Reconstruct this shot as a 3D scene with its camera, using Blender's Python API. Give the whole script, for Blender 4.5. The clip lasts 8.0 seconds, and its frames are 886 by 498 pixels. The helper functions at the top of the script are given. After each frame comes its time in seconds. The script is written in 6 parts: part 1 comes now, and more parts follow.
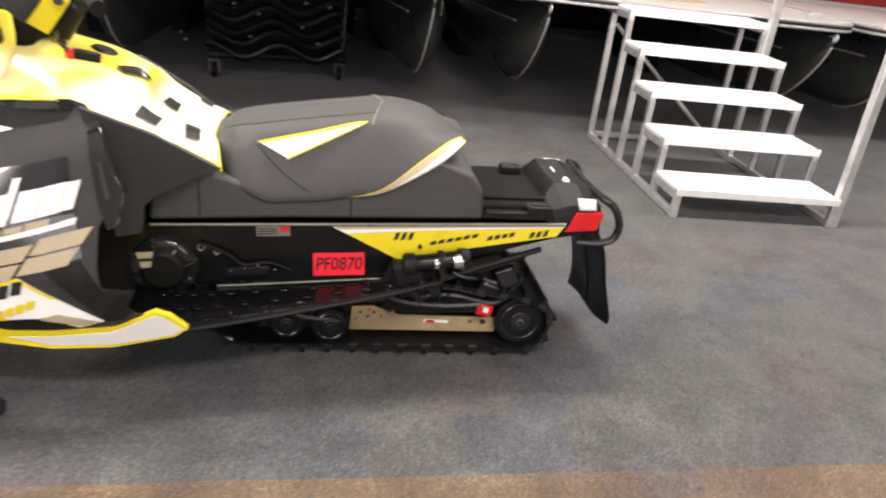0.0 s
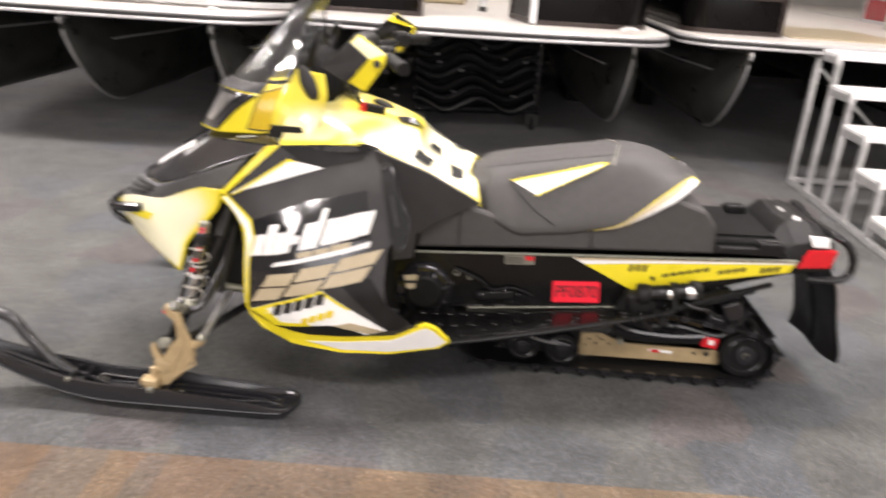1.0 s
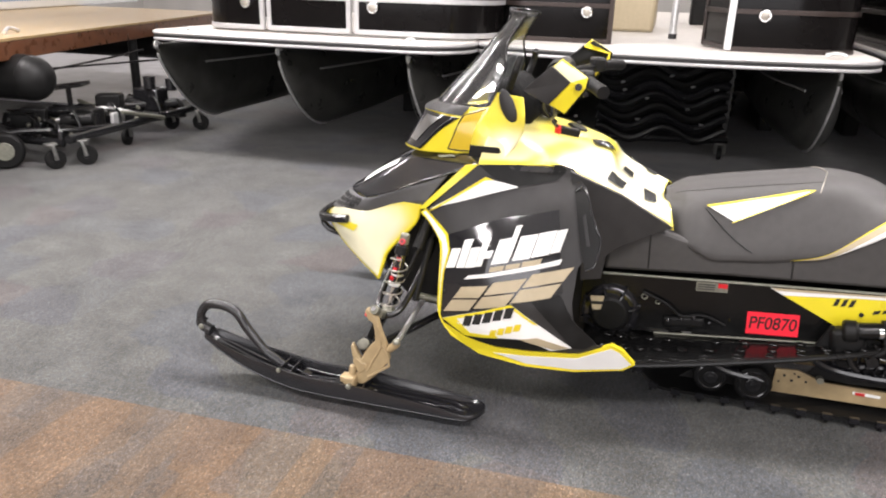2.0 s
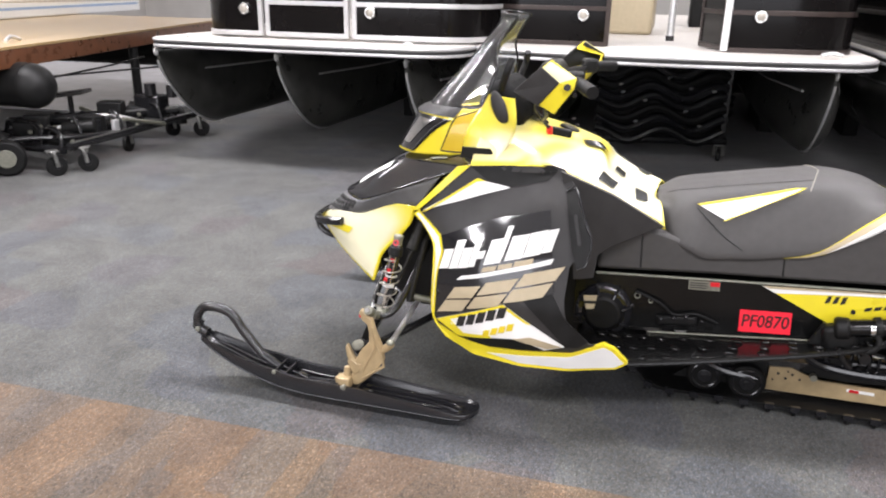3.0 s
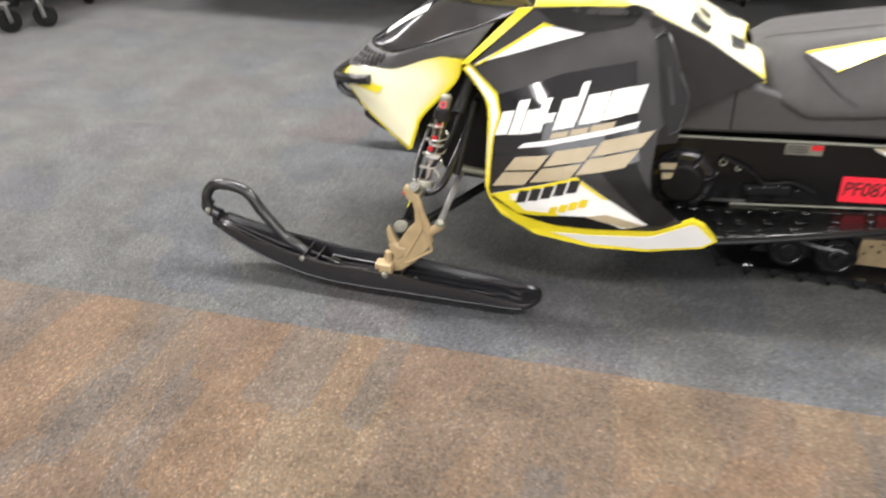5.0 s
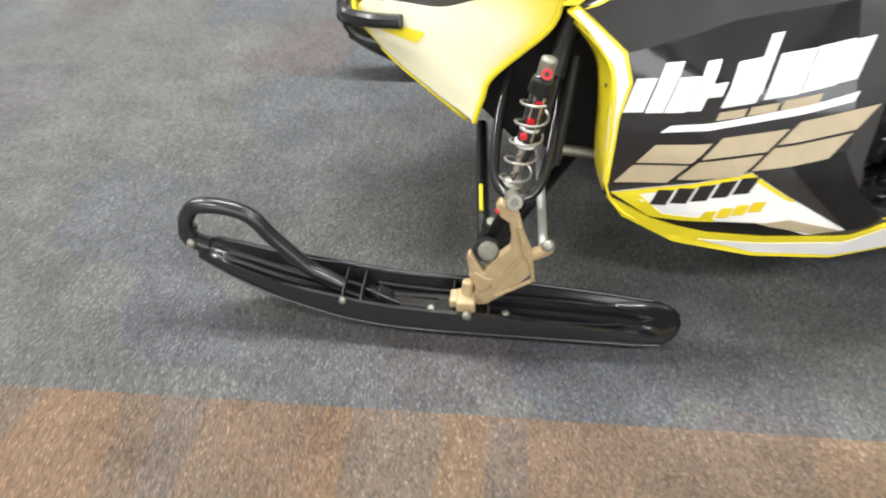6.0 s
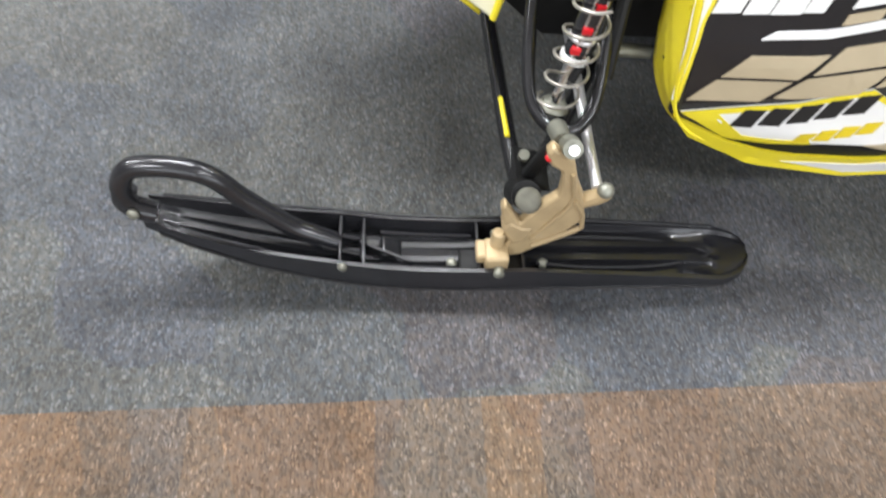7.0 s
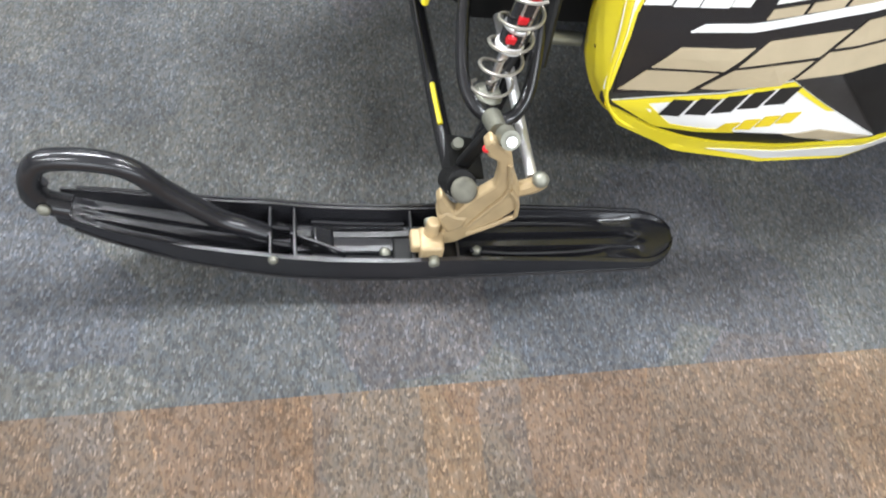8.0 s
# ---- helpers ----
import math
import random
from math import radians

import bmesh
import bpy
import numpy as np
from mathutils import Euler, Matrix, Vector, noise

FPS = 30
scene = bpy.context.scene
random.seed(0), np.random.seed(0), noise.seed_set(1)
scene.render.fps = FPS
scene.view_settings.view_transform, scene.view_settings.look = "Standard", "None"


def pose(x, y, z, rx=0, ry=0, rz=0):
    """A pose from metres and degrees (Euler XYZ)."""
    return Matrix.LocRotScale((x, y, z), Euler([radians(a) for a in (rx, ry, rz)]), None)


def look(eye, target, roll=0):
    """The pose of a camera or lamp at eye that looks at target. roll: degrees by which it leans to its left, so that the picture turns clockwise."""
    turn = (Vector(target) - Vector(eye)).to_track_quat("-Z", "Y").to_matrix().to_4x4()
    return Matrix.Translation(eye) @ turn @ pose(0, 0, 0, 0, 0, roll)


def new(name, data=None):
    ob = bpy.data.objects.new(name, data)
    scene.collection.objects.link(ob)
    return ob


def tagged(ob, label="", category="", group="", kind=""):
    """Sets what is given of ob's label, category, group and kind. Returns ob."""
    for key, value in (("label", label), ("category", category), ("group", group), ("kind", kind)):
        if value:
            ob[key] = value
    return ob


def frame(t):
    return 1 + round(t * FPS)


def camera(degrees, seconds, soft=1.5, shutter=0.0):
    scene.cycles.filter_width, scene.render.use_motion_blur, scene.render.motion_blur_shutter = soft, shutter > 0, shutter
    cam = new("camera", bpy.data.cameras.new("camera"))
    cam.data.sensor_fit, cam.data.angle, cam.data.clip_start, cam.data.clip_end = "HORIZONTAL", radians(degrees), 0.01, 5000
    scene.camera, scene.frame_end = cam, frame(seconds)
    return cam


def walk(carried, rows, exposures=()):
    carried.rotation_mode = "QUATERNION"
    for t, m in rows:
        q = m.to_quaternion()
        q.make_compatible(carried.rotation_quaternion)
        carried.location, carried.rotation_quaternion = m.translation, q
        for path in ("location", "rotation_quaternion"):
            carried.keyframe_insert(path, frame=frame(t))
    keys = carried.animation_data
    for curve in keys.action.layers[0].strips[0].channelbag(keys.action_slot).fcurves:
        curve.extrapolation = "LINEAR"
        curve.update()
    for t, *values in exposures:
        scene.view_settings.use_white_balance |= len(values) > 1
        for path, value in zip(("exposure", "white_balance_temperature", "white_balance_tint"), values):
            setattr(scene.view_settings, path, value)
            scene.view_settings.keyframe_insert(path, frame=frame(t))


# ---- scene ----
cam = camera(62.0, 8.0, 2.0, 0.5)
PATH = [
    (0, (1.204, -2.247, 1.349), (1.57, -0.463, 0.523), 7.3),
    (0.5, (1.077, -2.391, 1.359), (1.306, -0.575, 0.553), 4.2),
    (1, (0.928, -2.474, 1.36), (0.867, -0.617, 0.621), 3.6),
    (1.5, (0.864, -2.536, 1.343), (0.487, -0.698, 0.652), 2.9),
    (1.7, (0.861, -2.554, 1.348), (0.394, -0.737, 0.656), 2.3),
    (2.8, (0.906, -2.566, 1.342), (0.37, -0.761, 0.668), 1.2),
    (3, (0.909, -2.569, 1.341), (0.386, -0.759, 0.668), 1.0),
    (3.5, (0.911, -2.576, 1.341), (0.435, -0.752, 0.673), 1.8),
    (4, (0.89, -2.584, 1.34), (0.447, -0.75, 0.679), 2.3),
    (4.5, (0.784, -2.561, 1.299), (0.347, -0.757, 0.554), 1.2),
    (5, (0.591, -2.306, 1.226), (0.184, -0.63, 0.214), 0.9),
    (5.2, (0.465, -2.17, 1.231), (0.094, -0.538, 0.137), 0.7),
    (6.3, (-0.049, -1.45, 1.181), (-0.092, -0.072, -0.268), 0.1),
    (6.5, (-0.086, -1.344, 1.153), (-0.095, -0.046, -0.368), -0.4),
    (7, (-0.149, -1.223, 1.144), (-0.045, -0.159, -0.546), 4.1),
    (7.5, (-0.158, -1.214, 1.148), (0.084, -0.235, -0.58), 10.5),
    (8, (-0.181, -1.183, 1.147), (0.153, -0.21, -0.568), 14.4),
]
walk(cam, [(t, look(eye, target, roll)) for t, eye, target, roll in PATH],
     [(0, 0.80, 7300, 19), (0.5, 0.86, 7250, 20), (1.5, 0.94, 7050, 18), (3.0, 0.97, 6600, 17), (4.0, 0.99, 6550, 16), (4.5, 1.02, 6850, 14), (5.2, 0.98, 6850, 13), (6.4, 1.00, 6600, 10), (7, 0.89, 6400, 11), (8, 1.04, 6280, 10)])

# ---- world, lamps, exposure ----
world = bpy.data.worlds.new("showroom_air")
world.use_nodes = True
world.node_tree.nodes["Background"].inputs[0].default_value = (0.97, 0.985, 1.0, 1)
world.node_tree.nodes["Background"].inputs[1].default_value = 0.25
scene.world = world


def ceiling_lamp(x, y, w, d, watts):
    data = bpy.data.lights.new("ceiling_lamp", "AREA")
    data.shape, data.size, data.size_y, data.energy, data.color = "RECTANGLE", w, d, watts, (0.96, 0.98, 1.0)
    ob = new("ceiling_lamp", data)
    ob.matrix_world = pose(x, y, 3.55)
    return ob


for ly, watts, columns in ((-2.9, 88, (-3.4, 2.2)), (0.8, 118, (-4.4, -0.9)), (0.8, 94, (2.6, 6.3)), (6.0, 38, (-6.8, -1.5, 3.0)), (9.5, 58, (-7.0, 1.0))):
    for lx in columns:
        ceiling_lamp(lx, ly, 2.4, 0.35, watts)


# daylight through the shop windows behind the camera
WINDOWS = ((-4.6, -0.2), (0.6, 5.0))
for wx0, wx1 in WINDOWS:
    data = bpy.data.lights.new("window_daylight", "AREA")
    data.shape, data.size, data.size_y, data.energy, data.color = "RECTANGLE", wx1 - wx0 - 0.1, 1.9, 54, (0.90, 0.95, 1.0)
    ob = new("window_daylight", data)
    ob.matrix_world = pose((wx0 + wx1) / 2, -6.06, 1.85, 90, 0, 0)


# ---- materials ----
def material(name, base, rough=0.5, metal=0.0, coat=0.0, vary=0.0, scale=30.0, bump=0.0, bump_scale=200.0, spec=0.5):
    """A procedural surface: base colour with blotches of the size 1 / scale metres, fine relief, gloss."""
    m = bpy.data.materials.new(name)
    m.use_nodes = True
    nt = m.node_tree
    b = nt.nodes["Principled BSDF"]
    b.inputs["Base Color"].default_value = (*base, 1)
    b.inputs["Roughness"].default_value = rough
    b.inputs["Metallic"].default_value = metal
    b.inputs["Coat Weight"].default_value = coat
    b.inputs["Coat Roughness"].default_value = 0.06
    b.inputs["Specular IOR Level"].default_value = spec
    geo = nt.nodes.new("ShaderNodeNewGeometry")
    if vary:
        n = nt.nodes.new("ShaderNodeTexNoise")
        n.inputs["Scale"].default_value, n.inputs["Detail"].default_value = scale, 6
        nt.links.new(geo.outputs["Position"], n.inputs["Vector"])
        mr = nt.nodes.new("ShaderNodeMapRange")
        mr.inputs["From Min"].default_value, mr.inputs["From Max"].default_value = 0.3, 0.7
        mr.inputs["To Min"].default_value, mr.inputs["To Max"].default_value = 1 - vary, 1 + vary
        nt.links.new(n.outputs["Fac"], mr.inputs["Value"])
        mix = nt.nodes.new("ShaderNodeMix")
        mix.data_type, mix.blend_type = "RGBA", "MULTIPLY"
        mix.inputs[0].default_value = 1
        mix.inputs[6].default_value = (*base, 1)
        nt.links.new(mr.outputs[0], mix.inputs[7])
        nt.links.new(mix.outputs[2], b.inputs["Base Color"])
        r2 = nt.nodes.new("ShaderNodeMapRange")
        r2.inputs["To Min"].default_value, r2.inputs["To Max"].default_value = max(0.02, rough - vary * 0.4), min(1, rough + vary * 0.4)
        nt.links.new(n.outputs["Fac"], r2.inputs["Value"])
        nt.links.new(r2.outputs[0], b.inputs["Roughness"])
    if bump:
        n2 = nt.nodes.new("ShaderNodeTexNoise")
        n2.inputs["Scale"].default_value, n2.inputs["Detail"].default_value = bump_scale, 4
        nt.links.new(geo.outputs["Position"], n2.inputs["Vector"])
        bp = nt.nodes.new("ShaderNodeBump")
        bp.inputs["Strength"].default_value, bp.inputs["Distance"].default_value = bump, 0.004
        nt.links.new(n2.outputs["Fac"], bp.inputs["Height"])
        nt.links.new(bp.outputs[0], b.inputs["Normal"])
    return m


def carpet(name, colours, cell, streak, turn=0.0, blocks=False):
    """Cut-pile carpet: soft blocks of several colours, speckled yarns and pile relief."""
    m = bpy.data.materials.new(name)
    m.use_nodes = True
    nt = m.node_tree
    N, L = nt.nodes.new, nt.links.new
    b = nt.nodes["Principled BSDF"]
    b.inputs["Roughness"].default_value = 0.95
    b.inputs["Specular IOR Level"].default_value = 0.15
    b.inputs["Sheen Weight"].default_value, b.inputs["Sheen Roughness"].default_value = 0.22, 0.4
    geo = N("ShaderNodeNewGeometry")
    mp = N("ShaderNodeMapping")
    mp.inputs["Rotation"].default_value = (0, 0, radians(turn))
    mp.inputs["Scale"].default_value = (1 / cell[0], 1 / cell[1], 1)
    L(geo.outputs["Position"], mp.inputs["Vector"])
    wob = N("ShaderNodeTexNoise")
    wob.inputs["Scale"].default_value, wob.inputs["Detail"].default_value = 2.2, 5
    L(geo.outputs["Position"], wob.inputs["Vector"])
    vm = N("ShaderNodeVectorMath")
    vm.operation = "MULTIPLY_ADD"
    L(wob.outputs["Color"], vm.inputs[0])
    vm.inputs[1].default_value = (streak, streak, 0)
    L(mp.outputs[0], vm.inputs[2])
    v = N("ShaderNodeTexVoronoi")
    v.distance, v.voronoi_dimensions = "CHEBYCHEV", "2D"
    v.feature = "SMOOTH_F1"
    v.inputs["Smoothness"].default_value = 0.05
    v.inputs["Randomness"].default_value = 0.8
    v.inputs["Scale"].default_value = 1.0
    L(vm.outputs[0], v.inputs["Vector"])
    sep = N("ShaderNodeSeparateColor")
    L(v.outputs["Color"], sep.inputs[0])
    ramp = N("ShaderNodeValToRGB")
    ramp.color_ramp.interpolation = "LINEAR"
    els = ramp.color_ramp.elements
    for i, c in enumerate(colours):
        e = els[i] if i < 2 else els.new(0.5)
        e.position = i / (len(colours) - 1)
        e.color = (*c, 1)
    ground = ramp.outputs[0]
    L(sep.outputs[0], ramp.inputs[0])
    if blocks:
        # smaller rectangles of greyer and redder yarn laid over the large ones, with frayed edges
        ramp.color_ramp.interpolation = "CONSTANT"
        for e, k in zip(els, range(len(colours))):
            e.position = k / len(colours)
        fine = N("ShaderNodeMapping")
        fine.inputs["Rotation"].default_value = (0, 0, radians(turn))
        fine.inputs["Scale"].default_value = (1 / 0.09, 1 / 0.34, 1)
        L(geo.outputs["Position"], fine.inputs["Vector"])
        fray = N("ShaderNodeVectorMath")
        fray.operation = "MULTIPLY_ADD"
        frayed = N("ShaderNodeTexNoise")
        frayed.inputs["Scale"].default_value, frayed.inputs["Detail"].default_value = 60, 3
        L(geo.outputs["Position"], frayed.inputs["Vector"])
        L(frayed.outputs["Color"], fray.inputs[0])
        fray.inputs[1].default_value = (0.12, 0.12, 0)
        L(fine.outputs[0], fray.inputs[2])
        v2 = N("ShaderNodeTexVoronoi")
        v2.distance, v2.voronoi_dimensions = "CHEBYCHEV", "2D"
        v2.inputs["Randomness"].default_value, v2.inputs["Scale"].default_value = 0.55, 1.0
        L(fray.outputs[0], v2.inputs["Vector"])
        s2 = N("ShaderNodeSeparateColor")
        L(v2.outputs["Color"], s2.inputs[0])
        over = N("ShaderNodeValToRGB")
        over.color_ramp.interpolation = "CONSTANT"
        over.color_ramp.elements[0].color = (0.068, 0.065, 0.062, 1)
        over.color_ramp.elements[1].position, over.color_ramp.elements[1].color = 0.62, (0.114, 0.076, 0.049, 1)
        L(s2.outputs[0], over.inputs[0])
        pick = N("ShaderNodeMath")
        pick.operation = "GREATER_THAN"
        pick.inputs[1].default_value = 0.74
        L(s2.outputs[1], pick.inputs[0])
        part_way = N("ShaderNodeMath")
        part_way.operation = "MULTIPLY"
        part_way.inputs[1].default_value = 0.42
        L(pick.outputs[0], part_way.inputs[0])
        m0 = N("ShaderNodeMix")
        m0.data_type = "RGBA"
        L(part_way.outputs[0], m0.inputs[0])
        L(ramp.outputs[0], m0.inputs[6])
        L(over.outputs[0], m0.inputs[7])
        ground = m0.outputs[2]
    big = N("ShaderNodeTexNoise")
    big.inputs["Scale"].default_value, big.inputs["Detail"].default_value = 5.0, 8
    L(geo.outputs["Position"], big.inputs["Vector"])
    r1 = N("ShaderNodeMapRange")
    r1.inputs["From Min"].default_value, r1.inputs["From Max"].default_value = 0.3, 0.7
    r1.inputs["To Min"].default_value, r1.inputs["To Max"].default_value = 0.78, 1.22
    L(big.outputs["Fac"], r1.inputs["Value"])
    ym = N("ShaderNodeMapping")
    ym.inputs["Scale"].default_value = (1 / 0.0028, 1 / 0.0065, 1)
    L(geo.outputs["Position"], ym.inputs["Vector"])
    yarn = N("ShaderNodeTexVoronoi")
    yarn.voronoi_dimensions = "2D"
    yarn.inputs["Scale"].default_value = 1.0
    L(ym.outputs[0], yarn.inputs["Vector"])
    ysep = N("ShaderNodeSeparateColor")
    L(yarn.outputs["Color"], ysep.inputs[0])
    streaks = N("ShaderNodeTexNoise")
    sm = N("ShaderNodeMapping")
    sm.inputs["Scale"].default_value = (70, 22, 1)
    L(geo.outputs["Position"], sm.inputs["Vector"])
    L(sm.outputs[0], streaks.inputs["Vector"])
    streaks.inputs["Scale"].default_value, streaks.inputs["Detail"].default_value = 1.0, 3
    ymix = N("ShaderNodeMath")
    ymix.operation = "MULTIPLY_ADD"
    L(streaks.outputs["Fac"], ymix.inputs[0])
    ymix.inputs[1].default_value = 1.1
    L(ysep.outputs[0], ymix.inputs[2])
    r2 = N("ShaderNodeMapRange")
    r2.inputs["From Min"].default_value, r2.inputs["From Max"].default_value = 0.25, 1.4
    r2.inputs["To Min"].default_value, r2.inputs["To Max"].default_value = 0.58, 1.36
    L(ymix.outputs[0], r2.inputs["Value"])
    mul = N("ShaderNodeMath")
    mul.operation = "MULTIPLY"
    fleck = N("ShaderNodeMath")
    fleck.operation = "GREATER_THAN"
    fleck.inputs[1].default_value = 0.91
    L(ysep.outputs[1], fleck.inputs[0])
    lift = N("ShaderNodeMath")
    lift.operation = "MULTIPLY_ADD"
    lift.inputs[1].default_value = 0.75
    L(fleck.outputs[0], lift.inputs[0])
    L(r2.outputs[0], lift.inputs[2])
    L(r1.outputs[0], mul.inputs[0])
    L(lift.outputs[0], mul.inputs[1])
    mix = N("ShaderNodeMix")
    mix.data_type, mix.blend_type = "RGBA", "MULTIPLY"
    mix.inputs[0].default_value = 1
    L(ground, mix.inputs[6])
    L(mul.outputs[0], mix.inputs[7])
    hue = N("ShaderNodeTexNoise")
    hue.inputs["Scale"].default_value, hue.inputs["Detail"].default_value = 70.0, 3
    L(geo.outputs["Position"], hue.inputs["Vector"])
    tint = N("ShaderNodeValToRGB")
    tint.color_ramp.elements[0].position, tint.color_ramp.elements[0].color = 0.35, (0.94, 0.99, 1.06, 1)
    tint.color_ramp.elements[1].position, tint.color_ramp.elements[1].color = 0.65, (1.06, 1.0, 0.94, 1)
    L(hue.outputs["Fac"], tint.inputs[0])
    mix2 = N("ShaderNodeMix")
    mix2.data_type, mix2.blend_type = "RGBA", "MULTIPLY"
    mix2.inputs[0].default_value = 1
    L(mix.outputs[2], mix2.inputs[6])
    L(tint.outputs[0], mix2.inputs[7])
    L(mix2.outputs[2], b.inputs["Base Color"])
    bp = N("ShaderNodeBump")
    bp.inputs["Strength"].default_value, bp.inputs["Distance"].default_value = 0.5, 0.003
    L(ymix.outputs[0], bp.inputs["Height"])
    L(bp.outputs[0], b.inputs["Normal"])
    return m


def clear_sheet(name, tint):
    """Thin clear sheet: tinted see-through with a glossy face."""
    m = bpy.data.materials.new(name)
    m.use_nodes = True
    nt = m.node_tree
    nt.nodes.remove(nt.nodes["Principled BSDF"])
    tr, gl, mx, fr = (nt.nodes.new("ShaderNode" + k) for k in ("BsdfTransparent", "BsdfGlossy", "MixShader", "Fresnel"))
    tr.inputs[0].default_value = (*tint, 1)
    gl.inputs["Roughness"].default_value = 0.04
    fr.inputs[0].default_value = 1.65
    nt.links.new(fr.outputs[0], mx.inputs[0])
    haze, mh = nt.nodes.new("ShaderNodeBsdfDiffuse"), nt.nodes.new("ShaderNodeMixShader")
    haze.inputs[0].default_value = (0.7, 0.72, 0.72, 1)
    mh.inputs[0].default_value = 0.05
    nt.links.new(tr.outputs[0], mh.inputs[1])
    nt.links.new(haze.outputs[0], mh.inputs[2])
    nt.links.new(mh.outputs[0], mx.inputs[1])
    nt.links.new(gl.outputs[0], mx.inputs[2])
    nt.links.new(mx.outputs[0], nt.nodes["Material Output"].inputs[0])
    return m


def printed(name, base, ink, rough=0.28, coat=0.4):
    """Gloss plastic of one colour with a second colour laid on in soft fades, as print and as painted glare; the mesh
    carries the amount as "print".
    """
    m = material(name, base, rough, coat=coat)
    nt = m.node_tree
    b = nt.nodes["Principled BSDF"]
    at = nt.nodes.new("ShaderNodeAttribute")
    at.attribute_name = "print"
    no = nt.nodes.new("ShaderNodeTexNoise")
    no.inputs["Scale"].default_value, no.inputs["Detail"].default_value = 24, 4
    geo = nt.nodes.new("ShaderNodeNewGeometry")
    nt.links.new(geo.outputs["Position"], no.inputs["Vector"])
    ad = nt.nodes.new("ShaderNodeMath")
    ad.operation = "MULTIPLY_ADD"
    nt.links.new(no.outputs["Fac"], ad.inputs[0])
    ad.inputs[1].default_value = 0.10
    nt.links.new(at.outputs["Fac"], ad.inputs[2])
    ad.use_clamp = True
    mix = nt.nodes.new("ShaderNodeMix")
    mix.data_type = "RGBA"
    mix.inputs[6].default_value, mix.inputs[7].default_value = (*base, 1), (*ink, 1)
    nt.links.new(ad.outputs[0], mix.inputs[0])
    nt.links.new(mix.outputs[2], b.inputs["Base Color"])
    return m


TILE = material("pale_floor_tile", (0.50, 0.50, 0.52), 0.14, vary=0.06, scale=4)
YELLOW = material("yellow_gloss_plastic", (0.80, 0.665, 0.030), 0.28, coat=0.4, vary=0.05, scale=9)
# paler copy of the yellow, with the light from above painted in
LIT_YELLOW = material("lit_yellow_gloss_plastic", (0.84, 0.80, 0.44), 0.3, coat=0.2, vary=0.04, scale=12)
AMBER = material("amber_gloss_plastic", (0.62, 0.43, 0.02), 0.2, coat=0.5, vary=0.08, scale=9)
WHITE = material("white_gloss_vinyl", (0.82, 0.82, 0.80), 0.3, coat=0.2, vary=0.03, scale=14)
BODYWORK = printed("yellow_bodywork_with_white_print_and_glare", (0.80, 0.665, 0.030), (0.83, 0.80, 0.60))
BLACK_GLOSS = material("black_gloss_plastic", (0.012, 0.012, 0.014), 0.12, coat=0.5, vary=0.1, scale=12)
BLACK = material("black_moulded_plastic", (0.010, 0.010, 0.010), 0.42, spec=0.2, vary=0.2, scale=25, bump=0.15, bump_scale=600)
GREY_PLASTIC = material("charcoal_moulded_plastic", (0.026, 0.025, 0.025), 0.45, spec=0.38, vary=0.15, scale=20, bump=0.12, bump_scale=700)
GRILLE = material("grey_grille_plastic", (0.085, 0.085, 0.087), 0.5, vary=0.1, scale=30, bump=0.1, bump_scale=700)
VINYL = material("charcoal_seat_vinyl", (0.052, 0.0495, 0.048), 0.55, vary=0.1, scale=40, bump=0.3, bump_scale=900)
SKI_PLASTIC = material("black_ski_plastic", (0.014, 0.014, 0.016), 0.22, spec=0.65, vary=0.12, scale=22, bump=0.05, bump_scale=300)
TUBE = material("black_painted_steel", (0.010, 0.010, 0.011), 0.25, coat=0.15, vary=0.1, scale=40)
RUBBER = material("black_rubber", (0.007, 0.007, 0.007), 0.5, spec=0.2, vary=0.3, scale=30, bump=0.2, bump_scale=300)
TUNNEL = material("black_painted_tunnel", (0.005, 0.005, 0.005), 0.25, coat=0.0, spec=0.3, vary=0.15, scale=8)
TAN = material("tan_painted_alloy", (0.42, 0.315, 0.175), 0.38, metal=0.15, coat=0.15, vary=0.1, scale=35)
TAN_VINYL = material("tan_vinyl", (0.45, 0.375, 0.25), 0.35, vary=0.05, scale=30)
STEEL = material("zinc_plated_steel", (0.26, 0.26, 0.215), 0.48, metal=0.7, vary=0.15, scale=60)
SPINDLE_ZINC = material("dull_zinc", (0.13, 0.125, 0.10), 0.6, metal=0.6, vary=0.2, scale=60)
CASTER_STEEL = material("dull_caster_steel", (0.22, 0.22, 0.21), 0.4, metal=0.7, vary=0.2, scale=40)
CHROME = material("polished_steel", (0.75, 0.75, 0.75), 0.15, metal=1.0, vary=0.1, scale=40)
SPRING = material("grey_coil_steel", (0.33, 0.31, 0.27), 0.35, metal=0.5, vary=0.1, scale=60)
RED = material("red_plastic", (0.62, 0.012, 0.02), 0.3, coat=0.3, vary=0.08, scale=20)
RED_PANEL = material("dark_red_lacquer", (0.22, 0.008, 0.012), 0.2, coat=0.3, vary=0.08, scale=8)
RED_STICKER = material("fluorescent_red_paper", (0.95, 0.022, 0.045), 0.5, vary=0.04, scale=20)
MATT = material("matt_black_moulding", (0.008, 0.008, 0.008), 0.75, spec=0.12, vary=0.25, scale=30, bump=0.2, bump_scale=500)
INK = material("black_ink", (0.012, 0.012, 0.012), 0.5)
YELLOW_INK = material("yellow_ink", (0.72, 0.55, 0.02), 0.4)
ALLOY = material("mill_finish_aluminium", (0.70, 0.70, 0.70), 0.38, metal=0.7, vary=0.12, scale=25, bump=0.05)
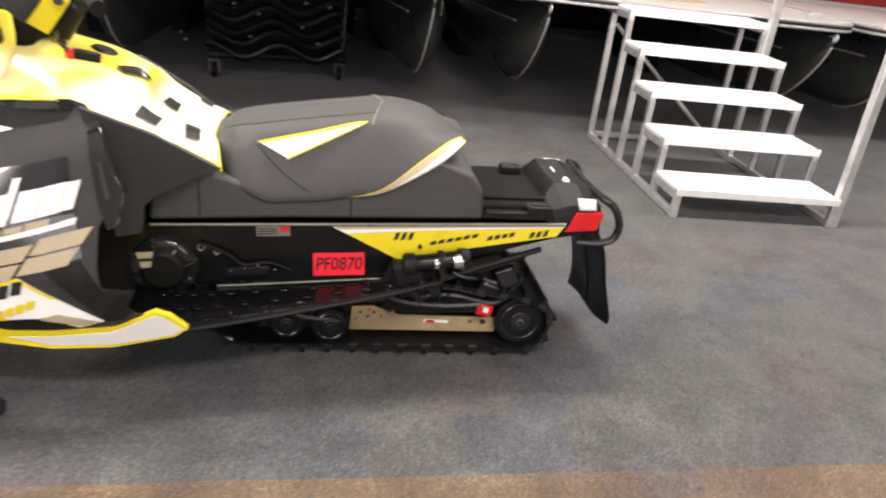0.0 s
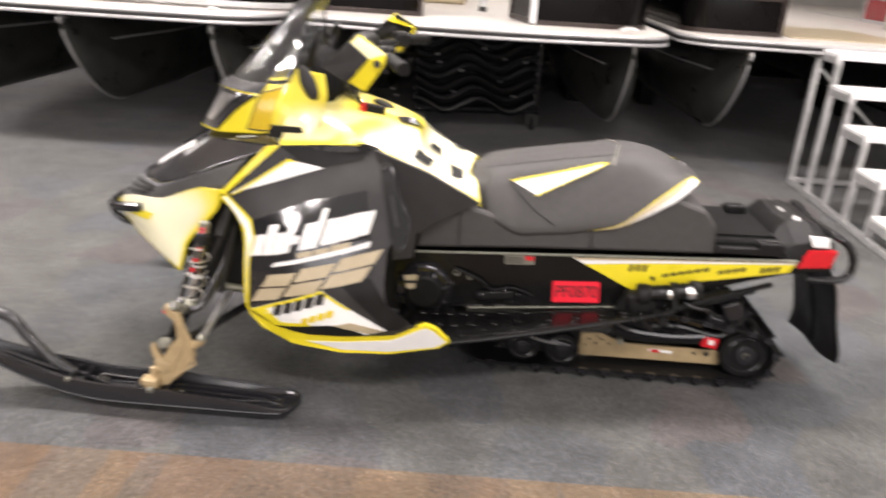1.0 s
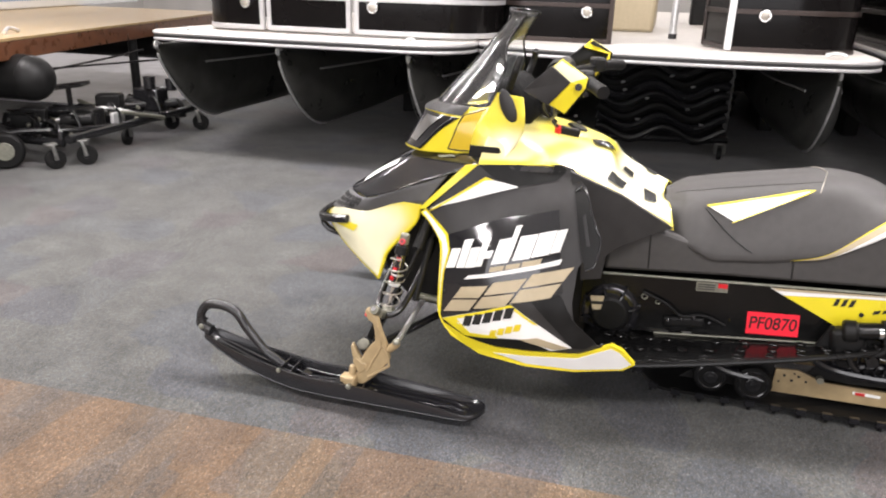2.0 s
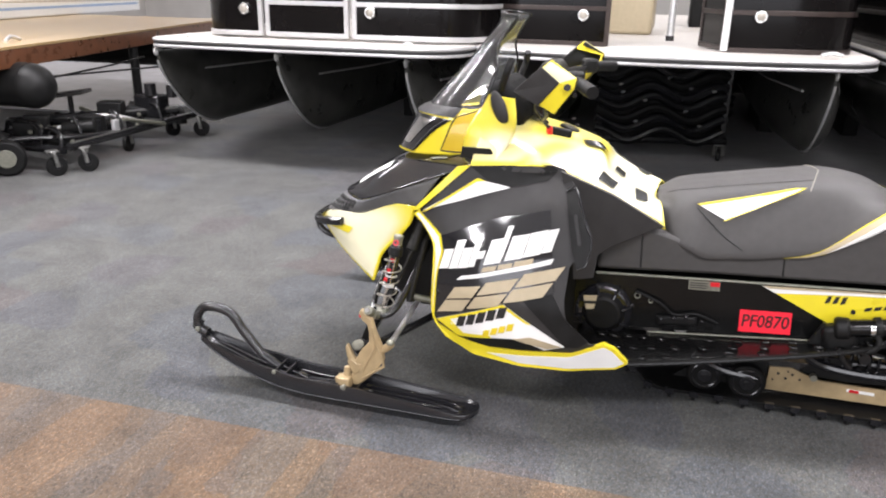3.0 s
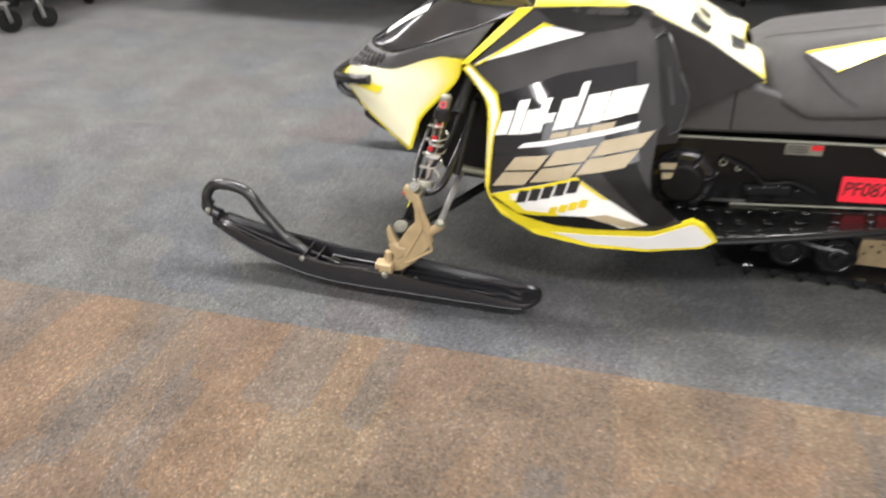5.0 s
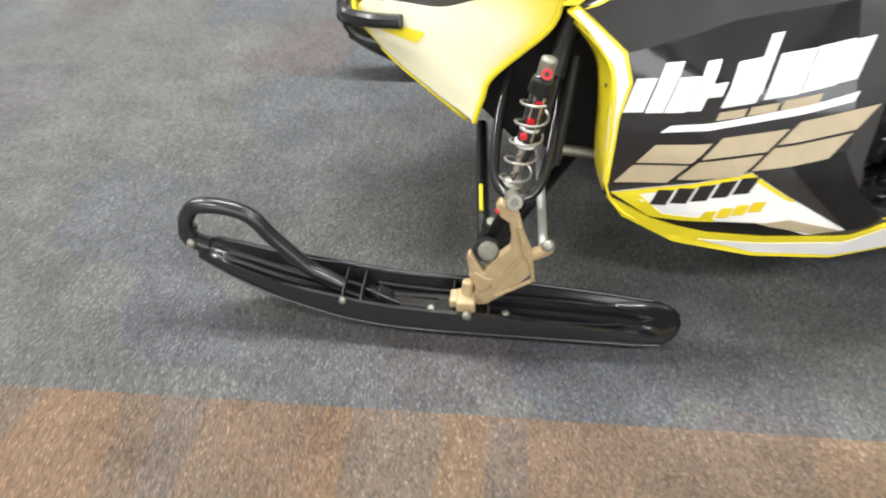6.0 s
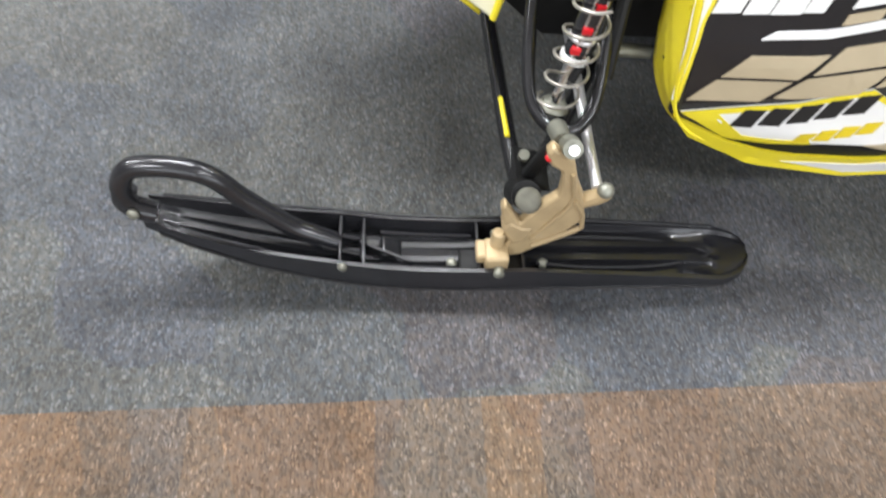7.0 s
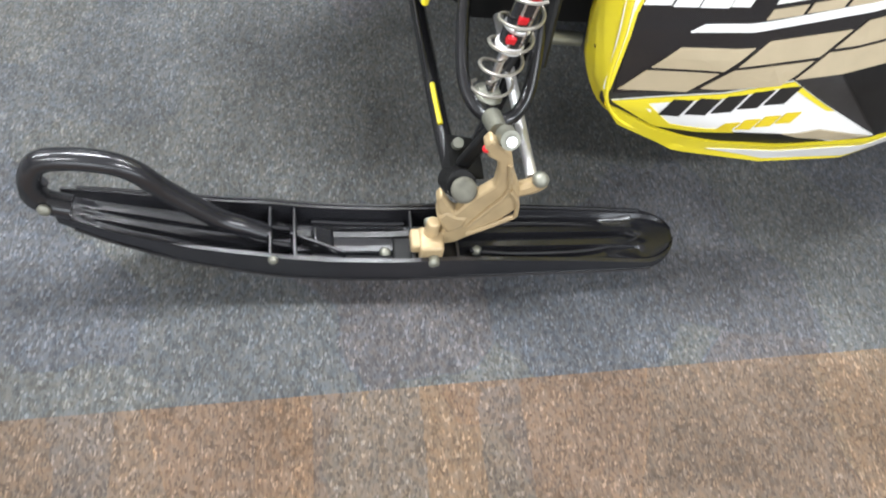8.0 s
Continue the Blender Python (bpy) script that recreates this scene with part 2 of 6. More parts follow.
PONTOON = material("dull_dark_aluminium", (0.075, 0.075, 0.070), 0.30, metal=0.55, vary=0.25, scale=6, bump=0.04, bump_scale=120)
TREAD = material("white_painted_tread", (0.78, 0.78, 0.77), 0.5, vary=0.06, scale=20, bump=0.2, bump_scale=260)
FENCE = material("black_lacquered_panel", (0.004, 0.0035, 0.0035), 0.10, coat=0.0, spec=0.13, vary=0.1, scale=5)
BRONZE = material("dark_bronze_frame", (0.035, 0.025, 0.022), 0.3, metal=0.4, vary=0.1, scale=20)
RAIL_WHITE = material("pale_anodised_rail", (0.42, 0.415, 0.415), 0.32, metal=0.35, vary=0.06, scale=15)
DECK = material("pale_vinyl_deck", (0.56, 0.53, 0.49), 0.5, vary=0.08, scale=12, bump=0.1)
WOOD = material("varnished_tan_deck", (0.36, 0.25, 0.12), 0.35, coat=0.2, vary=0.14, scale=9, bump=0.05)
FASCIA = material("brown_stained_fascia", (0.12, 0.045, 0.02), 0.3, coat=0.3, vary=0.3, scale=14)
SHIELD = clear_sheet("smoked_polycarbonate", (0.95, 0.96, 0.955))
WALL = material("painted_wall", (0.60, 0.58, 0.55), 0.8, vary=0.05, scale=3, bump=0.05)
CEIL = material("white_ceiling_board", (0.72, 0.72, 0.71), 0.9, vary=0.04, scale=8)
CARPET_GREY = carpet("slate_carpet", [(0.071, 0.063, 0.060), (0.058, 0.062, 0.067), (0.069, 0.070, 0.066), (0.053, 0.057, 0.064), (0.066, 0.067, 0.064)], (0.30, 0.34), 0.6)
CARPET_TAN = carpet("tan_block_carpet", [(0.112, 0.083, 0.056), (0.093, 0.069, 0.050), (0.106, 0.072, 0.047), (0.089, 0.069, 0.053), (0.108, 0.079, 0.053), (0.096, 0.068, 0.048)], (0.28, 0.75), 0.05, 1.0, True)


# ---- mesh helpers ----
def part(name, bm, mat, parent=None, label="", smooth=True, bevel=0.0, solid=0.0, auto=35):
    """Links a bmesh as one mesh object under a thing or a part."""
    bmesh.ops.recalc_face_normals(bm, faces=bm.faces)
    me = bpy.data.meshes.new(name)
    bm.to_mesh(me)
    bm.free()
    me.materials.append(mat)
    if smooth:
        me.polygons.foreach_set("use_smooth", [True] * len(me.polygons))
        me.set_sharp_from_angle(angle=radians(auto))
    ob = new(name, me)
    if parent is not None:
        ob.parent = parent
    if solid:
        s = ob.modifiers.new("thickness", "SOLIDIFY")
        s.thickness, s.offset = solid, -1
    if bevel:
        b = ob.modifiers.new("edges", "BEVEL")
        b.width, b.segments, b.limit_method = bevel, 2, "ANGLE"
    if label:
        ob["label"] = label
    return ob


def thing(name, label, category, m=None, group="", kind=""):
    ob = new(name)
    if m is not None:
        ob.matrix_basis = m
    return tagged(ob, label, category, group, kind)


def add_box(bm, c, s, turn=(0, 0, 0)):
    m = pose(*c, *turn) @ Matrix.Diagonal((*s, 1))
    bmesh.ops.create_cube(bm, size=1, matrix=m)


def box(c, s, turn=(0, 0, 0)):
    bm = bmesh.new()
    add_box(bm, c, s, turn)
    return bm


def add_rod(bm, a, b, r0, r1=None, n=14):
    a, b = Vector(a), Vector(b)
    q = (b - a).to_track_quat("Z", "Y").to_matrix().to_4x4()
    bmesh.ops.create_cone(bm, cap_ends=True, segments=n, radius1=r0, radius2=r0 if r1 is None else r1, depth=(b - a).length,
                          matrix=Matrix.Translation((a + b) / 2) @ q)


def rod(a, b, r0, r1=None, n=14):
    bm = bmesh.new()
    add_rod(bm, a, b, r0, r1, n)
    return bm


def dome(c, d, r, h=0.6):
    """A rounded bolt head at c, standing out along d."""
    bm = bmesh.new()
    q = Vector(d).to_track_quat("Z", "Y").to_matrix().to_4x4()
    bmesh.ops.create_uvsphere(bm, u_segments=18, v_segments=10, radius=r, matrix=Matrix.Translation(c) @ q @ Matrix.Diagonal((1, 1, h, 1)))
    return bm


def catmull(pts, n, closed=False):
    """A smooth line through the points, n steps for each stretch."""
    P = [Vector(p) for p in pts]
    out = []
    k = len(P)
    for i in range(k if closed else k - 1):
        if closed:
            a, b, c, d = P[i - 1], P[i], P[(i + 1) % k], P[(i + 2) % k]
        else:
            a, b, c, d = P[max(i - 1, 0)], P[i], P[i + 1], P[min(i + 2, k - 1)]
        for j in range(n):
            t = j / n
            out.append(0.5 * ((2 * b) + (c - a) * t + (2 * a - 5 * b + 4 * c - d) * t * t + (3 * b - a - 3 * c + d) * t ** 3))
    if not closed:
        out.append(P[-1])
    return out


def add_tube(bm, pts, r, n=10, steps=6, closed=False, flat=1.0):
    """A round bar along a smooth line; r may be a list along the line."""
    line = catmull(pts, steps, closed)
    k = len(line)
    rings = []
    up = Vector((0, 0, 1))
    for i, p in enumerate(line):
        t = (line[(i + 1) % k] - line[i - 1]) if closed else (line[min(i + 1, k - 1)] - line[max(i - 1, 0)])
        t.normalize()
        s = t.cross(up)
        if s.length < 0.05:
            s = t.cross(Vector((0, 1, 0)))
        s.normalize()
        u = s.cross(t)
        if rings and s.dot(last) < 0:
            s, u = -s, -u
        last = s.copy()
        rr = r if not isinstance(r, (list, tuple)) else r[0] + (r[1] - r[0]) * i / (k - 1)
        rings.append([bm.verts.new(p + (s * math.cos(2 * math.pi * j / n) + u * flat * math.sin(2 * math.pi * j / n)) * rr) for j in range(n)])
    for i in range(k if closed else k - 1):
        a, b = rings[i], rings[(i + 1) % k]
        for j in range(n):
            bm.faces.new((a[j], a[(j + 1) % n], b[(j + 1) % n], b[j]))
    if not closed:
        bm.faces.new(rings[0][::-1])
        bm.faces.new(rings[-1])


def tube(pts, r, n=10, steps=6, closed=False, flat=1.0):
    bm = bmesh.new()
    add_tube(bm, pts, r, n, steps, closed, flat)
    return bm


def prism(outline, y0, y1):
    """An outline in x and z, carried from y0 to y1."""
    bm = bmesh.new()
    a = [bm.verts.new((x, y0, z)) for x, z in outline]
    b = [bm.verts.new((x, y1, z)) for x, z in outline]
    bm.faces.new(a).normal_update()
    bm.faces.new(b[::-1]).normal_update()
    k = len(a)
    for i in range(k):
        bm.faces.new((a[i], b[i], b[(i + 1) % k], a[(i + 1) % k]))
    return bm


def skin(outline, fy, lift, thick, step=0.035):
    """A panel whose outline in x and z lies on the surface y = fy(x, z), lifted from it towards the outside, with a thickness."""
    bm = bmesh.new()
    side = -1 if fy(outline[0][0], outline[0][1]) < 0 else 1
    vs = [bm.verts.new((x, 0, z)) for x, z in outline]
    f = bm.faces.new(vs)
    f.normal_update()
    bmesh.ops.triangulate(bm, faces=[f], quad_method="BEAUTY", ngon_method="EAR_CLIP")
    for _ in range(5):
        es = [e for e in bm.edges if e.calc_length() > step]
        if not es:
            break
        bmesh.ops.subdivide_edges(bm, edges=es, cuts=1)
        bmesh.ops.triangulate(bm, faces=[g for g in bm.faces if len(g.verts) > 3])
    for v in bm.verts:
        v.co.y = fy(v.co.x, v.co.z) + side * lift
    edge = [e for e in bm.edges if len(e.link_faces) == 1]
    faces = list(bm.faces)
    low = {v: bm.verts.new((v.co.x, v.co.y - side * thick, v.co.z)) for v in list(bm.verts)}
    for g in faces:
        bm.faces.new([low[v] for v in reversed(g.verts)])
    for e in edge:
        a, b = e.verts
        bm.faces.new((a, b, low[b], low[a]))
    return bm


class Loft:
    """A smooth surface through rows of points."""

    def __init__(self, rows):
        self.rows = [[Vector(p) for p in r] for r in rows]

    @staticmethod
    def along(P, t):
        t = min(max(t, 0.0), len(P) - 1.0)
        i = min(int(t), len(P) - 2)
        t -= i
        a, b, c, d = P[max(i - 1, 0)], P[i], P[i + 1], P[min(i + 2, len(P) - 1)]
        return 0.5 * ((2 * b) + (c - a) * t + (2 * a - 5 * b + 4 * c - d) * t * t + (3 * b - a - 3 * c + d) * t ** 3)

    def at(self, u, v):
        return self.along([self.along(r, v) for r in self.rows], u)

    def lifted(self, u, v, lift, out):
        p = self.at(u, v)
        e = 0.02
        n = (self.at(u + e, v) - self.at(u - e, v)).cross(self.at(u, v + e) - self.at(u, v - e)).normalized()
        if n.dot(Vector(out)) < 0:
            n = -n
        return p + n * lift

    def mesh(self, u0=0, u1=None, v0=0, v1=None, nu=24, nv=24, lift=0.0, out=(0, -1, 1), keep=None):
        u1 = len(self.rows) - 1 if u1 is None else u1
        v1 = len(self.rows[0]) - 1 if v1 is None else v1
        bm = bmesh.new()
        g = [[bm.verts.new(self.lifted(u0 + (u1 - u0) * i / nu, v0 + (v1 - v0) * j / nv, lift, out) if lift else
                           self.at(u0 + (u1 - u0) * i / nu, v0 + (v1 - v0) * j / nv)) for j in range(nv + 1)] for i in range(nu + 1)]
        for i in range(nu):
            for j in range(nv):
                bm.faces.new((g[i][j], g[i + 1][j], g[i + 1][j + 1], g[i][j + 1]))
        return bm

    def ink(self, ob, nu, nv, amount):
        """Gives a mesh made with nu x nv steps over the whole surface its print, amount(u, v)."""
        ku, kv = (len(self.rows) - 1) / nu, (len(self.rows[0]) - 1) / nv
        values = [amount(i * ku, j * kv) for i in range(nu + 1) for j in range(nv + 1)]
        ob.data.attributes.new("print", "FLOAT", "POINT").data.foreach_set("value", values)

    def patch(self, corners, lift, out, n=6):
        """A four-cornered patch, its corners in u and v."""
        bm = bmesh.new()
        g = []
        (a, b, c, d) = corners
        for i in range(n + 1):
            row = []
            for j in range(n + 1):
                s, t = i / n, j / n
                u = (1 - s) * ((1 - t) * a[0] + t * b[0]) + s * ((1 - t) * d[0] + t * c[0])
                v = (1 - s) * ((1 - t) * a[1] + t * b[1]) + s * ((1 - t) * d[1] + t * c[1])
                row.append(bm.verts.new(self.lifted(u, v, lift, out)))
            g.append(row)
        for i in range(n):
            for j in range(n):
                bm.faces.new((g[i][j], g[i + 1][j], g[i + 1][j + 1], g[i][j + 1]))
        return bm


def ease(a, b, x):
    """0 below a, 1 above b, smooth between."""
    t = min(1.0, max(0.0, (x - a) / (b - a)))
    return t * t * (3 - 2 * t)


def both(rows):
    """Rows of points from the middle to one flank, made whole by their mirror image."""
    return [[(x, -y, z) for x, y, z in r[:0:-1]] + list(r) for r in rows]


def bars(outline_boxes, fy, lift, mat, parent, name, slant=0.25, thick=0.0015, label=""):
    """Slanted plain bars on a flank: (x, z, width, height) each."""
    for x, z, w, h in outline_boxes:
        part(name, skin([(x, z), (x + w, z + w * 0.3), (x + w + h * slant, z + h + w * 0.3), (x + h * slant, z + h)], fy, lift, thick), mat, parent, label, smooth=False)


# ---- room ----
# the seam between the grey and the tan carpet runs almost along x
SEAM0, SEAM1 = -0.788, 0.017


def seam(x):
    return SEAM0 + SEAM1 * x


def sheet(name, pts, mat, label):
    bm = bmesh.new()
    bm.faces.new([bm.verts.new(p) for p in pts])
    ob = part(name, bm, mat, smooth=False, solid=0.02)
    return tagged(ob, label, "carpet", kind="structure")


X0, X1, Y0, Y1, H = -11.0, 11.0, -6.0, 13.0, 3.6
sheet("floor", [(X0, seam(X0), 0), (X1, seam(X1), 0), (X1, Y1, 0), (X0, Y1, 0)], CARPET_GREY, "slate blue and grey mottled showroom carpet")
sheet("floor_border", [(X0, Y0, 0), (X1, Y0, 0), (X1, seam(X1), 0), (X0, seam(X0), 0)], CARPET_TAN, "tan and brown block patterned carpet")
tiles = sheet("floor_tiles", [(X0, 3.6, 0.004), (-4.3, 3.9, 0.004), (-3.9, Y1, 0.004), (X0, Y1, 0.004)], TILE, "pale glossy showroom floor tiles")
for nm, c, s in (("wall_north", (0, Y1 + 0.1, H / 2), (22.4, 0.2, H)), 
                 ("wall_west", (X0 - 0.1, 3.5, H / 2), (0.2, 19, H)), ("wall_east", (X1 + 0.1, 3.5, H / 2), (0.2, 19, H))):
    tagged(part(nm, box(c, s), WALL, smooth=False), "plain pale painted showroom wall", "wall", kind="structure")
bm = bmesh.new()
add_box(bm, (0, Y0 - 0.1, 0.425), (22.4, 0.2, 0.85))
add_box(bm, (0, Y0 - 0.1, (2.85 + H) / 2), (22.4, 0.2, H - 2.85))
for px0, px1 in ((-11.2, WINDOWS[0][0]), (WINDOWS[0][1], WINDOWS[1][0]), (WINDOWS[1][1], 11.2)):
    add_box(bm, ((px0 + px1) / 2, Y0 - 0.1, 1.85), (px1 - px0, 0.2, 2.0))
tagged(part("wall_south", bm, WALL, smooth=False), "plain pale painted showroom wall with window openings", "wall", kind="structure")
tagged(part("ceiling", box((0, 3.5, H + 0.1), (22.4, 19.4, 0.2)), CEIL, smooth=False), "plain white showroom ceiling", "ceiling", kind="structure")


# ---- snowmobile: nose towards -x, its left flank towards -y ----
sled = thing("snowmobile", "yellow and black snowmobile with tan spindles and a red tag", "snowmobile")

def piece_mesh(name, bm, mat):
    bmesh.ops.recalc_face_normals(bm, faces=bm.faces)
    me = bpy.data.meshes.new(name)
    bm.to_mesh(me)
    bm.free()
    me.materials.append(mat)
    return me


def put_piece(name, me, parent, m):
    ob = new(name, me)
    ob.parent = parent
    ob.matrix_basis = m
    return ob


FLANK_X = (0.15, 0.27, 0.42, 0.57, 0.72, 0.92)
FLANK_Z = (0.22, 0.31, 0.42, 0.56, 0.71, 0.80)
FLANK = np.array([(0.40, 0.42, 0.47, 0.49, 0.49, 0.43), (0.41, 0.445, 0.495, 0.52, 0.52, 0.45), (0.38, 0.43, 0.49, 0.515, 0.515, 0.45),
                  (0.33, 0.39, 0.455, 0.475, 0.475, 0.44), (0.31, 0.335, 0.35, 0.40, 0.42, 0.40), (0.31, 0.31, 0.31, 0.31, 0.32, 0.32)])


def flank(x, z):
    """Half width of the side fairing."""
    return float(np.interp(z, FLANK_Z, [np.interp(x, FLANK_X, r) for r in FLANK]))


def left(x, z):
    return -flank(x, z)


def right(x, z):
    return flank(x, z)


def knee_l(x, z):
    return -(0.335 - 0.34 * (x - 0.68))


def knee_r(x, z):
    return -knee_l(x, z)


def tun_l(x, z):
    return -0.215


def tun_r(x, z):
    return 0.215


tooth = piece_mesh("traction_tooth", tube([(0.014 * math.cos(a), 0.010 * math.sin(a), 0.003) for a in np.linspace(0, 5.2, 6)], 0.003, 5, 2, True), TUNNEL)
for fy, kn in ((left, knee_l), (right, knee_r)):
    body = part("side_fairing", skin([(0.176, 0.63), (0.25, 0.575), (0.265, 0.30), (0.304, 0.25), (0.41, 0.225), (0.567, 0.215), (0.86, 0.23), (0.885, 0.25),
                                      (0.85, 0.298), (0.780, 0.316), (0.705, 0.39), (0.695, 0.449), (0.70, 0.55), (0.745, 0.62), (0.69, 0.765), (0.647, 0.81),
                                      (0.609, 0.82), (0.343, 0.797)], fy, 0, 0.006), GREY_PLASTIC, sled)
    part("graphic_panel", skin([(0.266, 0.574), (0.276, 0.35), (0.278, 0.323), (0.51, 0.42), (0.664, 0.475), (0.623, 0.705), (0.441, 0.653), (0.354, 0.614)], fy, 0.003, 0.003),
         BLACK_GLOSS, body, "glossy black graphic panel")
    part("edge_trim", skin([(0.159, 0.622), (0.176, 0.638), (0.271, 0.577), (0.286, 0.530), (0.272, 0.46), (0.270, 0.328), (0.260, 0.325), (0.248, 0.548), (0.197, 0.598)], fy, 0.006, 0.012),
         YELLOW, body, "yellow edge trim")
    part("trim_flash", skin([(0.170, 0.625), (0.178, 0.632), (0.263, 0.573), (0.279, 0.530), (0.267, 0.46), (0.264, 0.33), (0.259, 0.33), (0.253, 0.46), (0.253, 0.548), (0.200, 0.600)], fy, 0.0075, 0.002),
         WHITE, body, "white trim flash")
    sg = -1 if fy is left else 1
    part("front_lip", Loft([[(0.185, sg * 0.318, 0.596), (0.25, sg * 0.392, 0.548), (0.262, sg * 0.432, 0.45), (0.264, sg * 0.448, 0.35), (0.279, sg * 0.452, 0.300), (0.314, sg * 0.455, 0.262), (0.37, sg * 0.460, 0.242)],
                            [(0.173, sg * 0.268, 0.585), (0.228, sg * 0.310, 0.53), (0.243, sg * 0.335, 0.45), (0.248, sg * 0.345, 0.38), (0.256, sg * 0.365, 0.315), (0.288, sg * 0.405, 0.258), (0.355, sg * 0.438, 0.224)]]).mesh(nu=6, nv=28), YELLOW, body, solid=0.005)
    for sx, syy, sz in ((0.262, 0.385, 0.36), (0.255, 0.372, 0.50)):
        part("lip_screw", dome((sx - 0.010, sg * syy, sz), (-1, 0, 0), 0.0055, 0.5), INK, body)
    part("upper_trim", skin([(0.176, 0.638), (0.15, 0.632), (0.30, 0.790), (0.345, 0.798)], fy, 0.006, 0.012), YELLOW, body, "yellow trim strip")
    part("flash", skin([(0.193, 0.640), (0.372, 0.757), (0.484, 0.746), (0.263, 0.668)], fy, 0.004, 0.003), WHITE, body, "white wedge flash")
    part("flash_edge", skin([(0.187, 0.632), (0.372, 0.762), (0.40, 0.756), (0.372, 0.752), (0.21, 0.642)], fy, 0.005, 0.003), YELLOW, body, "yellow edging")
    part("intake", skin([(0.343, 0.797), (0.609, 0.82), (0.629, 0.803), (0.60, 0.775), (0.484, 0.748), (0.405, 0.758)], fy, 0.002, 0.004), BLACK, body, "matt black air intake cover")
    part("sponsor_panel", skin([(0.279, 0.309), (0.51, 0.415), (0.708, 0.307), (0.647, 0.282), (0.565, 0.312), (0.359, 0.267)], fy, 0.004, 0.003), WHITE, body, "white lower panel")
    part("panel_edge", skin([(0.279, 0.309), (0.51, 0.415), (0.600, 0.366), (0.588, 0.366), (0.508, 0.406), (0.330, 0.322), (0.378, 0.284), (0.470, 0.301), (0.475, 0.292), (0.359, 0.267)], fy, 0.0055, 0.002), YELLOW, body, "yellow panel edging")
    part("tan_flash", skin([(0.546, 0.308), (0.6, 0.324), (0.70, 0.306), (0.656, 0.289)], fy, 0.006, 0.002), TAN_VINYL, body, "tan flash")
    part("lower_strip", skin([(0.358, 0.264), (0.556, 0.307), (0.647, 0.282), (0.47, 0.256)], fy, 0.004, 0.003), BLACK, body, "black strip")
    part("belly_edge", skin([(0.272, 0.296), (0.36, 0.262), (0.47, 0.254), (0.736, 0.286), (0.80, 0.312), (0.824, 0.320), (0.856, 0.302), (0.90, 0.245), (0.865, 0.222), (0.567, 0.206),
                             (0.41, 0.213), (0.31, 0.247)], fy, 0.008, 0.02), YELLOW, body, "yellow footwell edge")
    part("belly_flash", skin([(0.46, 0.232), (0.73, 0.272), (0.80, 0.300), (0.824, 0.309), (0.848, 0.294), (0.888, 0.246), (0.86, 0.229), (0.567, 0.217)], fy, 0.0095, 0.002), WHITE, body, "white flash")
    part("toe_panel", skin([(0.572, 0.437), (0.657, 0.468), (0.70, 0.40), (0.776, 0.325), (0.75, 0.305), (0.712, 0.306)], fy, 0.003, 0.004), BLACK, body, "black toe panel")
    part("side_vent", skin([(0.662, 0.757), (0.691, 0.767), (0.735, 0.68), (0.758, 0.634), (0.749, 0.568), (0.724, 0.55), (0.703, 0.60), (0.678, 0.707)], fy, 0.012, 0.03), BLACK, body, "black vent spine")
    part("vent_rim", tube([(x, fy(x, z) + (-0.014 if fy is left else 0.014), z) for x, z in ((0.662, 0.757), (0.691, 0.767), (0.735, 0.68), (0.758, 0.634), (0.749, 0.568), (0.724, 0.55))], 0.003, 6, 4), SKI_PLASTIC, body)
    # plain shapes where the makers' marks stand
    bars([(x, z - 0.006, w, h) for x, z, w, h in ((0.276, 0.480, 0.034, 0.064), (0.313, 0.489, 0.030, 0.092), (0.345, 0.498, 0.034, 0.066), (0.381, 0.511, 0.022, 0.086), (0.408, 0.542, 0.024, 0.024),
          (0.434, 0.529, 0.054, 0.074), (0.476, 0.556, 0.018, 0.092), (0.500, 0.552, 0.054, 0.070), (0.557, 0.570, 0.053, 0.070), (0.612, 0.588, 0.030, 0.066))], fy, 0.006, WHITE, body, "wordmark", label="white wordmark shapes")
    bars([(0.43, 0.500, 0.044, 0.015), (0.480, 0.516, 0.044, 0.015), (0.530, 0.532, 0.058, 0.017)], fy, 0.006, TAN_VINYL, body, "small_mark", label="tan mark")
    part("pale_stripe", skin([(0.345, 0.456), (0.360, 0.472), (0.652, 0.572), (0.646, 0.556)], fy, 0.006, 0.002), WHITE, body, "white stripe")
    # three slanted solid blocks, each with one dark slit
    for x0, z0, w in ((0.280, 0.334, 0.092), (0.388, 0.374, 0.104), (0.508, 0.420, 0.122)):
        bars([(x0, z0, w, 0.046), (x0 + 0.033, z0 + 0.053, w, 0.044)], fy, 0.006, TAN_VINYL, body, "model_mark", slant=0.62, label="tan model mark shapes")
    bars([(0.352 + 0.034 * i, 0.304 + 0.0150 * i, 0.027, 0.038) for i in range(5)], fy, 0.006, INK, body, "engine_mark", label="black engine mark shapes")
    bars([(0.445 + 0.026 * i, 0.292 + 0.0125 * i, 0.021, 0.024) for i in range(4)], fy, 0.006, YELLOW_INK, body, "oil_mark", label="yellow oil mark")
    part("vent_slot", skin([(0.697, 0.70), (0.706, 0.703), (0.728, 0.62), (0.719, 0.618)], fy, 0.0135, 0.003), INK, body)
    part("knee_panel", skin([(0.64, 0.81), (0.80, 0.735), (0.965, 0.632), (0.915, 0.617), (0.80, 0.565), (0.77, 0.538), (0.762, 0.46), (0.70, 0.455), (0.69, 0.60)], kn, 0, 0.02), GREY_PLASTIC, sled, "charcoal knee panel")
    sy = -1 if fy is left else 1
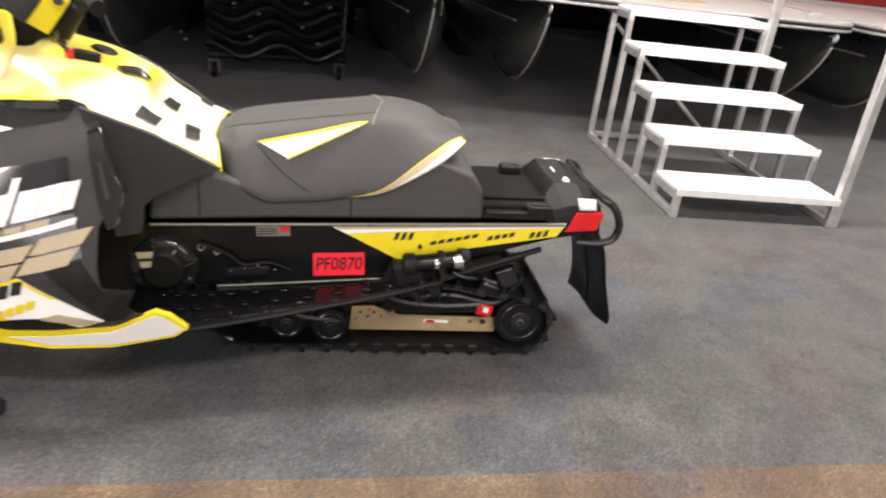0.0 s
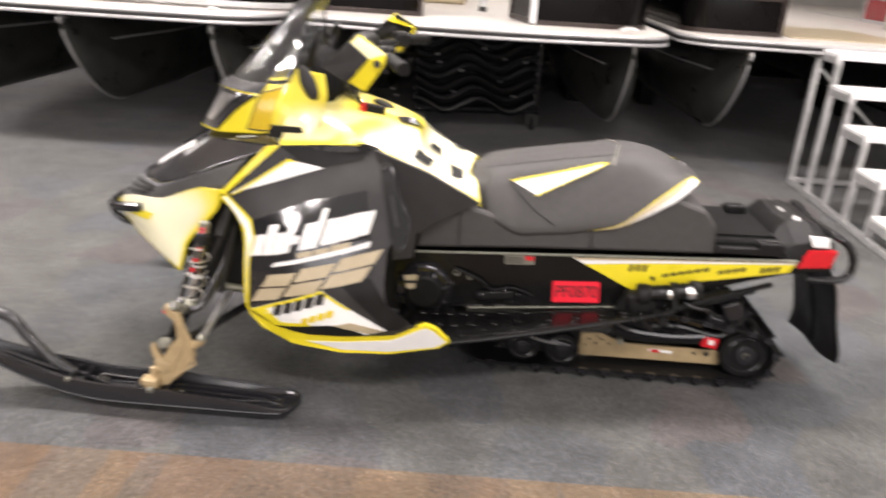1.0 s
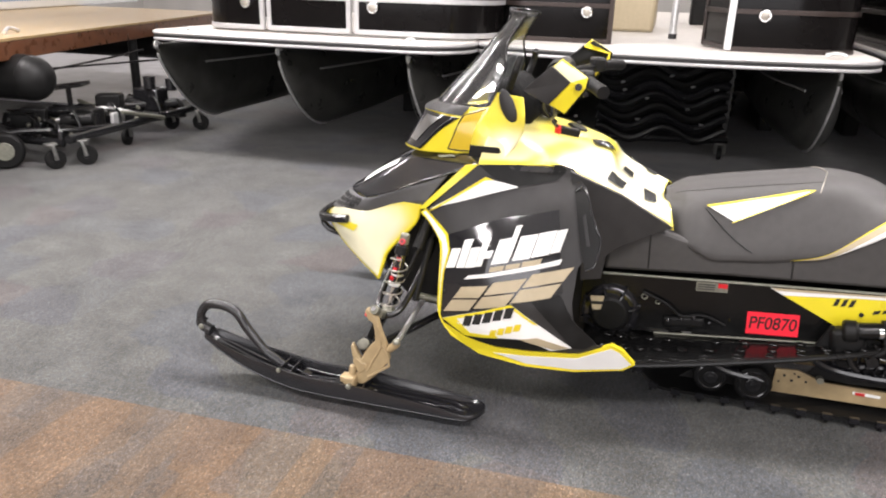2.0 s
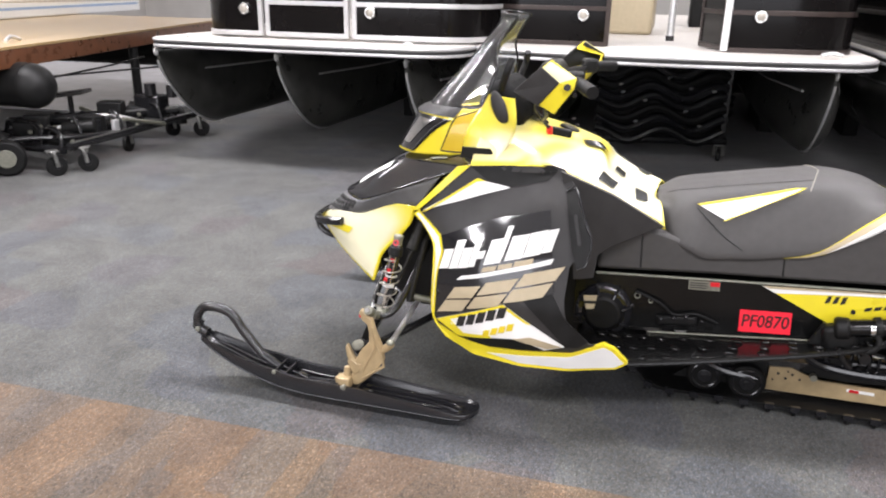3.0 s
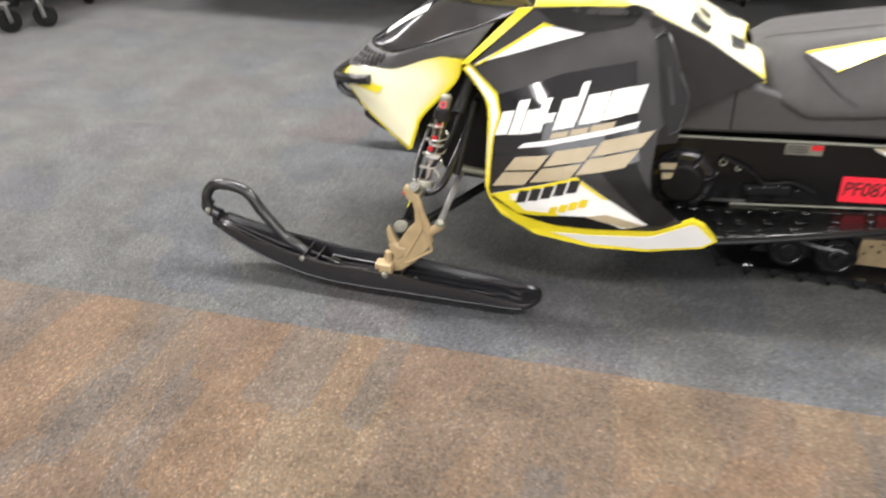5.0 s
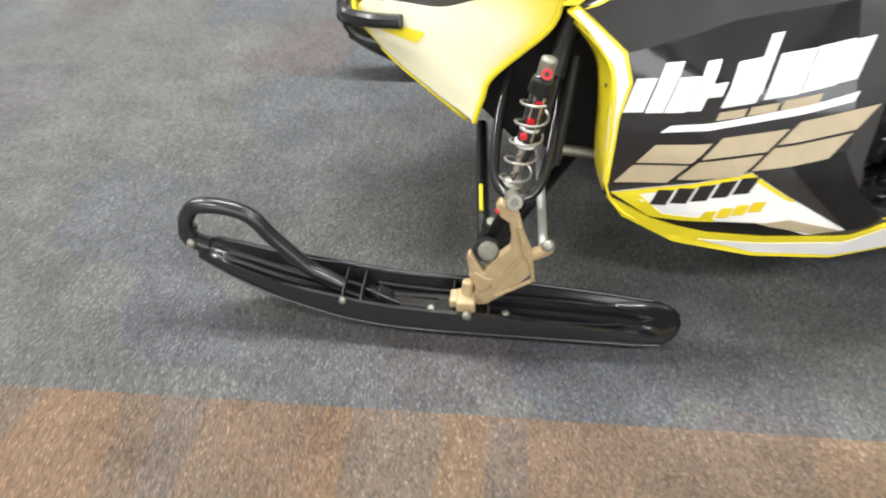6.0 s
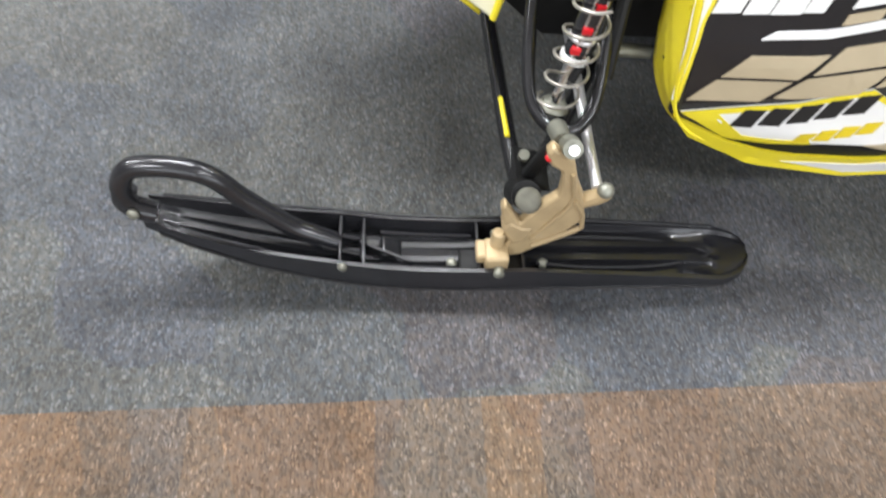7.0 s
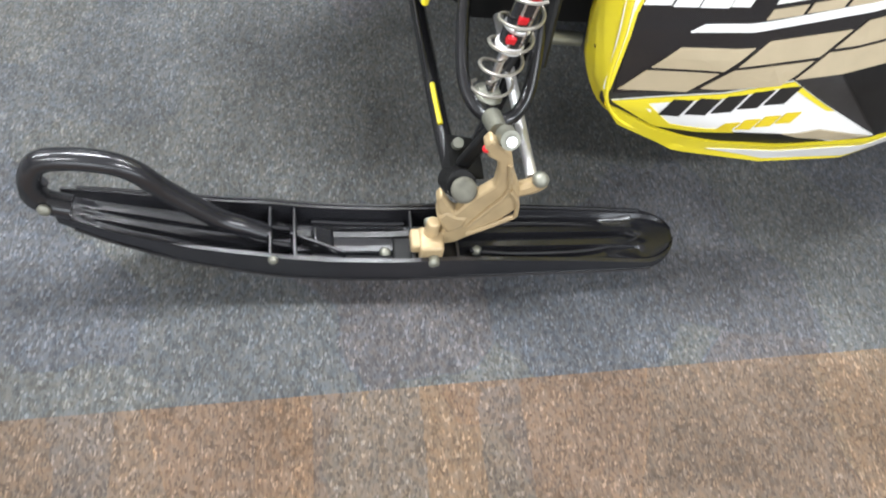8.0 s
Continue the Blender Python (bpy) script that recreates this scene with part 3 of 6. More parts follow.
    part("latch_ring", tube([(0.655 + 0.012 * math.cos(a), sy * 0.335, 0.765 + 0.022 * math.sin(a)) for a in np.linspace(0, 5.5, 7)], 0.004, 8, 3, True), TUBE, sled)
    # footwell and clutch cover
    cover = part("clutch_cover", rod((0.80, sy * 0.05, 0.315), (0.80, sy * 0.235, 0.315), 0.108, 0.094, 32), BLACK_GLOSS, sled, "glossy black clutch cover", bevel=0.012)
    part("cover_dish", rod((0.80, sy * 0.23, 0.315), (0.80, sy * 0.255, 0.315), 0.074, 0.056, 28), RUBBER, cover, bevel=0.006)
    for a in np.linspace(0.3, 5.8, 8):
        part("cover_rib", tube([(0.80 + r * math.cos(a), sy * y, 0.315 + r * math.sin(a)) for r, y in ((0.062, 0.250), (0.080, 0.243), (0.098, 0.228))], 0.0045, 6, 3), BLACK_GLOSS, cover)
    # two small steel rings added in place of glints in the footwell
    for hx, hz, hr in ((0.905, 0.385, 0.009), (0.95, 0.372, 0.007)):
        part("hose_clamp", tube([(hx + hr * math.cos(a), sy * 0.226, hz + hr * math.sin(a)) for a in np.linspace(0, 5.5, 7)], 0.0025, 6, 3, True), STEEL, cover)
    part("warning_label", skin([(0.732, 0.376), (0.778, 0.381), (0.770, 0.332), (0.744, 0.328)], (lambda x, z: -0.258) if sy < 0 else (lambda x, z: 0.258), 0.002, 0.003), TAN_VINYL, sled, "tan warning label")
    part("label_bar", skin([(0.735, 0.358), (0.777, 0.362), (0.776, 0.352), (0.737, 0.348)], (lambda x, z: -0.261) if sy < 0 else (lambda x, z: 0.261), 0.001, 0.001), INK, sled)
    # small domes added on the cover to imitate its glinting specks
    for a in (0.4, 1.9, 5.2):
        part("cover_bolt", dome((0.81 + 0.088 * math.cos(a), sy * 0.252, 0.325 + 0.088 * math.sin(a)), (0, sy, 0.3), 0.006), SKI_PLASTIC, sled)
    part("brake_line", tube([(0.90, sy * 0.225, 0.40), (0.98, sy * 0.23, 0.37), (1.03, sy * 0.228, 0.335), (1.10, sy * 0.226, 0.345), (1.17, sy * 0.222, 0.32)], 0.005, 8), RUBBER, sled)
    part("heat_exchanger_cap", box((1.04, sy * 0.225, 0.315), (0.13, 0.02, 0.03), (0, -6, 0)), RUBBER, sled, bevel=0.006)
    for bx in (0.99, 1.03, 1.07, 1.12):
        part("bolt", dome((bx, sy * 0.236, 0.316 + (bx % 0.03)), (0, sy, 0.3), 0.006), BLACK_GLOSS, sled)
    # running board and its edge bar
    IN = [(0.72, 0.215, 0.25), (1.0, 0.215, 0.262), (1.49, 0.215, 0.305), (1.72, 0.215, 0.375), (1.96, 0.215, 0.44)]
    OUT = [(0.72, 0.43, 0.235), (0.905, 0.44, 0.24), (1.49, 0.325, 0.312), (1.72, 0.265, 0.365), (1.95, 0.222, 0.425)]
    lf = Loft([[(x, sy * y, z) for x, y, z in IN[:4] + [(1.82, 0.215, 0.405)]], [(x, sy * y, z) for x, y, z in OUT[:4] + [(1.82, 0.243, 0.392)]]])
    board = part("running_board", lf.mesh(nu=4, nv=30), TUNNEL, sled, solid=0.006)
    part("edge_bar", tube([(x, sy * y, z) for x, y, z in OUT], 0.0095), TUNNEL, sled, "glossy black edge bar")
    for i in range(17):
        for k in (0.3, 0.55, 0.8):
            p = lf.at(k, 0.45 + i * 0.15)
            put_piece("traction_tooth", tooth, board, pose(p.x, p.y, p.z + 0.004))
    part("heel_bar", tube([(0.95, sy * 0.222, 0.258), (1.2, sy * 0.222, 0.280), (1.47, sy * 0.222, 0.304)], 0.0035), STEEL, sled, "bright inner trim bar")
    # gas reservoir with chrome clips above the rear suspension arm
    part("reservoir", tube([(1.53, sy * 0.262, 0.378), (1.56, sy * 0.27, 0.383), (1.66, sy * 0.27, 0.40), (1.70, sy * 0.262, 0.407)], 0.027, 16), TUNNEL, sled, "black gas reservoir", bevel=0)
    part("reservoir_head", rod((1.505, sy * 0.262, 0.372), (1.55, sy * 0.268, 0.38), 0.036, 0.033, 20), BLACK, sled, bevel=0.01)
    part("reservoir_cap", rod((1.675, sy * 0.268, 0.402), (1.71, sy * 0.262, 0.408), 0.033, 0.028, 20), BLACK, sled, bevel=0.008)
    part("reservoir_band", rod((1.612, sy * 0.27, 0.392), (1.632, sy * 0.27, 0.395), 0.033, n=20), BLACK, sled, bevel=0.003)
    part("hook", tube([(1.62, sy * 0.295, 0.38), (1.625, sy * 0.305, 0.35), (1.60, sy * 0.30, 0.325), (1.56, sy * 0.29, 0.33)], 0.009, 8), BLACK, sled)
    part("shield_plate", skin([(1.44, 0.31), (1.475, 0.385), (1.55, 0.36), (1.62, 0.352), (1.60, 0.315), (1.52, 0.30)], (lambda x, z: -0.262) if sy < 0 else (lambda x, z: 0.262), 0, 0.012), BLACK, sled)
    for cx in (1.585, 1.645):
        part("clip", rod((cx + 0.015, sy * 0.27, 0.388 + (cx - 1.585) * 0.16), (cx + 0.042, sy * 0.27, 0.392 + (cx - 1.585) * 0.16), 0.0285, n=20), CHROME, sled, "chrome clip")
    part("rear_arm", tube([(1.50, sy * 0.255, 0.32), (1.62, sy * 0.25, 0.335), (1.75, sy * 0.245, 0.352), (1.90, sy * 0.225, 0.40)], 0.0075), RUBBER, sled)
    part("mount_block", box((1.525, sy * 0.262, 0.345), (0.10, 0.05, 0.085), (0, -10, 0)), BLACK, sled, bevel=0.015)
    part("strap", tube([(1.66, sy * 0.285, 0.365), (1.70, sy * 0.288, 0.35), (1.74, sy * 0.28, 0.342)], 0.006), TUBE, sled)
    part("hanger", tube([(1.54, sy * 0.24, 0.335), (1.55, sy * 0.245, 0.27), (1.58, sy * 0.24, 0.235)], 0.01), TUBE, sled)

# tunnel: two sides and a top, with the decals on its flanks
SIDE = [(0.70, 0.447), (2.13, 0.520), (2.14, 0.49), (1.99, 0.462), (1.72, 0.38), (1.49, 0.30), (0.70, 0.255)]
tunnel = part("tunnel", prism(SIDE, -0.215, -0.209), TUNNEL, sled, "black painted tunnel")
part("tunnel_side", prism(SIDE, 0.209, 0.215), TUNNEL, tunnel)
part("tunnel_top", prism([(0.70, 0.447), (2.13, 0.520), (2.13, 0.514), (0.70, 0.441)], -0.208, 0.208), TUNNEL, tunnel)
for fy, sy in ((tun_l, -1), (tun_r, 1)):
    part("top_edge", tube([(0.765, sy * 0.217, 0.447), (1.4, sy * 0.217, 0.480), (2.02, sy * 0.217, 0.511)], 0.0045), STEEL, tunnel, "bright worn top edge")
    dec = part("flank_decal", skin([(1.287, 0.466), (1.495, 0.367), (1.60, 0.392), (1.996, 0.469), (2.018, 0.503)], fy, 0.002, 0.002), YELLOW, tunnel, "yellow flank decal")
    part("decal_band", skin([(1.287, 0.4665), (1.33, 0.4465), (1.55, 0.467), (2.012, 0.499), (2.018, 0.504)], fy, 0.0035, 0.002), WHITE, dec, "white band")
    part("decal_edge", skin([(1.289, 0.4675), (1.31, 0.460), (1.60, 0.479), (2.014, 0.5025), (2.018, 0.506)], fy, 0.0045, 0.0015), TAN_VINYL, dec, "tan top edge")
    bars([(1.475 + 0.022 * i, 0.432 + 0.001 * i, 0.013, 0.024) for i in range(3)], fy, 0.0045, INK, dec, "sponsor_mark", label="black mark")
    bars([(1.59 + 0.026 * i, 0.420 + 0.006 * i, 0.018, 0.012) for i in range(6)], fy, 0.0045, INK, dec, "sponsor_mark", label="black mark")
    bars([(1.77 + 0.023 * i, 0.444 + 0.005 * i, 0.016, 0.014) for i in range(4)], fy, 0.0045, INK, dec, "sponsor_mark", label="black mark")
    bars([(1.905 + 0.022 * i, 0.458 + 0.004 * i, 0.014, 0.020) for i in range(3)], fy, 0.0045, INK, dec, "sponsor_mark", label="black mark")
    part("rivet", rod((1.56, sy * 0.214, 0.415), (1.56, sy * 0.222, 0.415), 0.007), INK, tunnel)
    part("data_label", skin([(1.063, 0.456), (1.161, 0.461), (1.162, 0.430), (1.064, 0.425)], fy, 0.002, 0.0015), STEEL, tunnel, "silver data label")
    part("data_label_corner", skin([(1.13, 0.4585), (1.159, 0.460), (1.160, 0.445), (1.131, 0.4435)], fy, 0.0035, 0.0012), RED, tunnel)
for k in range(3):
    part("label_line", skin([(1.068, 0.4505 - 0.008 * k), (1.122, 0.4535 - 0.008 * k), (1.122, 0.450 - 0.008 * k), (1.068, 0.447 - 0.008 * k)], tun_l, 0.0035, 0.001), INK, tunnel)
tag = part("stock_tag", skin([(1.233, 0.377), (1.389, 0.386), (1.394, 0.311), (1.237, 0.301)], tun_l, 0.003, 0.002), RED_STICKER, tunnel, "fluorescent red paper stock tag")
curve = bpy.data.curves.new("tag_text", "FONT")
curve.offset = 0.0004
curve.body, curve.size, curve.align_x, curve.align_y = "PF0870", 0.060, "CENTER", "CENTER"
tmp = new("tag_text", curve)
txt = bpy.data.meshes.new_from_object(tmp.evaluated_get(bpy.context.evaluated_depsgraph_get()))
bpy.data.objects.remove(tmp)
bm = bmesh.new()
bm.from_mesh(txt)
wide = max(v.co.x for v in bm.verts) - min(v.co.x for v in bm.verts)
for v in bm.verts:
    u, w = v.co.x / wide * 0.140, v.co.y
    v.co = Vector((1.3135 + u + w * 0.03, -0.2195, 0.344 + w + u * 0.06))
part("tag_number", bm, INK, tag, "black number PF0870", smooth=False)


# track, rails and wheels
def belt(x0, z0, r0, x1, z1, r1, x2, z2, r2):
    """The closed line of the track round its front drive, its ramp and its rear wheels."""
    pts = []
    for a in np.linspace(-100, 80, 14):
        pts.append((x2 + r2 * math.cos(radians(a)), z2 + r2 * math.sin(radians(a))))
    for a in np.linspace(85, 235, 10):
        pts.append((x0 + r0 * math.cos(radians(a)), z0 + r0 * math.sin(radians(a))))
    for a in np.linspace(235, 270, 5):
        pts.append((x1 + r1 * math.cos(radians(a)), z1 + r1 * math.sin(radians(a))))
    return pts


LINE = [Vector((x, 0, z)) for x, z in belt(0.80, 0.325, 0.085, 1.03, 0.16, 0.130, 1.945, 0.128, 0.100)]
dense = []
for i, p in enumerate(LINE):
    q = LINE[(i + 1) % len(LINE)]
    k = max(1, int((q - p).length / 0.02))
    dense += [p.lerp(q, j / k) for j in range(k)]
bm = bmesh.new()
rings = []
for i, p in enumerate(dense):
    t = (dense[(i + 1) % len(dense)] - dense[i - 1]).normalized()
    n = Vector((t.z, 0, -t.x))
    rings.append([bm.verts.new(p + n * o + Vector((0, y, 0))) for y, o in ((-0.19, 0), (0.19, 0), (0.19, -0.01), (-0.19, -0.01))])
for i in range(len(rings)):
    a, b = rings[i], rings[(i + 1) % len(rings)]
    for j in range(4):
        bm.faces.new((a[j], a[(j + 1) % 4], b[(j + 1) % 4], b[j]))
track = part("track", bm, RUBBER, sled, "black rubber drive track")
lug = bmesh.new()
for y, w in ((-0.125, 0.125), (0.0, 0.105), (0.125, 0.125)):
    add_box(lug, (0, y, 0), (0.012, w, 0.026))
lug = piece_mesh("lug", lug, RUBBER)
clip = piece_mesh("track_clip", box((0, 0, 0), (0.03, 0.012, 0.02)), BLACK_GLOSS)
acc = 0.0
for i, p in enumerate(dense):
    q = dense[(i + 1) % len(dense)]
    acc += (q - p).length
    if acc > 0.064:
        acc = 0
        t = (q - p).normalized()
        n = Vector((t.z, 0, -t.x))
        ang = math.degrees(math.atan2(-t.z, t.x))
        put_piece("lug", lug, track, pose(*(p + n * 0.0105), 0, ang, 0))
        for y in (-0.192, 0.192):
            put_piece("track_clip", clip, track, pose(*(p - n * 0.004 + Vector((0, y, 0))), 0, ang, 0))
for sy in (-1, 1):
    part("rail", prism([(1.365, 0.058), (1.37, 0.145), (1.44, 0.150), (1.48, 0.135), (1.53, 0.118), (1.86, 0.116), (1.88, 0.09), (1.87, 0.06)], sy * 0.115, sy * 0.125), TAN, sled, "tan slide rail", bevel=0.002)
    for hx, hz, hw in ((1.40, 0.125, 0.008), (1.425, 0.11, 0.008), (1.445, 0.127, 0.008), (1.43, 0.136, 0.006), (1.47, 0.112, 0.007), (1.385, 0.10, 0.006), (1.78, 0.10, 0.010), (1.825, 0.10, 0.016)):
        part("rail_hole", rod((hx, sy * 0.1245, hz), (hx, sy * 0.127, hz), hw * 0.6, n=10), INK, sled)
    part("rail_toe", prism([(1.06, 0.06), (1.10, 0.095), (1.34, 0.16), (1.364, 0.16), (1.364, 0.058)], sy * 0.112, sy * 0.124), BLACK, sled, bevel=0.002)
    part("front_arm", tube([(0.98, sy * 0.17, 0.285), (1.08, sy * 0.17, 0.20), (1.20, sy * 0.16, 0.13), (1.33, sy * 0.15, 0.11)], 0.016, 10), BLACK_GLOSS, sled)
    part("rear_swing_arm", tube([(1.40, sy * 0.17, 0.285), (1.50, sy * 0.16, 0.20), (1.66, sy * 0.15, 0.175), (1.80, sy * 0.15, 0.185)], 0.016, 10), BLACK_GLOSS, sled)
    part("arm_plate", prism([(1.46, 0.155), (1.50, 0.215), (1.60, 0.225), (1.82, 0.20), (1.84, 0.15), (1.60, 0.138), (1.52, 0.142)], sy * 0.14, sy * 0.15), BLACK, sled, bevel=0.004)
    part("tension_bolt", rod((1.50, sy * 0.155, 0.148), (1.50, sy * 0.175, 0.148), 0.012, n=8), STEEL, sled)
    part("torsion_spring", tube([(1.46 + 0.006 * i, sy * (0.155 + 0.002 * (i % 2)), 0.235 + 0.03 * math.sin(i * 0.9)) for i in range(14)], 0.007, 6, 3), BLACK_GLOSS, sled)
    part("coupler", box((1.83, sy * 0.15, 0.24), (0.10, 0.04, 0.05), (0, 18, 0)), BLACK_GLOSS, sled, bevel=0.01)
    part("stop_block", box((1.87, sy * 0.16, 0.295), (0.07, 0.04, 0.08), (0, -25, 0)), BLACK_GLOSS, sled, bevel=0.012)
    part("rail_mark", box((1.66, sy * 0.1265, 0.098), (0.085, 0.002, 0.010), (0, 2, 0)), WHITE, sled, "white and red rail mark")
    part("rail_mark", box((1.64, sy * 0.1275, 0.098), (0.03, 0.002, 0.010), (0, 2, 0)), RED, sled, "red rail mark")
    for wx, wz, r in ((1.945, 0.128, 0.088), (1.30, 0.092, 0.062), (1.16, 0.098, 0.058), (1.02, 0.165, 0.05)):
        w = part("wheel", rod((wx, sy * 0.135, wz), (wx, sy * 0.165, wz), r, n=32), RUBBER, sled, "black idler wheel", bevel=0.006)
        part("hub", rod((wx, sy * 0.160, wz), (wx, sy * 0.172, wz), r * 0.42, n=24), BLACK_GLOSS, w, bevel=0.003)
        part("axle_bolt", rod((wx, sy * 0.170, wz), (wx, sy * 0.178, wz), 0.010, n=6), TUBE, w)
        part("rim_ring", tube([(wx + r * 0.74 * math.cos(a), sy * 0.165, wz + r * 0.74 * math.sin(a)) for a in np.linspace(0, 5.8, 12)], 0.004, 6, 3, True), BLACK_GLOSS, w)
    part("torsion_block", box((1.815, sy * 0.15, 0.165), (0.055, 0.03, 0.042), (0, 8, 0)), RED, sled, "red adjuster block", bevel=0.004)
    part("adjuster_mark", box((1.818, sy * 0.1665, 0.168), (0.018, 0.003, 0.018), (0, 8, 0)), WHITE, sled)
    part("swing_arm", tube([(1.52, sy * 0.13, 0.15), (1.60, sy * 0.14, 0.20), (1.70, sy * 0.15, 0.215), (1.84, sy * 0.15, 0.19), (1.90, sy * 0.15, 0.24), (1.93, sy * 0.16, 0.30)], 0.014), TUBE, sled)
    part("front_arm", tube([(1.02, sy * 0.14, 0.36), (1.15, sy * 0.14, 0.24), (1.25, sy * 0.13, 0.14)], 0.013), TUBE, sled)
    part("spring", tube([(1.60 + 0.0045 * i, sy * (0.145 + 0.028 * math.cos(i * 1.05)), 0.215 + 0.028 * math.sin(i * 1.05)) for i in range(20)], 0.005, 6, 2), BLACK_GLOSS, sled)
part("rear_axle", rod((1.945, -0.175, 0.128), (1.945, 0.175, 0.128), 0.012), STEEL, sled)
part("drive_shaft", rod((0.80, -0.2, 0.325), (0.80, 0.2, 0.325), 0.07, n=20), BLACK, sled)
part("shock_cross", rod((1.63, -0.2, 0.25), (1.63, 0.2, 0.25), 0.018), TUBE, sled)

# seat base and seat
base = part("seat_base", prism([(0.763, 0.462), (0.77, 0.538), (0.915, 0.62), (1.119, 0.57), (1.295, 0.60), (1.442, 0.64), (1.60, 0.690), (1.70, 0.655), (1.735, 0.61), (1.746, 0.515), (1.137, 0.487)],
                              -0.224, 0.224), VINYL, sled, "charcoal padded seat base", bevel=0.012)
for sy in (-1, 1):
    for x0, z0, x1, z1 in ((0.90, 0.605, 0.905, 0.485), (1.335, 0.598, 1.34, 0.508)):
        part("seam", tube([(x0, sy * 0.2255, z0), (x1, sy * 0.2255, z1)], 0.0025, 6), INK, base)
TOP = ((0.935, 0.698), (1.0, 0.728), (1.1, 0.748), (1.25, 0.774), (1.42, 0.800), (1.5, 0.797), (1.58, 0.780), (1.66, 0.745), (1.69, 0.732))
LOW = ((0.935, 0.645), (1.0, 0.578), (1.1, 0.538), (1.25, 0.552), (1.42, 0.585), (1.5, 0.628), (1.58, 0.682), (1.66, 0.725), (1.69, 0.732))


def seat_row(x):
    zt = float(np.interp(x, [a for a, _ in TOP], [b for _, b in TOP]))
    zl = float(np.interp(x, [a for a, _ in LOW], [b for _, b in LOW]))
    f = min(1.0, (x - 0.90) / 0.12) ** 0.5 * min(1.0, max(0.02, (1.70 - x) / 0.12)) ** 0.35
    return [(x, 0, zt), (x, -0.055 * f, zt), (x, -0.108 * f, zt - 0.008), (x, -0.150 * f, zt - 0.030 * min(1, (zt - zl) / 0.1)),
            (x, -0.19 * f, zl + 0.55 * (zt - zl)), (x, -0.232 * f, zl + 0.12 * (zt - zl)), (x, -0.232 * f, zl)]


seat_loft = Loft(both([seat_row(x) for x in (0.935, 0.965, 1.0, 1.05, 1.1, 1.17, 1.25, 1.33, 1.42, 1.5, 1.58, 1.63, 1.67, 1.69)]))
seat = part("seat", seat_loft.mesh(nu=60, nv=36), VINYL, sled, "charcoal vinyl seat with white and yellow flashes", solid=0.004, auto=60)


def seat_l(x, z):
    r = seat_row(x)
    ys, zs = [p[1] for p in r[:1:-1]], [p[2] for p in r[:1:-1]]
    return float(np.interp(z, zs, ys))


def seat_r(x, z):
    return -seat_l(x, z)


for fy, sy in ((seat_l, -1), (seat_r, 1)):
    part("seat_flash", skin([(1.068, 0.696), (1.378, 0.774), (1.150, 0.662)], fy, 0.007, 0.006), WHITE, seat, "white wedge with yellow edge")
    part("flash_edge", skin([(1.061, 0.698), (1.386, 0.779), (1.378, 0.773), (1.074, 0.696)], fy, 0.008, 0.006), YELLOW, seat)
    part("flash_edge", skin([(1.144, 0.658), (1.384, 0.776), (1.374, 0.774), (1.151, 0.666)], fy, 0.008, 0.006), YELLOW, seat)
    def sv(*uv, s=-sy):
        return [(u, 6 + s * v) for u, v in uv]
    so = (0, sy, 0.2)
    part("tail_flash_edge", seat_loft.patch(sv((6.9, 5.75), (11.85, 3.55), (12.35, 5.45), (9.7, 5.80)), 0.003, so, 16), YELLOW, seat, "yellow edging")
    part("tail_flash", seat_loft.patch(sv((7.7, 5.60), (11.65, 3.95), (12.10, 5.15), (9.6, 5.62)), 0.0045, so, 16), WHITE, seat, "white tail flash")
    part("tan_fade", seat_loft.patch(sv((7.2, 5.62), (11.0, 4.05), (11.1, 4.45), (8.1, 5.60)), 0.0055, so, 14), TAN_VINYL, seat, "tan edge of the flash")
    part("piping", tube([seat_loft.lifted(u, 6 - sy * 1.9, 0.0006, (0, sy, 1)) for u in np.linspace(1.0, 7.8, 14)], 0.0012, 6, 3), VINYL, seat)
    part("piping", tube([seat_loft.lifted(8.1 - 0.15 * v, 6 - sy * v, 0.001, (0, sy, 1)) for v in (0.0, 0.8, 1.6, 2.4, 3.0)], 0.0022, 6, 4), SPRING, seat)
    part("seam", tube([(x, fy(x, z) + sy * 0.004, z) for x, z in ((1.06, 0.690), (1.10, 0.655), (1.15, 0.615), (1.21, 0.580))], 0.0022, 6, 4), INK, seat)

# console over the tank
CON = [[(0.36, 0, 0.94), (0.36, -0.15, 0.925), (0.352, -0.25, 0.866), (0.343, -0.312, 0.797)],
       [(0.47, 0, 0.915), (0.47, -0.14, 0.905), (0.47, -0.245, 0.862), (0.47, -0.312, 0.806)],
       [(0.62, 0, 0.875), (0.61, -0.12, 0.872), (0.605, -0.235, 0.848), (0.60, -0.312, 0.812)],
       [(0.735, 0, 0.835), (0.735, -0.09, 0.832), (0.74, -0.195, 0.795), (0.75, -0.275, 0.742)],
       [(0.775, 0, 0.765), (0.78, -0.09, 0.768), (0.785, -0.185, 0.762), (0.79, -0.262, 0.722)],
       [(0.85, 0, 0.706), (0.855, -0.09, 0.716), (0.858, -0.172, 0.724), (0.86, -0.245, 0.68)],
       [(0.93, 0, 0.675), (0.935, -0.09, 0.684), (0.95, -0.165, 0.686), (0.968, -0.232, 0.625)]]
console = Loft(both(CON))
con = part("console", console.mesh(nu=96, nv=84), BODYWORK, sled, "yellow tank console with white sides and black inserts", solid=0.006)


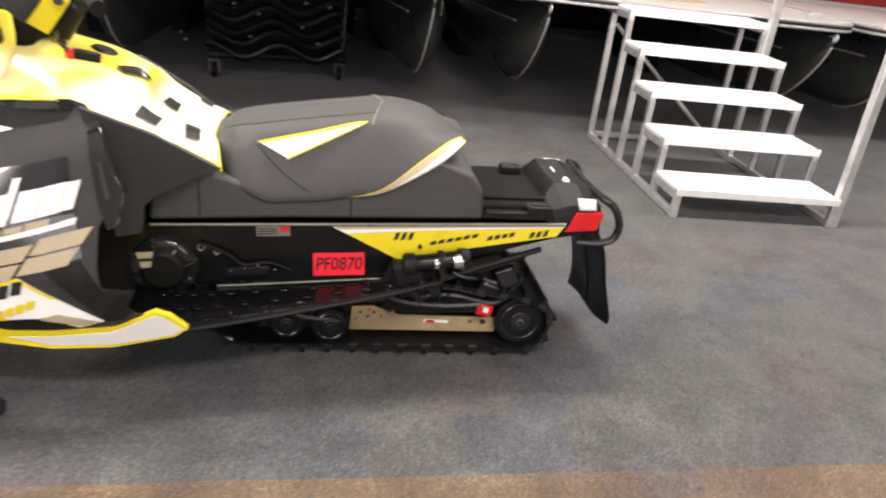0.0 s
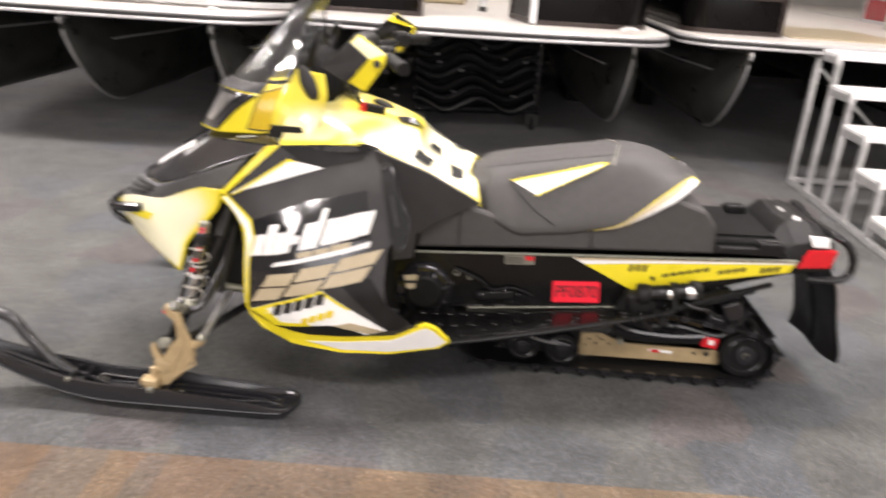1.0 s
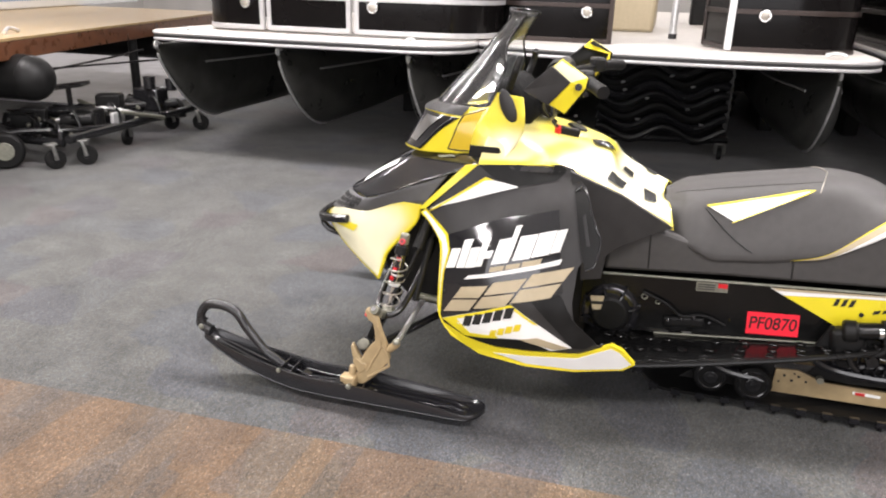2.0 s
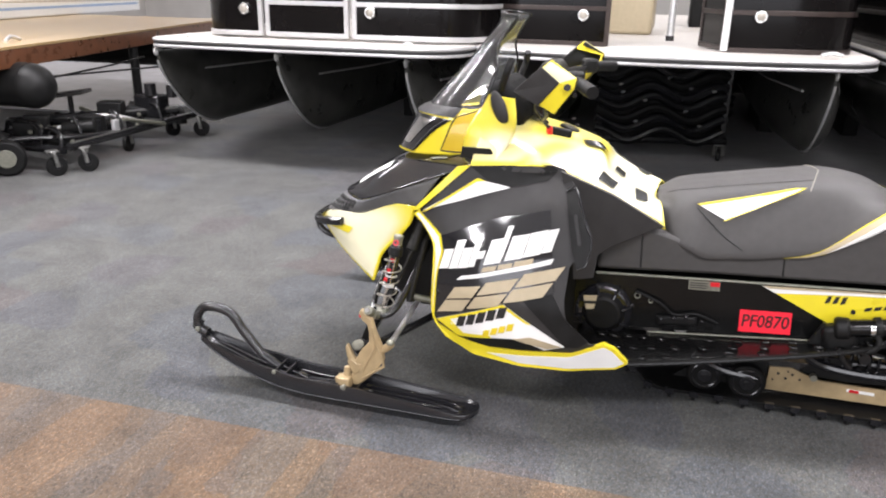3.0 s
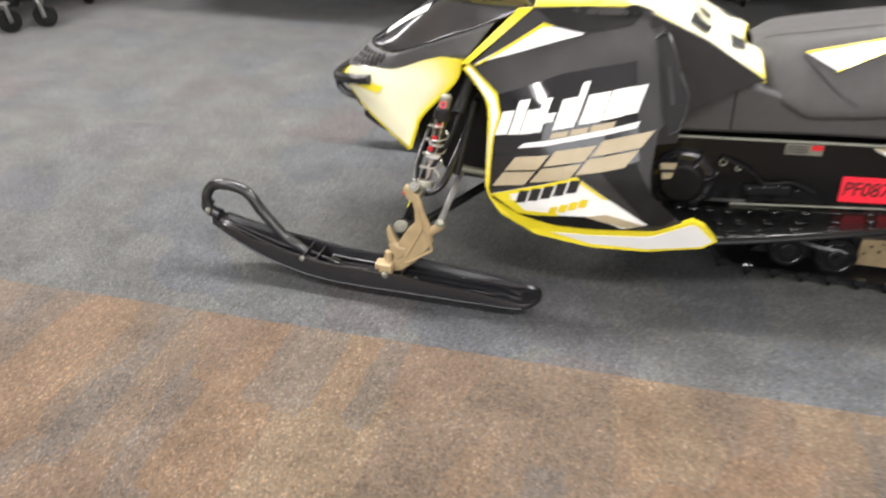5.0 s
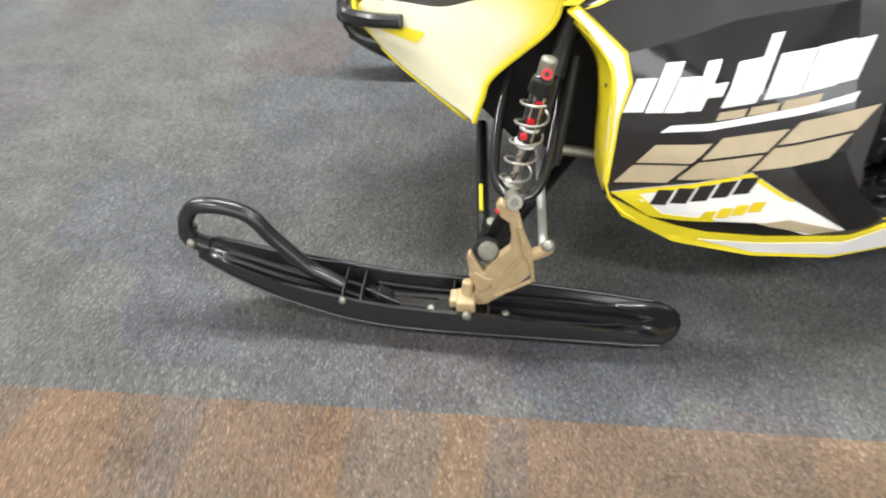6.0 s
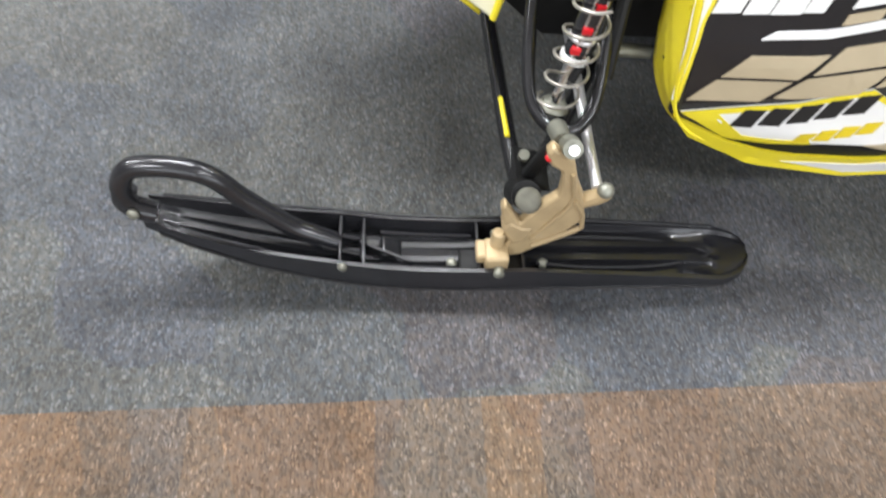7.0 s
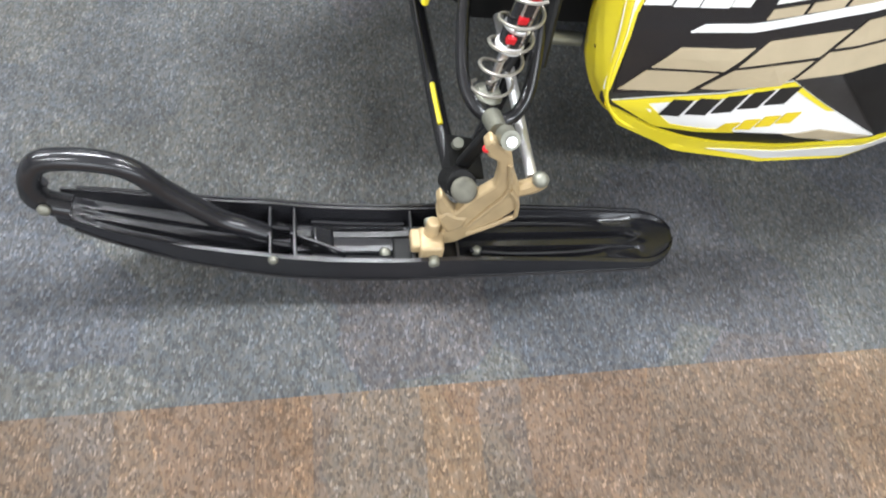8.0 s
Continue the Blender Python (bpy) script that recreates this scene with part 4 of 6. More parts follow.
def console_print(u, v):
    """White along the flanks and, as painted glare, below the cowl; amber on the tank top and in one slanted band,
    yellow at the rims.
    """
    a = abs(v - 3)
    flank_white = ease(0.75, 1.5, a) * (1 - ease(2.62, 2.82, a))
    # front: the glare below the cowl, painted in as white
    front = (1 - ease(0.7, 1.6, u)) * ease(0.0, 0.35, u) * (1 - ease(2.62, 2.82, a))
    rear = ease(3.2, 4.0, u) * (1 - ease(2.62, 2.82, a)) * (1 - ease(5.8, 5.98, u))
    band = ease(0.0, 0.35, u - (0.95 + 0.55 * (2.8 - a))) * (1 - ease(0.45, 1.0, u - (0.95 + 0.55 * (2.8 - a))))
    white = max(flank_white * (0.55 + 0.45 * ease(1.6, 2.6, u)), 0.6 * front, rear)
    return 0.9 * white * (1 - 0.85 * band * ease(0.9, 1.6, a)) * (1 - ease(5.8, 5.98, u))


console.ink(con, 96, 84, console_print)
for s, o in ((1, (0, -1, 1)), (-1, (0, 1, 1))):
    def q(*uv, s=s):
        return [(u, 3 + s * v) for u, v in uv]
    part("insert", console.patch(q((3.17, 2.06), (4.31, 2.10), (4.11, 2.49), (2.97, 2.49)), 0.0055, o, 8), BLACK, con, "black grip insert")
    part("insert", console.patch(q((4.99, 1.58), (5.42, 1.47), (5.42, 2.29), (5.06, 2.41)), 0.0055, o), BLACK, con, "black grip insert")
    part("crease", tube([console.lifted(u, 3 + s * v, 0.0, o) for u, v in ((2.9, 2.9), (3.0, 2.4), (2.95, 1.8), (3.1, 1.2))], 0.003, 6), WHITE, con)
part("insert", console.patch([(4.15, 2.75), (4.58, 2.6), (4.58, 3.55), (4.08, 3.75)], 0.0055, (0, 0, 1), 8), BLACK, con, "black grip insert")
part("fuel_cap", rod((0.61, 0.03, 0.866), (0.616, 0.03, 0.884), 0.042, 0.034, 28), BLACK, con, "black fuel cap", bevel=0.006)
part("console_pad", console.patch([(2.43, 3.91), (2.88, 3.32), (3.28, 3.80), (2.63, 4.15)], 0.008, (0, -1, 1), 8), BLACK_GLOSS, con, "black key pad")
part("key_switch", rod((0.565, -0.12, 0.875), (0.565, -0.135, 0.905), 0.011), RED, con, "red tether switch")
part("switch_body", box((0.60, -0.10, 0.885), (0.07, 0.03, 0.028), (0, 12, 25)), BLACK, con, bevel=0.006)
part("switch_cord", tube([(0.565, -0.135, 0.905), (0.545, -0.14, 0.925), (0.54, -0.13, 0.96), (0.55, -0.11, 1.02)], 0.005), TUBE, con)

# hood
HOOD = [[(-0.208, 0, 0.606), (-0.190, -0.075, 0.604), (-0.092, -0.19, 0.612)],
        [(-0.16, 0, 0.638), (-0.12, -0.12, 0.634), (0.002, -0.250, 0.650)],
        [(-0.06, 0, 0.713), (-0.02, -0.14, 0.706), (0.115, -0.290, 0.701)],
        [(0.05, 0, 0.772), (0.10, -0.16, 0.772), (0.24, -0.308, 0.755)],
        [(0.22, 0, 0.815), (0.26, -0.17, 0.815), (0.345, -0.312, 0.800)]]
hood_loft = Loft(both(HOOD))
hood = part("hood", hood_loft.mesh(nu=30, nv=36), BLACK_GLOSS, sled, "glossy black hood", solid=0.006)
for o, v in (((0, -1, 1), 3.15), ((0, 1, 1), 0.85)):
    s = 1 if v > 2 else -1
    part("hood_flash", hood_loft.patch([(1.2, v - s * 0.75), (2.5, v - s * 0.45), (2.3, v - s * 0.2), (1.0, v - s * 0.5)], 0.003, o), WHITE, hood, "white hood flash")
    part("hood_mark", hood_loft.patch([(3.3, v + s * 0.05), (3.6, v + s * 0.15), (3.6, v + s * 0.25), (3.3, v + s * 0.15)], 0.003, o), STEEL, hood)

# nose panels in yellow, with their black grille and front bumper
for sy in (-1, 1):
    NP = [[(-0.280, 0.092, 0.510), (-0.240, 0.118, 0.538), (-0.165, 0.160, 0.550), (-0.085, 0.200, 0.562), (-0.005, 0.236, 0.598), (0.065, 0.265, 0.630), (0.150, 0.308, 0.640)],
          [(-0.275, 0.100, 0.485), (-0.235, 0.130, 0.505), (-0.165, 0.173, 0.512), (-0.090, 0.214, 0.520), (-0.015, 0.250, 0.540), (0.060, 0.280, 0.562), (0.130, 0.302, 0.573)],
          [(-0.262, 0.108, 0.462), (-0.215, 0.145, 0.467), (-0.165, 0.182, 0.468), (-0.105, 0.217, 0.467), (-0.060, 0.243, 0.463), (-0.012, 0.265, 0.460), (0.030, 0.280, 0.458)],
          [(-0.243, 0.117, 0.443), (-0.198, 0.150, 0.437), (-0.155, 0.184, 0.430), (-0.110, 0.216, 0.423), (-0.066, 0.246, 0.417), (-0.025, 0.270, 0.411), (0.010, 0.285, 0.406)],
          [(-0.222, 0.125, 0.425), (-0.186, 0.155, 0.411), (-0.150, 0.185, 0.398), (-0.110, 0.215, 0.384), (-0.070, 0.244, 0.370), (-0.036, 0.268, 0.360), (-0.005, 0.291, 0.350)]]
    np_loft = Loft([[(x, sy * y, z) for x, y, z in r] for r in NP])
    o = (-0.3, sy, 0.2)
    nose = part("nose_panel", np_loft.mesh(nu=28, nv=42), BODYWORK, sled, "yellow nose panel with a white fade and painted facet shade", solid=0.008)

    def nose_print_and_shade(u, v):
        u, v = u / 2, v / 2
        edges = ease(0.0, 0.14, u + 0.10 * (2.6 - v)) * ease(0.04, 0.30, v) * (1 - 0.9 * ease(2.60, 3.05, v + 0.20 * (1 - u)))
        # last factor: the facet behind the crease, its print and shading painted yellower
        return 0.87 * edges * (1 - 0.6 * ease(1.62, 1.95, u - 0.22 * v)) * (1 - 0.72 * ease(0.0, 1.1, v - 1.5 - 1.5 * u))

    np_loft.ink(nose, 28, 42, nose_print_and_shade)
    part("nose_stroke", np_loft.patch([(1.10, 0.9), (1.22, 2.7), (1.72, 2.5), (1.64, 1.0)], 0.005, o, 6), YELLOW, nose)
    part("arch_edge", tube([np_loft.lifted(u, 6.0, 0.0, o) for u in np.linspace(0, 4, 14)], 0.006, 8, 3), YELLOW, nose)
    gl = Loft([[(-0.210, 0, 0.602), (-0.192, sy * 0.075, 0.600), (-0.094, sy * 0.188, 0.608), (0.0, sy * 0.25, 0.646), (0.115, sy * 0.288, 0.698), (0.24, sy * 0.306, 0.750)],
               [(-0.302, 0, 0.515), (-0.252, sy * 0.108, 0.534), (-0.165, sy * 0.156, 0.548), (-0.085, sy * 0.196, 0.560), (0.10, sy * 0.280, 0.630), (0.16, sy * 0.306, 0.638)]])
    part("grille", gl.mesh(nu=4, nv=28), GRILLE, sled, "charcoal nose grille", solid=0.005)
    bm = bmesh.new()
    for i in range(7):
        for j in range(3):
            u, v, o2 = 0.30 + 0.2 * j, 0.75 + 0.19 * i + 0.07 * (j % 2), (-0.5, sy * 0.5, 0.5)
            add_rod(bm, gl.lifted(u, v, -0.002, o2), gl.lifted(u, v, 0.0035, o2), 0.009, n=6)
    part("grille_holes", bm, INK, sled)
    part("inner_arch", skin([(0.02, 0.42), (0.16, 0.34), (0.26, 0.31), (0.25, 0.57), (0.17, 0.62), (0.06, 0.48)], (lambda x, z: -0.215) if sy < 0 else (lambda x, z: 0.215), 0, 0.01), BLACK, sled)
part("nose_centre", Loft([[(-0.285, -0.092, 0.495), (-0.305, 0, 0.495), (-0.285, 0.092, 0.495)], [(-0.20, -0.12, 0.40), (-0.23, 0, 0.40), (-0.20, 0.12, 0.40)],
                          [(-0.02, -0.25, 0.33), (-0.06, 0, 0.32), (-0.02, 0.25, 0.33)]]).mesh(nu=10, nv=12), YELLOW, sled, solid=0.006)
part("front_bumper", tube([(-0.17, -0.178, 0.515), (-0.24, -0.155, 0.505), (-0.305, -0.10, 0.492), (-0.325, 0, 0.488), (-0.305, 0.10, 0.492), (-0.24, 0.155, 0.505), (-0.17, 0.178, 0.515)], 0.016), TUBE, sled, "black tubular front bumper")
for sy in (-1, 1):
    part("bumper_drop", tube([(-0.298, sy * 0.10, 0.492), (-0.305, sy * 0.095, 0.465), (-0.275, sy * 0.10, 0.440), (-0.225, sy * 0.11, 0.432)], 0.012, 10), TUBE, sled)
part("chassis", prism([(0.0, 0.34), (0.10, 0.24), (0.75, 0.22), (0.75, 0.60), (0.35, 0.78), (0.14, 0.70), (-0.02, 0.56), (-0.03, 0.46)], -0.20, 0.20), BLACK, sled)

# headlight cowl and windshield
WS = [[(0.005, 0, 0.785), (0.105, -0.155, 0.792), (0.285, -0.215, 0.806)],
      [(0.120, 0, 0.940), (0.19, -0.14, 0.935), (0.350, -0.20, 0.965)],
      [(0.255, 0, 1.088), (0.297, -0.118, 1.088), (0.390, -0.172, 1.080)],
      [(0.314, 0, 1.160), (0.338, -0.104, 1.160), (0.388, -0.148, 1.155)],
      [(0.362, 0, 1.222), (0.386, -0.086, 1.224), (0.434, -0.122, 1.238)],
      [(0.368, 0, 1.264), (0.394, -0.090, 1.260), (0.442, -0.124, 1.252)]]
ws_loft = Loft(both(WS))
shield = part("windshield", ws_loft.mesh(u0=0.98, nu=30, nv=28, lift=0.006, out=(-1, 0, 0.4)), SHIELD, sled, "clear smoked windshield", solid=0.003)
shield.visible_shadow = False
for v, o in ((4, (-1, -1, 0.4)), (0, (-1, 1, 0.4))):
    part("shield_edge", tube([ws_loft.lifted(u, v, 0.006, o) for u in np.linspace(0.2, 5, 13)], 0.004, 6, 2), TUBE, shield)
part("shield_lip", tube([ws_loft.lifted(5, v, 0.006, (-1, 0, 0.4)) for v in np.linspace(0, 4, 11)], 0.0035, 6, 2), TUBE, shield)
COWL = [[(-0.004, 0, 0.783), (0.100, -0.160, 0.790), (0.285, -0.217, 0.806)],
        [(0.060, 0, 0.886), (0.155, -0.168, 0.886), (0.315, -0.218, 0.880)],
        [(0.078, 0, 0.925), (0.195, -0.160, 0.936), (0.342, -0.208, 0.945)],
        [(0.128, 0, 0.948), (0.225, -0.140, 0.962), (0.360, -0.196, 0.985)]]
cw = Loft(both(COWL))
cowl = part("headlight_cowl", cw.mesh(nu=24, nv=36), YELLOW, sled, "yellow headlight cowl", solid=0.006)
for o, s in (((-1, -1, 0.5), 1), ((-1, 1, 0.5), -1)):
    part("headlight", cw.patch([(0.10, 2 + s * 0.22), (0.12, 2 + s * 1.0), (1.55, 2 + s * 1.42), (1.65, 2 + s * 0.25)], 0.004, o, 16), BLACK_GLOSS, cowl, "dark glossy headlight lens")
    part("reflector", cw.patch([(0.35, 2 + s * 0.45), (0.35, 2 + s * 0.75), (1.35, 2 + s * 1.05), (1.35, 2 + s * 0.55)], 0.0065, o, 12), CHROME, cowl, "bright reflector")
    part("lens_rib", tube([cw.lifted(u, 2 + s * (0.92 + 0.26 * u), 0.006, o) for u in np.linspace(0.12, 1.5, 6)], 0.003, 6), GREY_PLASTIC, cowl)
    part("cowl_cap", cw.patch([(1.72, 2 + s * 0.0), (1.68, 2 + s * 1.45), (2.35, 2 + s * 1.50), (2.75, 2 + s * 0.0)], 0.006, o, 14), GREY_PLASTIC, cowl, "grey cowl cap")
    part("amber_facet", cw.patch([(0.27, 2 + s * 1.53), (0.24, 2 + s * 1.97), (2.25, 2 + s * 1.95), (1.75, 2 + s * 1.48)], 0.003, o, 14), AMBER, cowl, "darker amber facet")
    part("lamp_seam", tube([cw.lifted(u, 2 + s * v, 0.001, o) for u, v in ((0.25, 1.52), (0.7, 1.50), (1.3, 1.46), (1.75, 1.46))], 0.0024, 6), INK, cowl)
    part("lamp_seam", tube([cw.lifted(u, 2 + s * v, 0.001, o) for u, v in ((1.75, 1.46), (2.0, 1.65), (2.3, 1.95))], 0.0024, 6), INK, cowl)
    part("lamp_seam", tube([cw.lifted(u, 2 + s * v, 0.001, o) for u, v in ((0.25, 1.52), (0.2, 1.75), (0.22, 1.98))], 0.0024, 6), INK, cowl)
    sy = -s
    side = Loft([[(0.285, sy * 0.214, 0.806), (0.31, sy * 0.225, 0.90), (0.37, sy * 0.195, 1.01)], [(0.42, sy * 0.30, 0.815), (0.47, sy * 0.245, 0.905), (0.455, sy * 0.19, 1.0)]])
    dash_side = part("dash_side", side.mesh(nu=10, nv=20), BODYWORK, sled, "yellow dash side with painted white glare", solid=0.006)
    # white glare on the lower rear part, painted into the colour
    side.ink(dash_side, 10, 20, lambda u, v: 0.85 * ease(0.1, 0.7, u) * (1 - ease(0.55, 1.25, v)))
    scoop = bmesh.new()
    bmesh.ops.create_uvsphere(scoop, u_segments=28, v_segments=14, radius=1, matrix=pose(0.412, sy * 0.222, 0.972, 0, -24, sy * 8) @ Matrix.Diagonal((0.024, 0.012, 0.058, 1)))
    part("side_scoop", scoop, GREY_PLASTIC, sled, "charcoal oval air scoop")
    part("cowl_bracket", skin([(0.30, 0.815), (0.36, 0.812), (0.41, 0.835), (0.40, 0.85), (0.31, 0.85)], (lambda x, z: -0.285) if sy < 0 else (lambda x, z: 0.285), 0, 0.01), BLACK, sled)
part("dash", prism([(0.30, 0.85), (0.33, 1.02), (0.40, 1.06), (0.46, 1.0), (0.50, 0.96), (0.48, 0.90)], -0.155, 0.155), MATT, sled, "black gauge housing", bevel=0.035)

# handlebar with guards
bar = part("handlebar", tube([(0.70, -0.36, 1.065), (0.65, -0.24, 1.07), (0.56, -0.09, 1.06), (0.55, 0, 1.055), (0.56, 0.09, 1.06), (0.65, 0.24, 1.07), (0.70, 0.36, 1.065)], 0.012), TUBE, sled, "black handlebar")
part("riser", tube([(0.49, 0, 0.93), (0.53, 0, 1.0), (0.555, 0, 1.06)], 0.05, 14), BLACK, sled)
part("bar_pad", tube([(0.545, -0.11, 1.07), (0.54, 0, 1.075), (0.545, 0.11, 1.07)], 0.038, 14), BLACK, bar, "black bar pad")
for sy in (-1, 1):
    part("grip", tube([(0.66, sy * 0.26, 1.07), (0.69, sy * 0.34, 1.066), (0.72, sy * 0.41, 1.06)], 0.019, 12), RUBBER, bar, "black rubber grip")
    part("switch_block", box((0.645, sy * 0.235, 1.075), (0.05, 0.06, 0.05), (0, 0, sy * 25)), BLACK, bar, bevel=0.01)
    part("lever", tube([(0.62, sy * 0.22, 1.06), (0.63, sy * 0.32, 1.055), (0.67, sy * 0.40, 1.05)], 0.007), CHROME if sy > 0 else BLACK_GLOSS, bar)
    gp = {k: Vector((x, sy * y, z)) for k, x, y, z in (("tip", 0.482, 0.345, 1.046), ("a", 0.576, 0.435, 1.128), ("r", 0.634, 0.474, 1.091), ("b", 0.573, 0.438, 1.021), ("ul", 0.600, 0.425, 1.150),
                                                       ("ur", 0.677, 0.452, 1.104), ("re", 0.673, 0.458, 1.074), ("bo", 0.620, 0.446, 0.999), ("in1", 0.575, 0.40, 1.122), ("in2", 0.672, 0.425, 1.098),
                                                       ("in3", 0.60, 0.38, 1.005), ("in4", 0.665, 0.40, 1.07))}

    def facets(*faces):
        bm = bmesh.new()
        vs = {k: bm.verts.new(v) for k, v in gp.items() if any(k in f for f in faces)}
        for f in faces:
            bm.faces.new([vs[k] for k in f])
        return bm
    guard = part("hand_guard", facets(("r", "ur", "re"), ("r", "re", "bo", "b"), ("a", "in1", "in2", "ur", "ul"), ("b", "bo", "in3"), ("bo", "re", "in4", "in3"), ("ur", "in2", "in4", "re")),
                 YELLOW, bar, "yellow and black hand guard", solid=0.005, bevel=0.003, auto=20)
    # upward facet of the yellow guard, its overexposure put into the colour
    part("guard_stripe", facets(("a", "ul", "ur", "r")), LIT_YELLOW, guard, "yellow guard top painted pale as if lit", solid=0.005, bevel=0.003, auto=20)
    part("guard_wedge", facets(("tip", "a", "r"), ("tip", "r", "b"), ("tip", "in1", "a"), ("tip", "b", "in3")), GREY_PLASTIC, guard, "charcoal wedge", solid=0.005, bevel=0.003, auto=20)
    gp = {k: v + Vector((0.004, -sy * 0.012, -0.003)) for k, v in gp.items()}
    part("guard_liner", facets(("tip", "a", "r"), ("tip", "r", "b"), ("a", "ul", "ur", "r"), ("r", "ur", "re"), ("r", "re", "bo", "b")), BLACK, guard, "black inner face", solid=0.003, auto=20)
    part("guard_bolt", rod((0.654, sy * 0.455, 1.078), (0.655, sy * 0.473, 1.079), 0.010), INK, guard)
    part("mirror_stem", tube([(0.40, sy * 0.15, 1.02), (0.42, sy * 0.17, 1.08), (0.43, sy * 0.15, 1.12)], 0.012), BLACK, sled)
part("brake_hose", tube([(0.62, -0.21, 1.05), (0.565, -0.22, 1.0), (0.56, -0.2, 0.955), (0.54, -0.16, 0.93)], 0.006), TUBE, sled)
part("throttle_cable", tube([(0.60, -0.18, 1.05), (0.54, -0.20, 1.02), (0.52, -0.17, 0.97), (0.56, -0.14, 0.92)], 0.005), TUBE, sled)

# rear rack, tail light, bumper and snow flap
rack = part("rear_deck", prism([(1.72, 0.500), (1.73, 0.552), (1.80, 0.556), (1.97, 0.560), (1.99, 0.512)], -0.185, 0.185), MATT, sled, "matt black rear deck", bevel=0.01)
part("deck_mat", prism([(1.76, 0.558), (1.96, 0.563), (1.96, 0.567), (1.76, 0.562)], -0.15, 0.15), MATT, rack)
tail = part("tail_housing", Loft(both([[(1.945, 0, 0.558), (1.95, -0.14, 0.558), (1.96, -0.20, 0.545), (1.96, -0.212, 0.505)],
                                       [(1.985, 0, 0.612), (1.99, -0.12, 0.615), (2.01, -0.195, 0.56), (2.01, -0.214, 0.506)],
                                       [(2.06, 0, 0.615), (2.065, -0.12, 0.617), (2.08, -0.20, 0.578), (2.085, -0.214, 0.508)],
                                       [(2.115, 0, 0.598), (2.12, -0.11, 0.598), (2.135, -0.19, 0.570), (2.14, -0.21, 0.51)],
                                       [(2.15, 0, 0.53), (2.15, -0.12, 0.53), (2.15, -0.17, 0.525), (2.145, -0.20, 0.51)]])).mesh(nu=4, nv=6), BLACK, sled, "charcoal tail housing", solid=0.006, bevel=0.005, auto=18)
part("maker_mark", rod((2.035, -0.10, 0.612), (2.038, -0.102, 0.620), 0.014), WHITE, tail, "round white mark")
part("mark_bar", box((2.02, 0.0, 0.6175), (0.006, 0.045, 0.003), (0, 0, 0)), WHITE, tail)
for sy in (-1, 1):
    part("tail_light", skin([(2.02, 0.487), (2.055, 0.548), (2.14, 0.552), (2.125, 0.497)], (lambda x, z: -0.2165 - 0.0) if sy < 0 else (lambda x, z: 0.2165), 0.002, 0.03), RED, tail, "red wrapped tail light")
    part("white_label", Loft([[(2.05, sy * 0.199, 0.594), (2.11, sy * 0.199, 0.592)], [(2.06, sy * 0.2125, 0.560), (2.115, sy * 0.2115, 0.560)]]).mesh(nu=3, nv=3), WHITE, tail, "white label", solid=0.003)
    part("cargo_latch", box((1.93, sy * 0.19, 0.545), (0.085, 0.045, 0.032), (0, 0, 0)), BLACK, rack, "black cargo latch", bevel=0.006)
    part("latch_slot", box((1.93, sy * 0.19, 0.5625), (0.05, 0.02, 0.004)), INK, rack)
    part("side_rim", prism([(1.74, 0.515), (1.76, 0.538), (1.97, 0.543), (1.99, 0.518)], sy * 0.185, sy * 0.212), BLACK, rack, bevel=0.004)
part("deck_latch", box((1.90, 0.10, 0.578), (0.07, 0.05, 0.03)), BLACK, rack, "black deck latch", bevel=0.006)
HOOP = [(2.07, 0.20, 0.448), (2.15, 0.20, 0.446), (2.198, 0.197, 0.462), (2.210, 0.195, 0.508), (2.182, 0.19, 0.566), (2.135, 0.165, 0.594)]
part("rear_bumper", tube([(x, -y, z) for x, y, z in HOOP] + [(2.135, 0, 0.588)] + [(x, y, z) for x, y, z in HOOP[::-1]], 0.013), TUBE, sled, "black tubular rear bumper")
flap = Loft([[(2.135, y, 0.50) for y in (-0.18, -0.06, 0.06, 0.18)], [(2.180 + 0.2 * abs(y) ** 2, y, 0.41) for y in (-0.185, -0.06, 0.06, 0.185)], [(2.217 + 0.006 * (i % 2), y, 0.29) for i, y in enumerate((-0.187, -0.06, 0.06, 0.187))],
             [(2.255 - 0.010 * (i % 2), y, 0.175) for i, y in enumerate((-0.185, -0.06, 0.06, 0.185))], [(2.268, -0.165, 0.128), (2.255, -0.06, 0.112), (2.245, 0.06, 0.118), (2.235, 0.17, 0.11)]])
part("snow_flap", flap.mesh(nu=20, nv=18), RUBBER, sled, "black rubber snow flap", solid=0.008)
part("flap_rib", tube([flap.at(u, 1.5) + Vector((-0.006, 0, 0)) for u in (0.3, 1.5, 2.6, 3.6)], 0.008, 8), RUBBER, sled)


# front suspension and skis, one on each side
def ski_low(x):
    return 0.014 + 0.118 * max(0.0, (-0.12 - x) / 0.46) ** 1.9


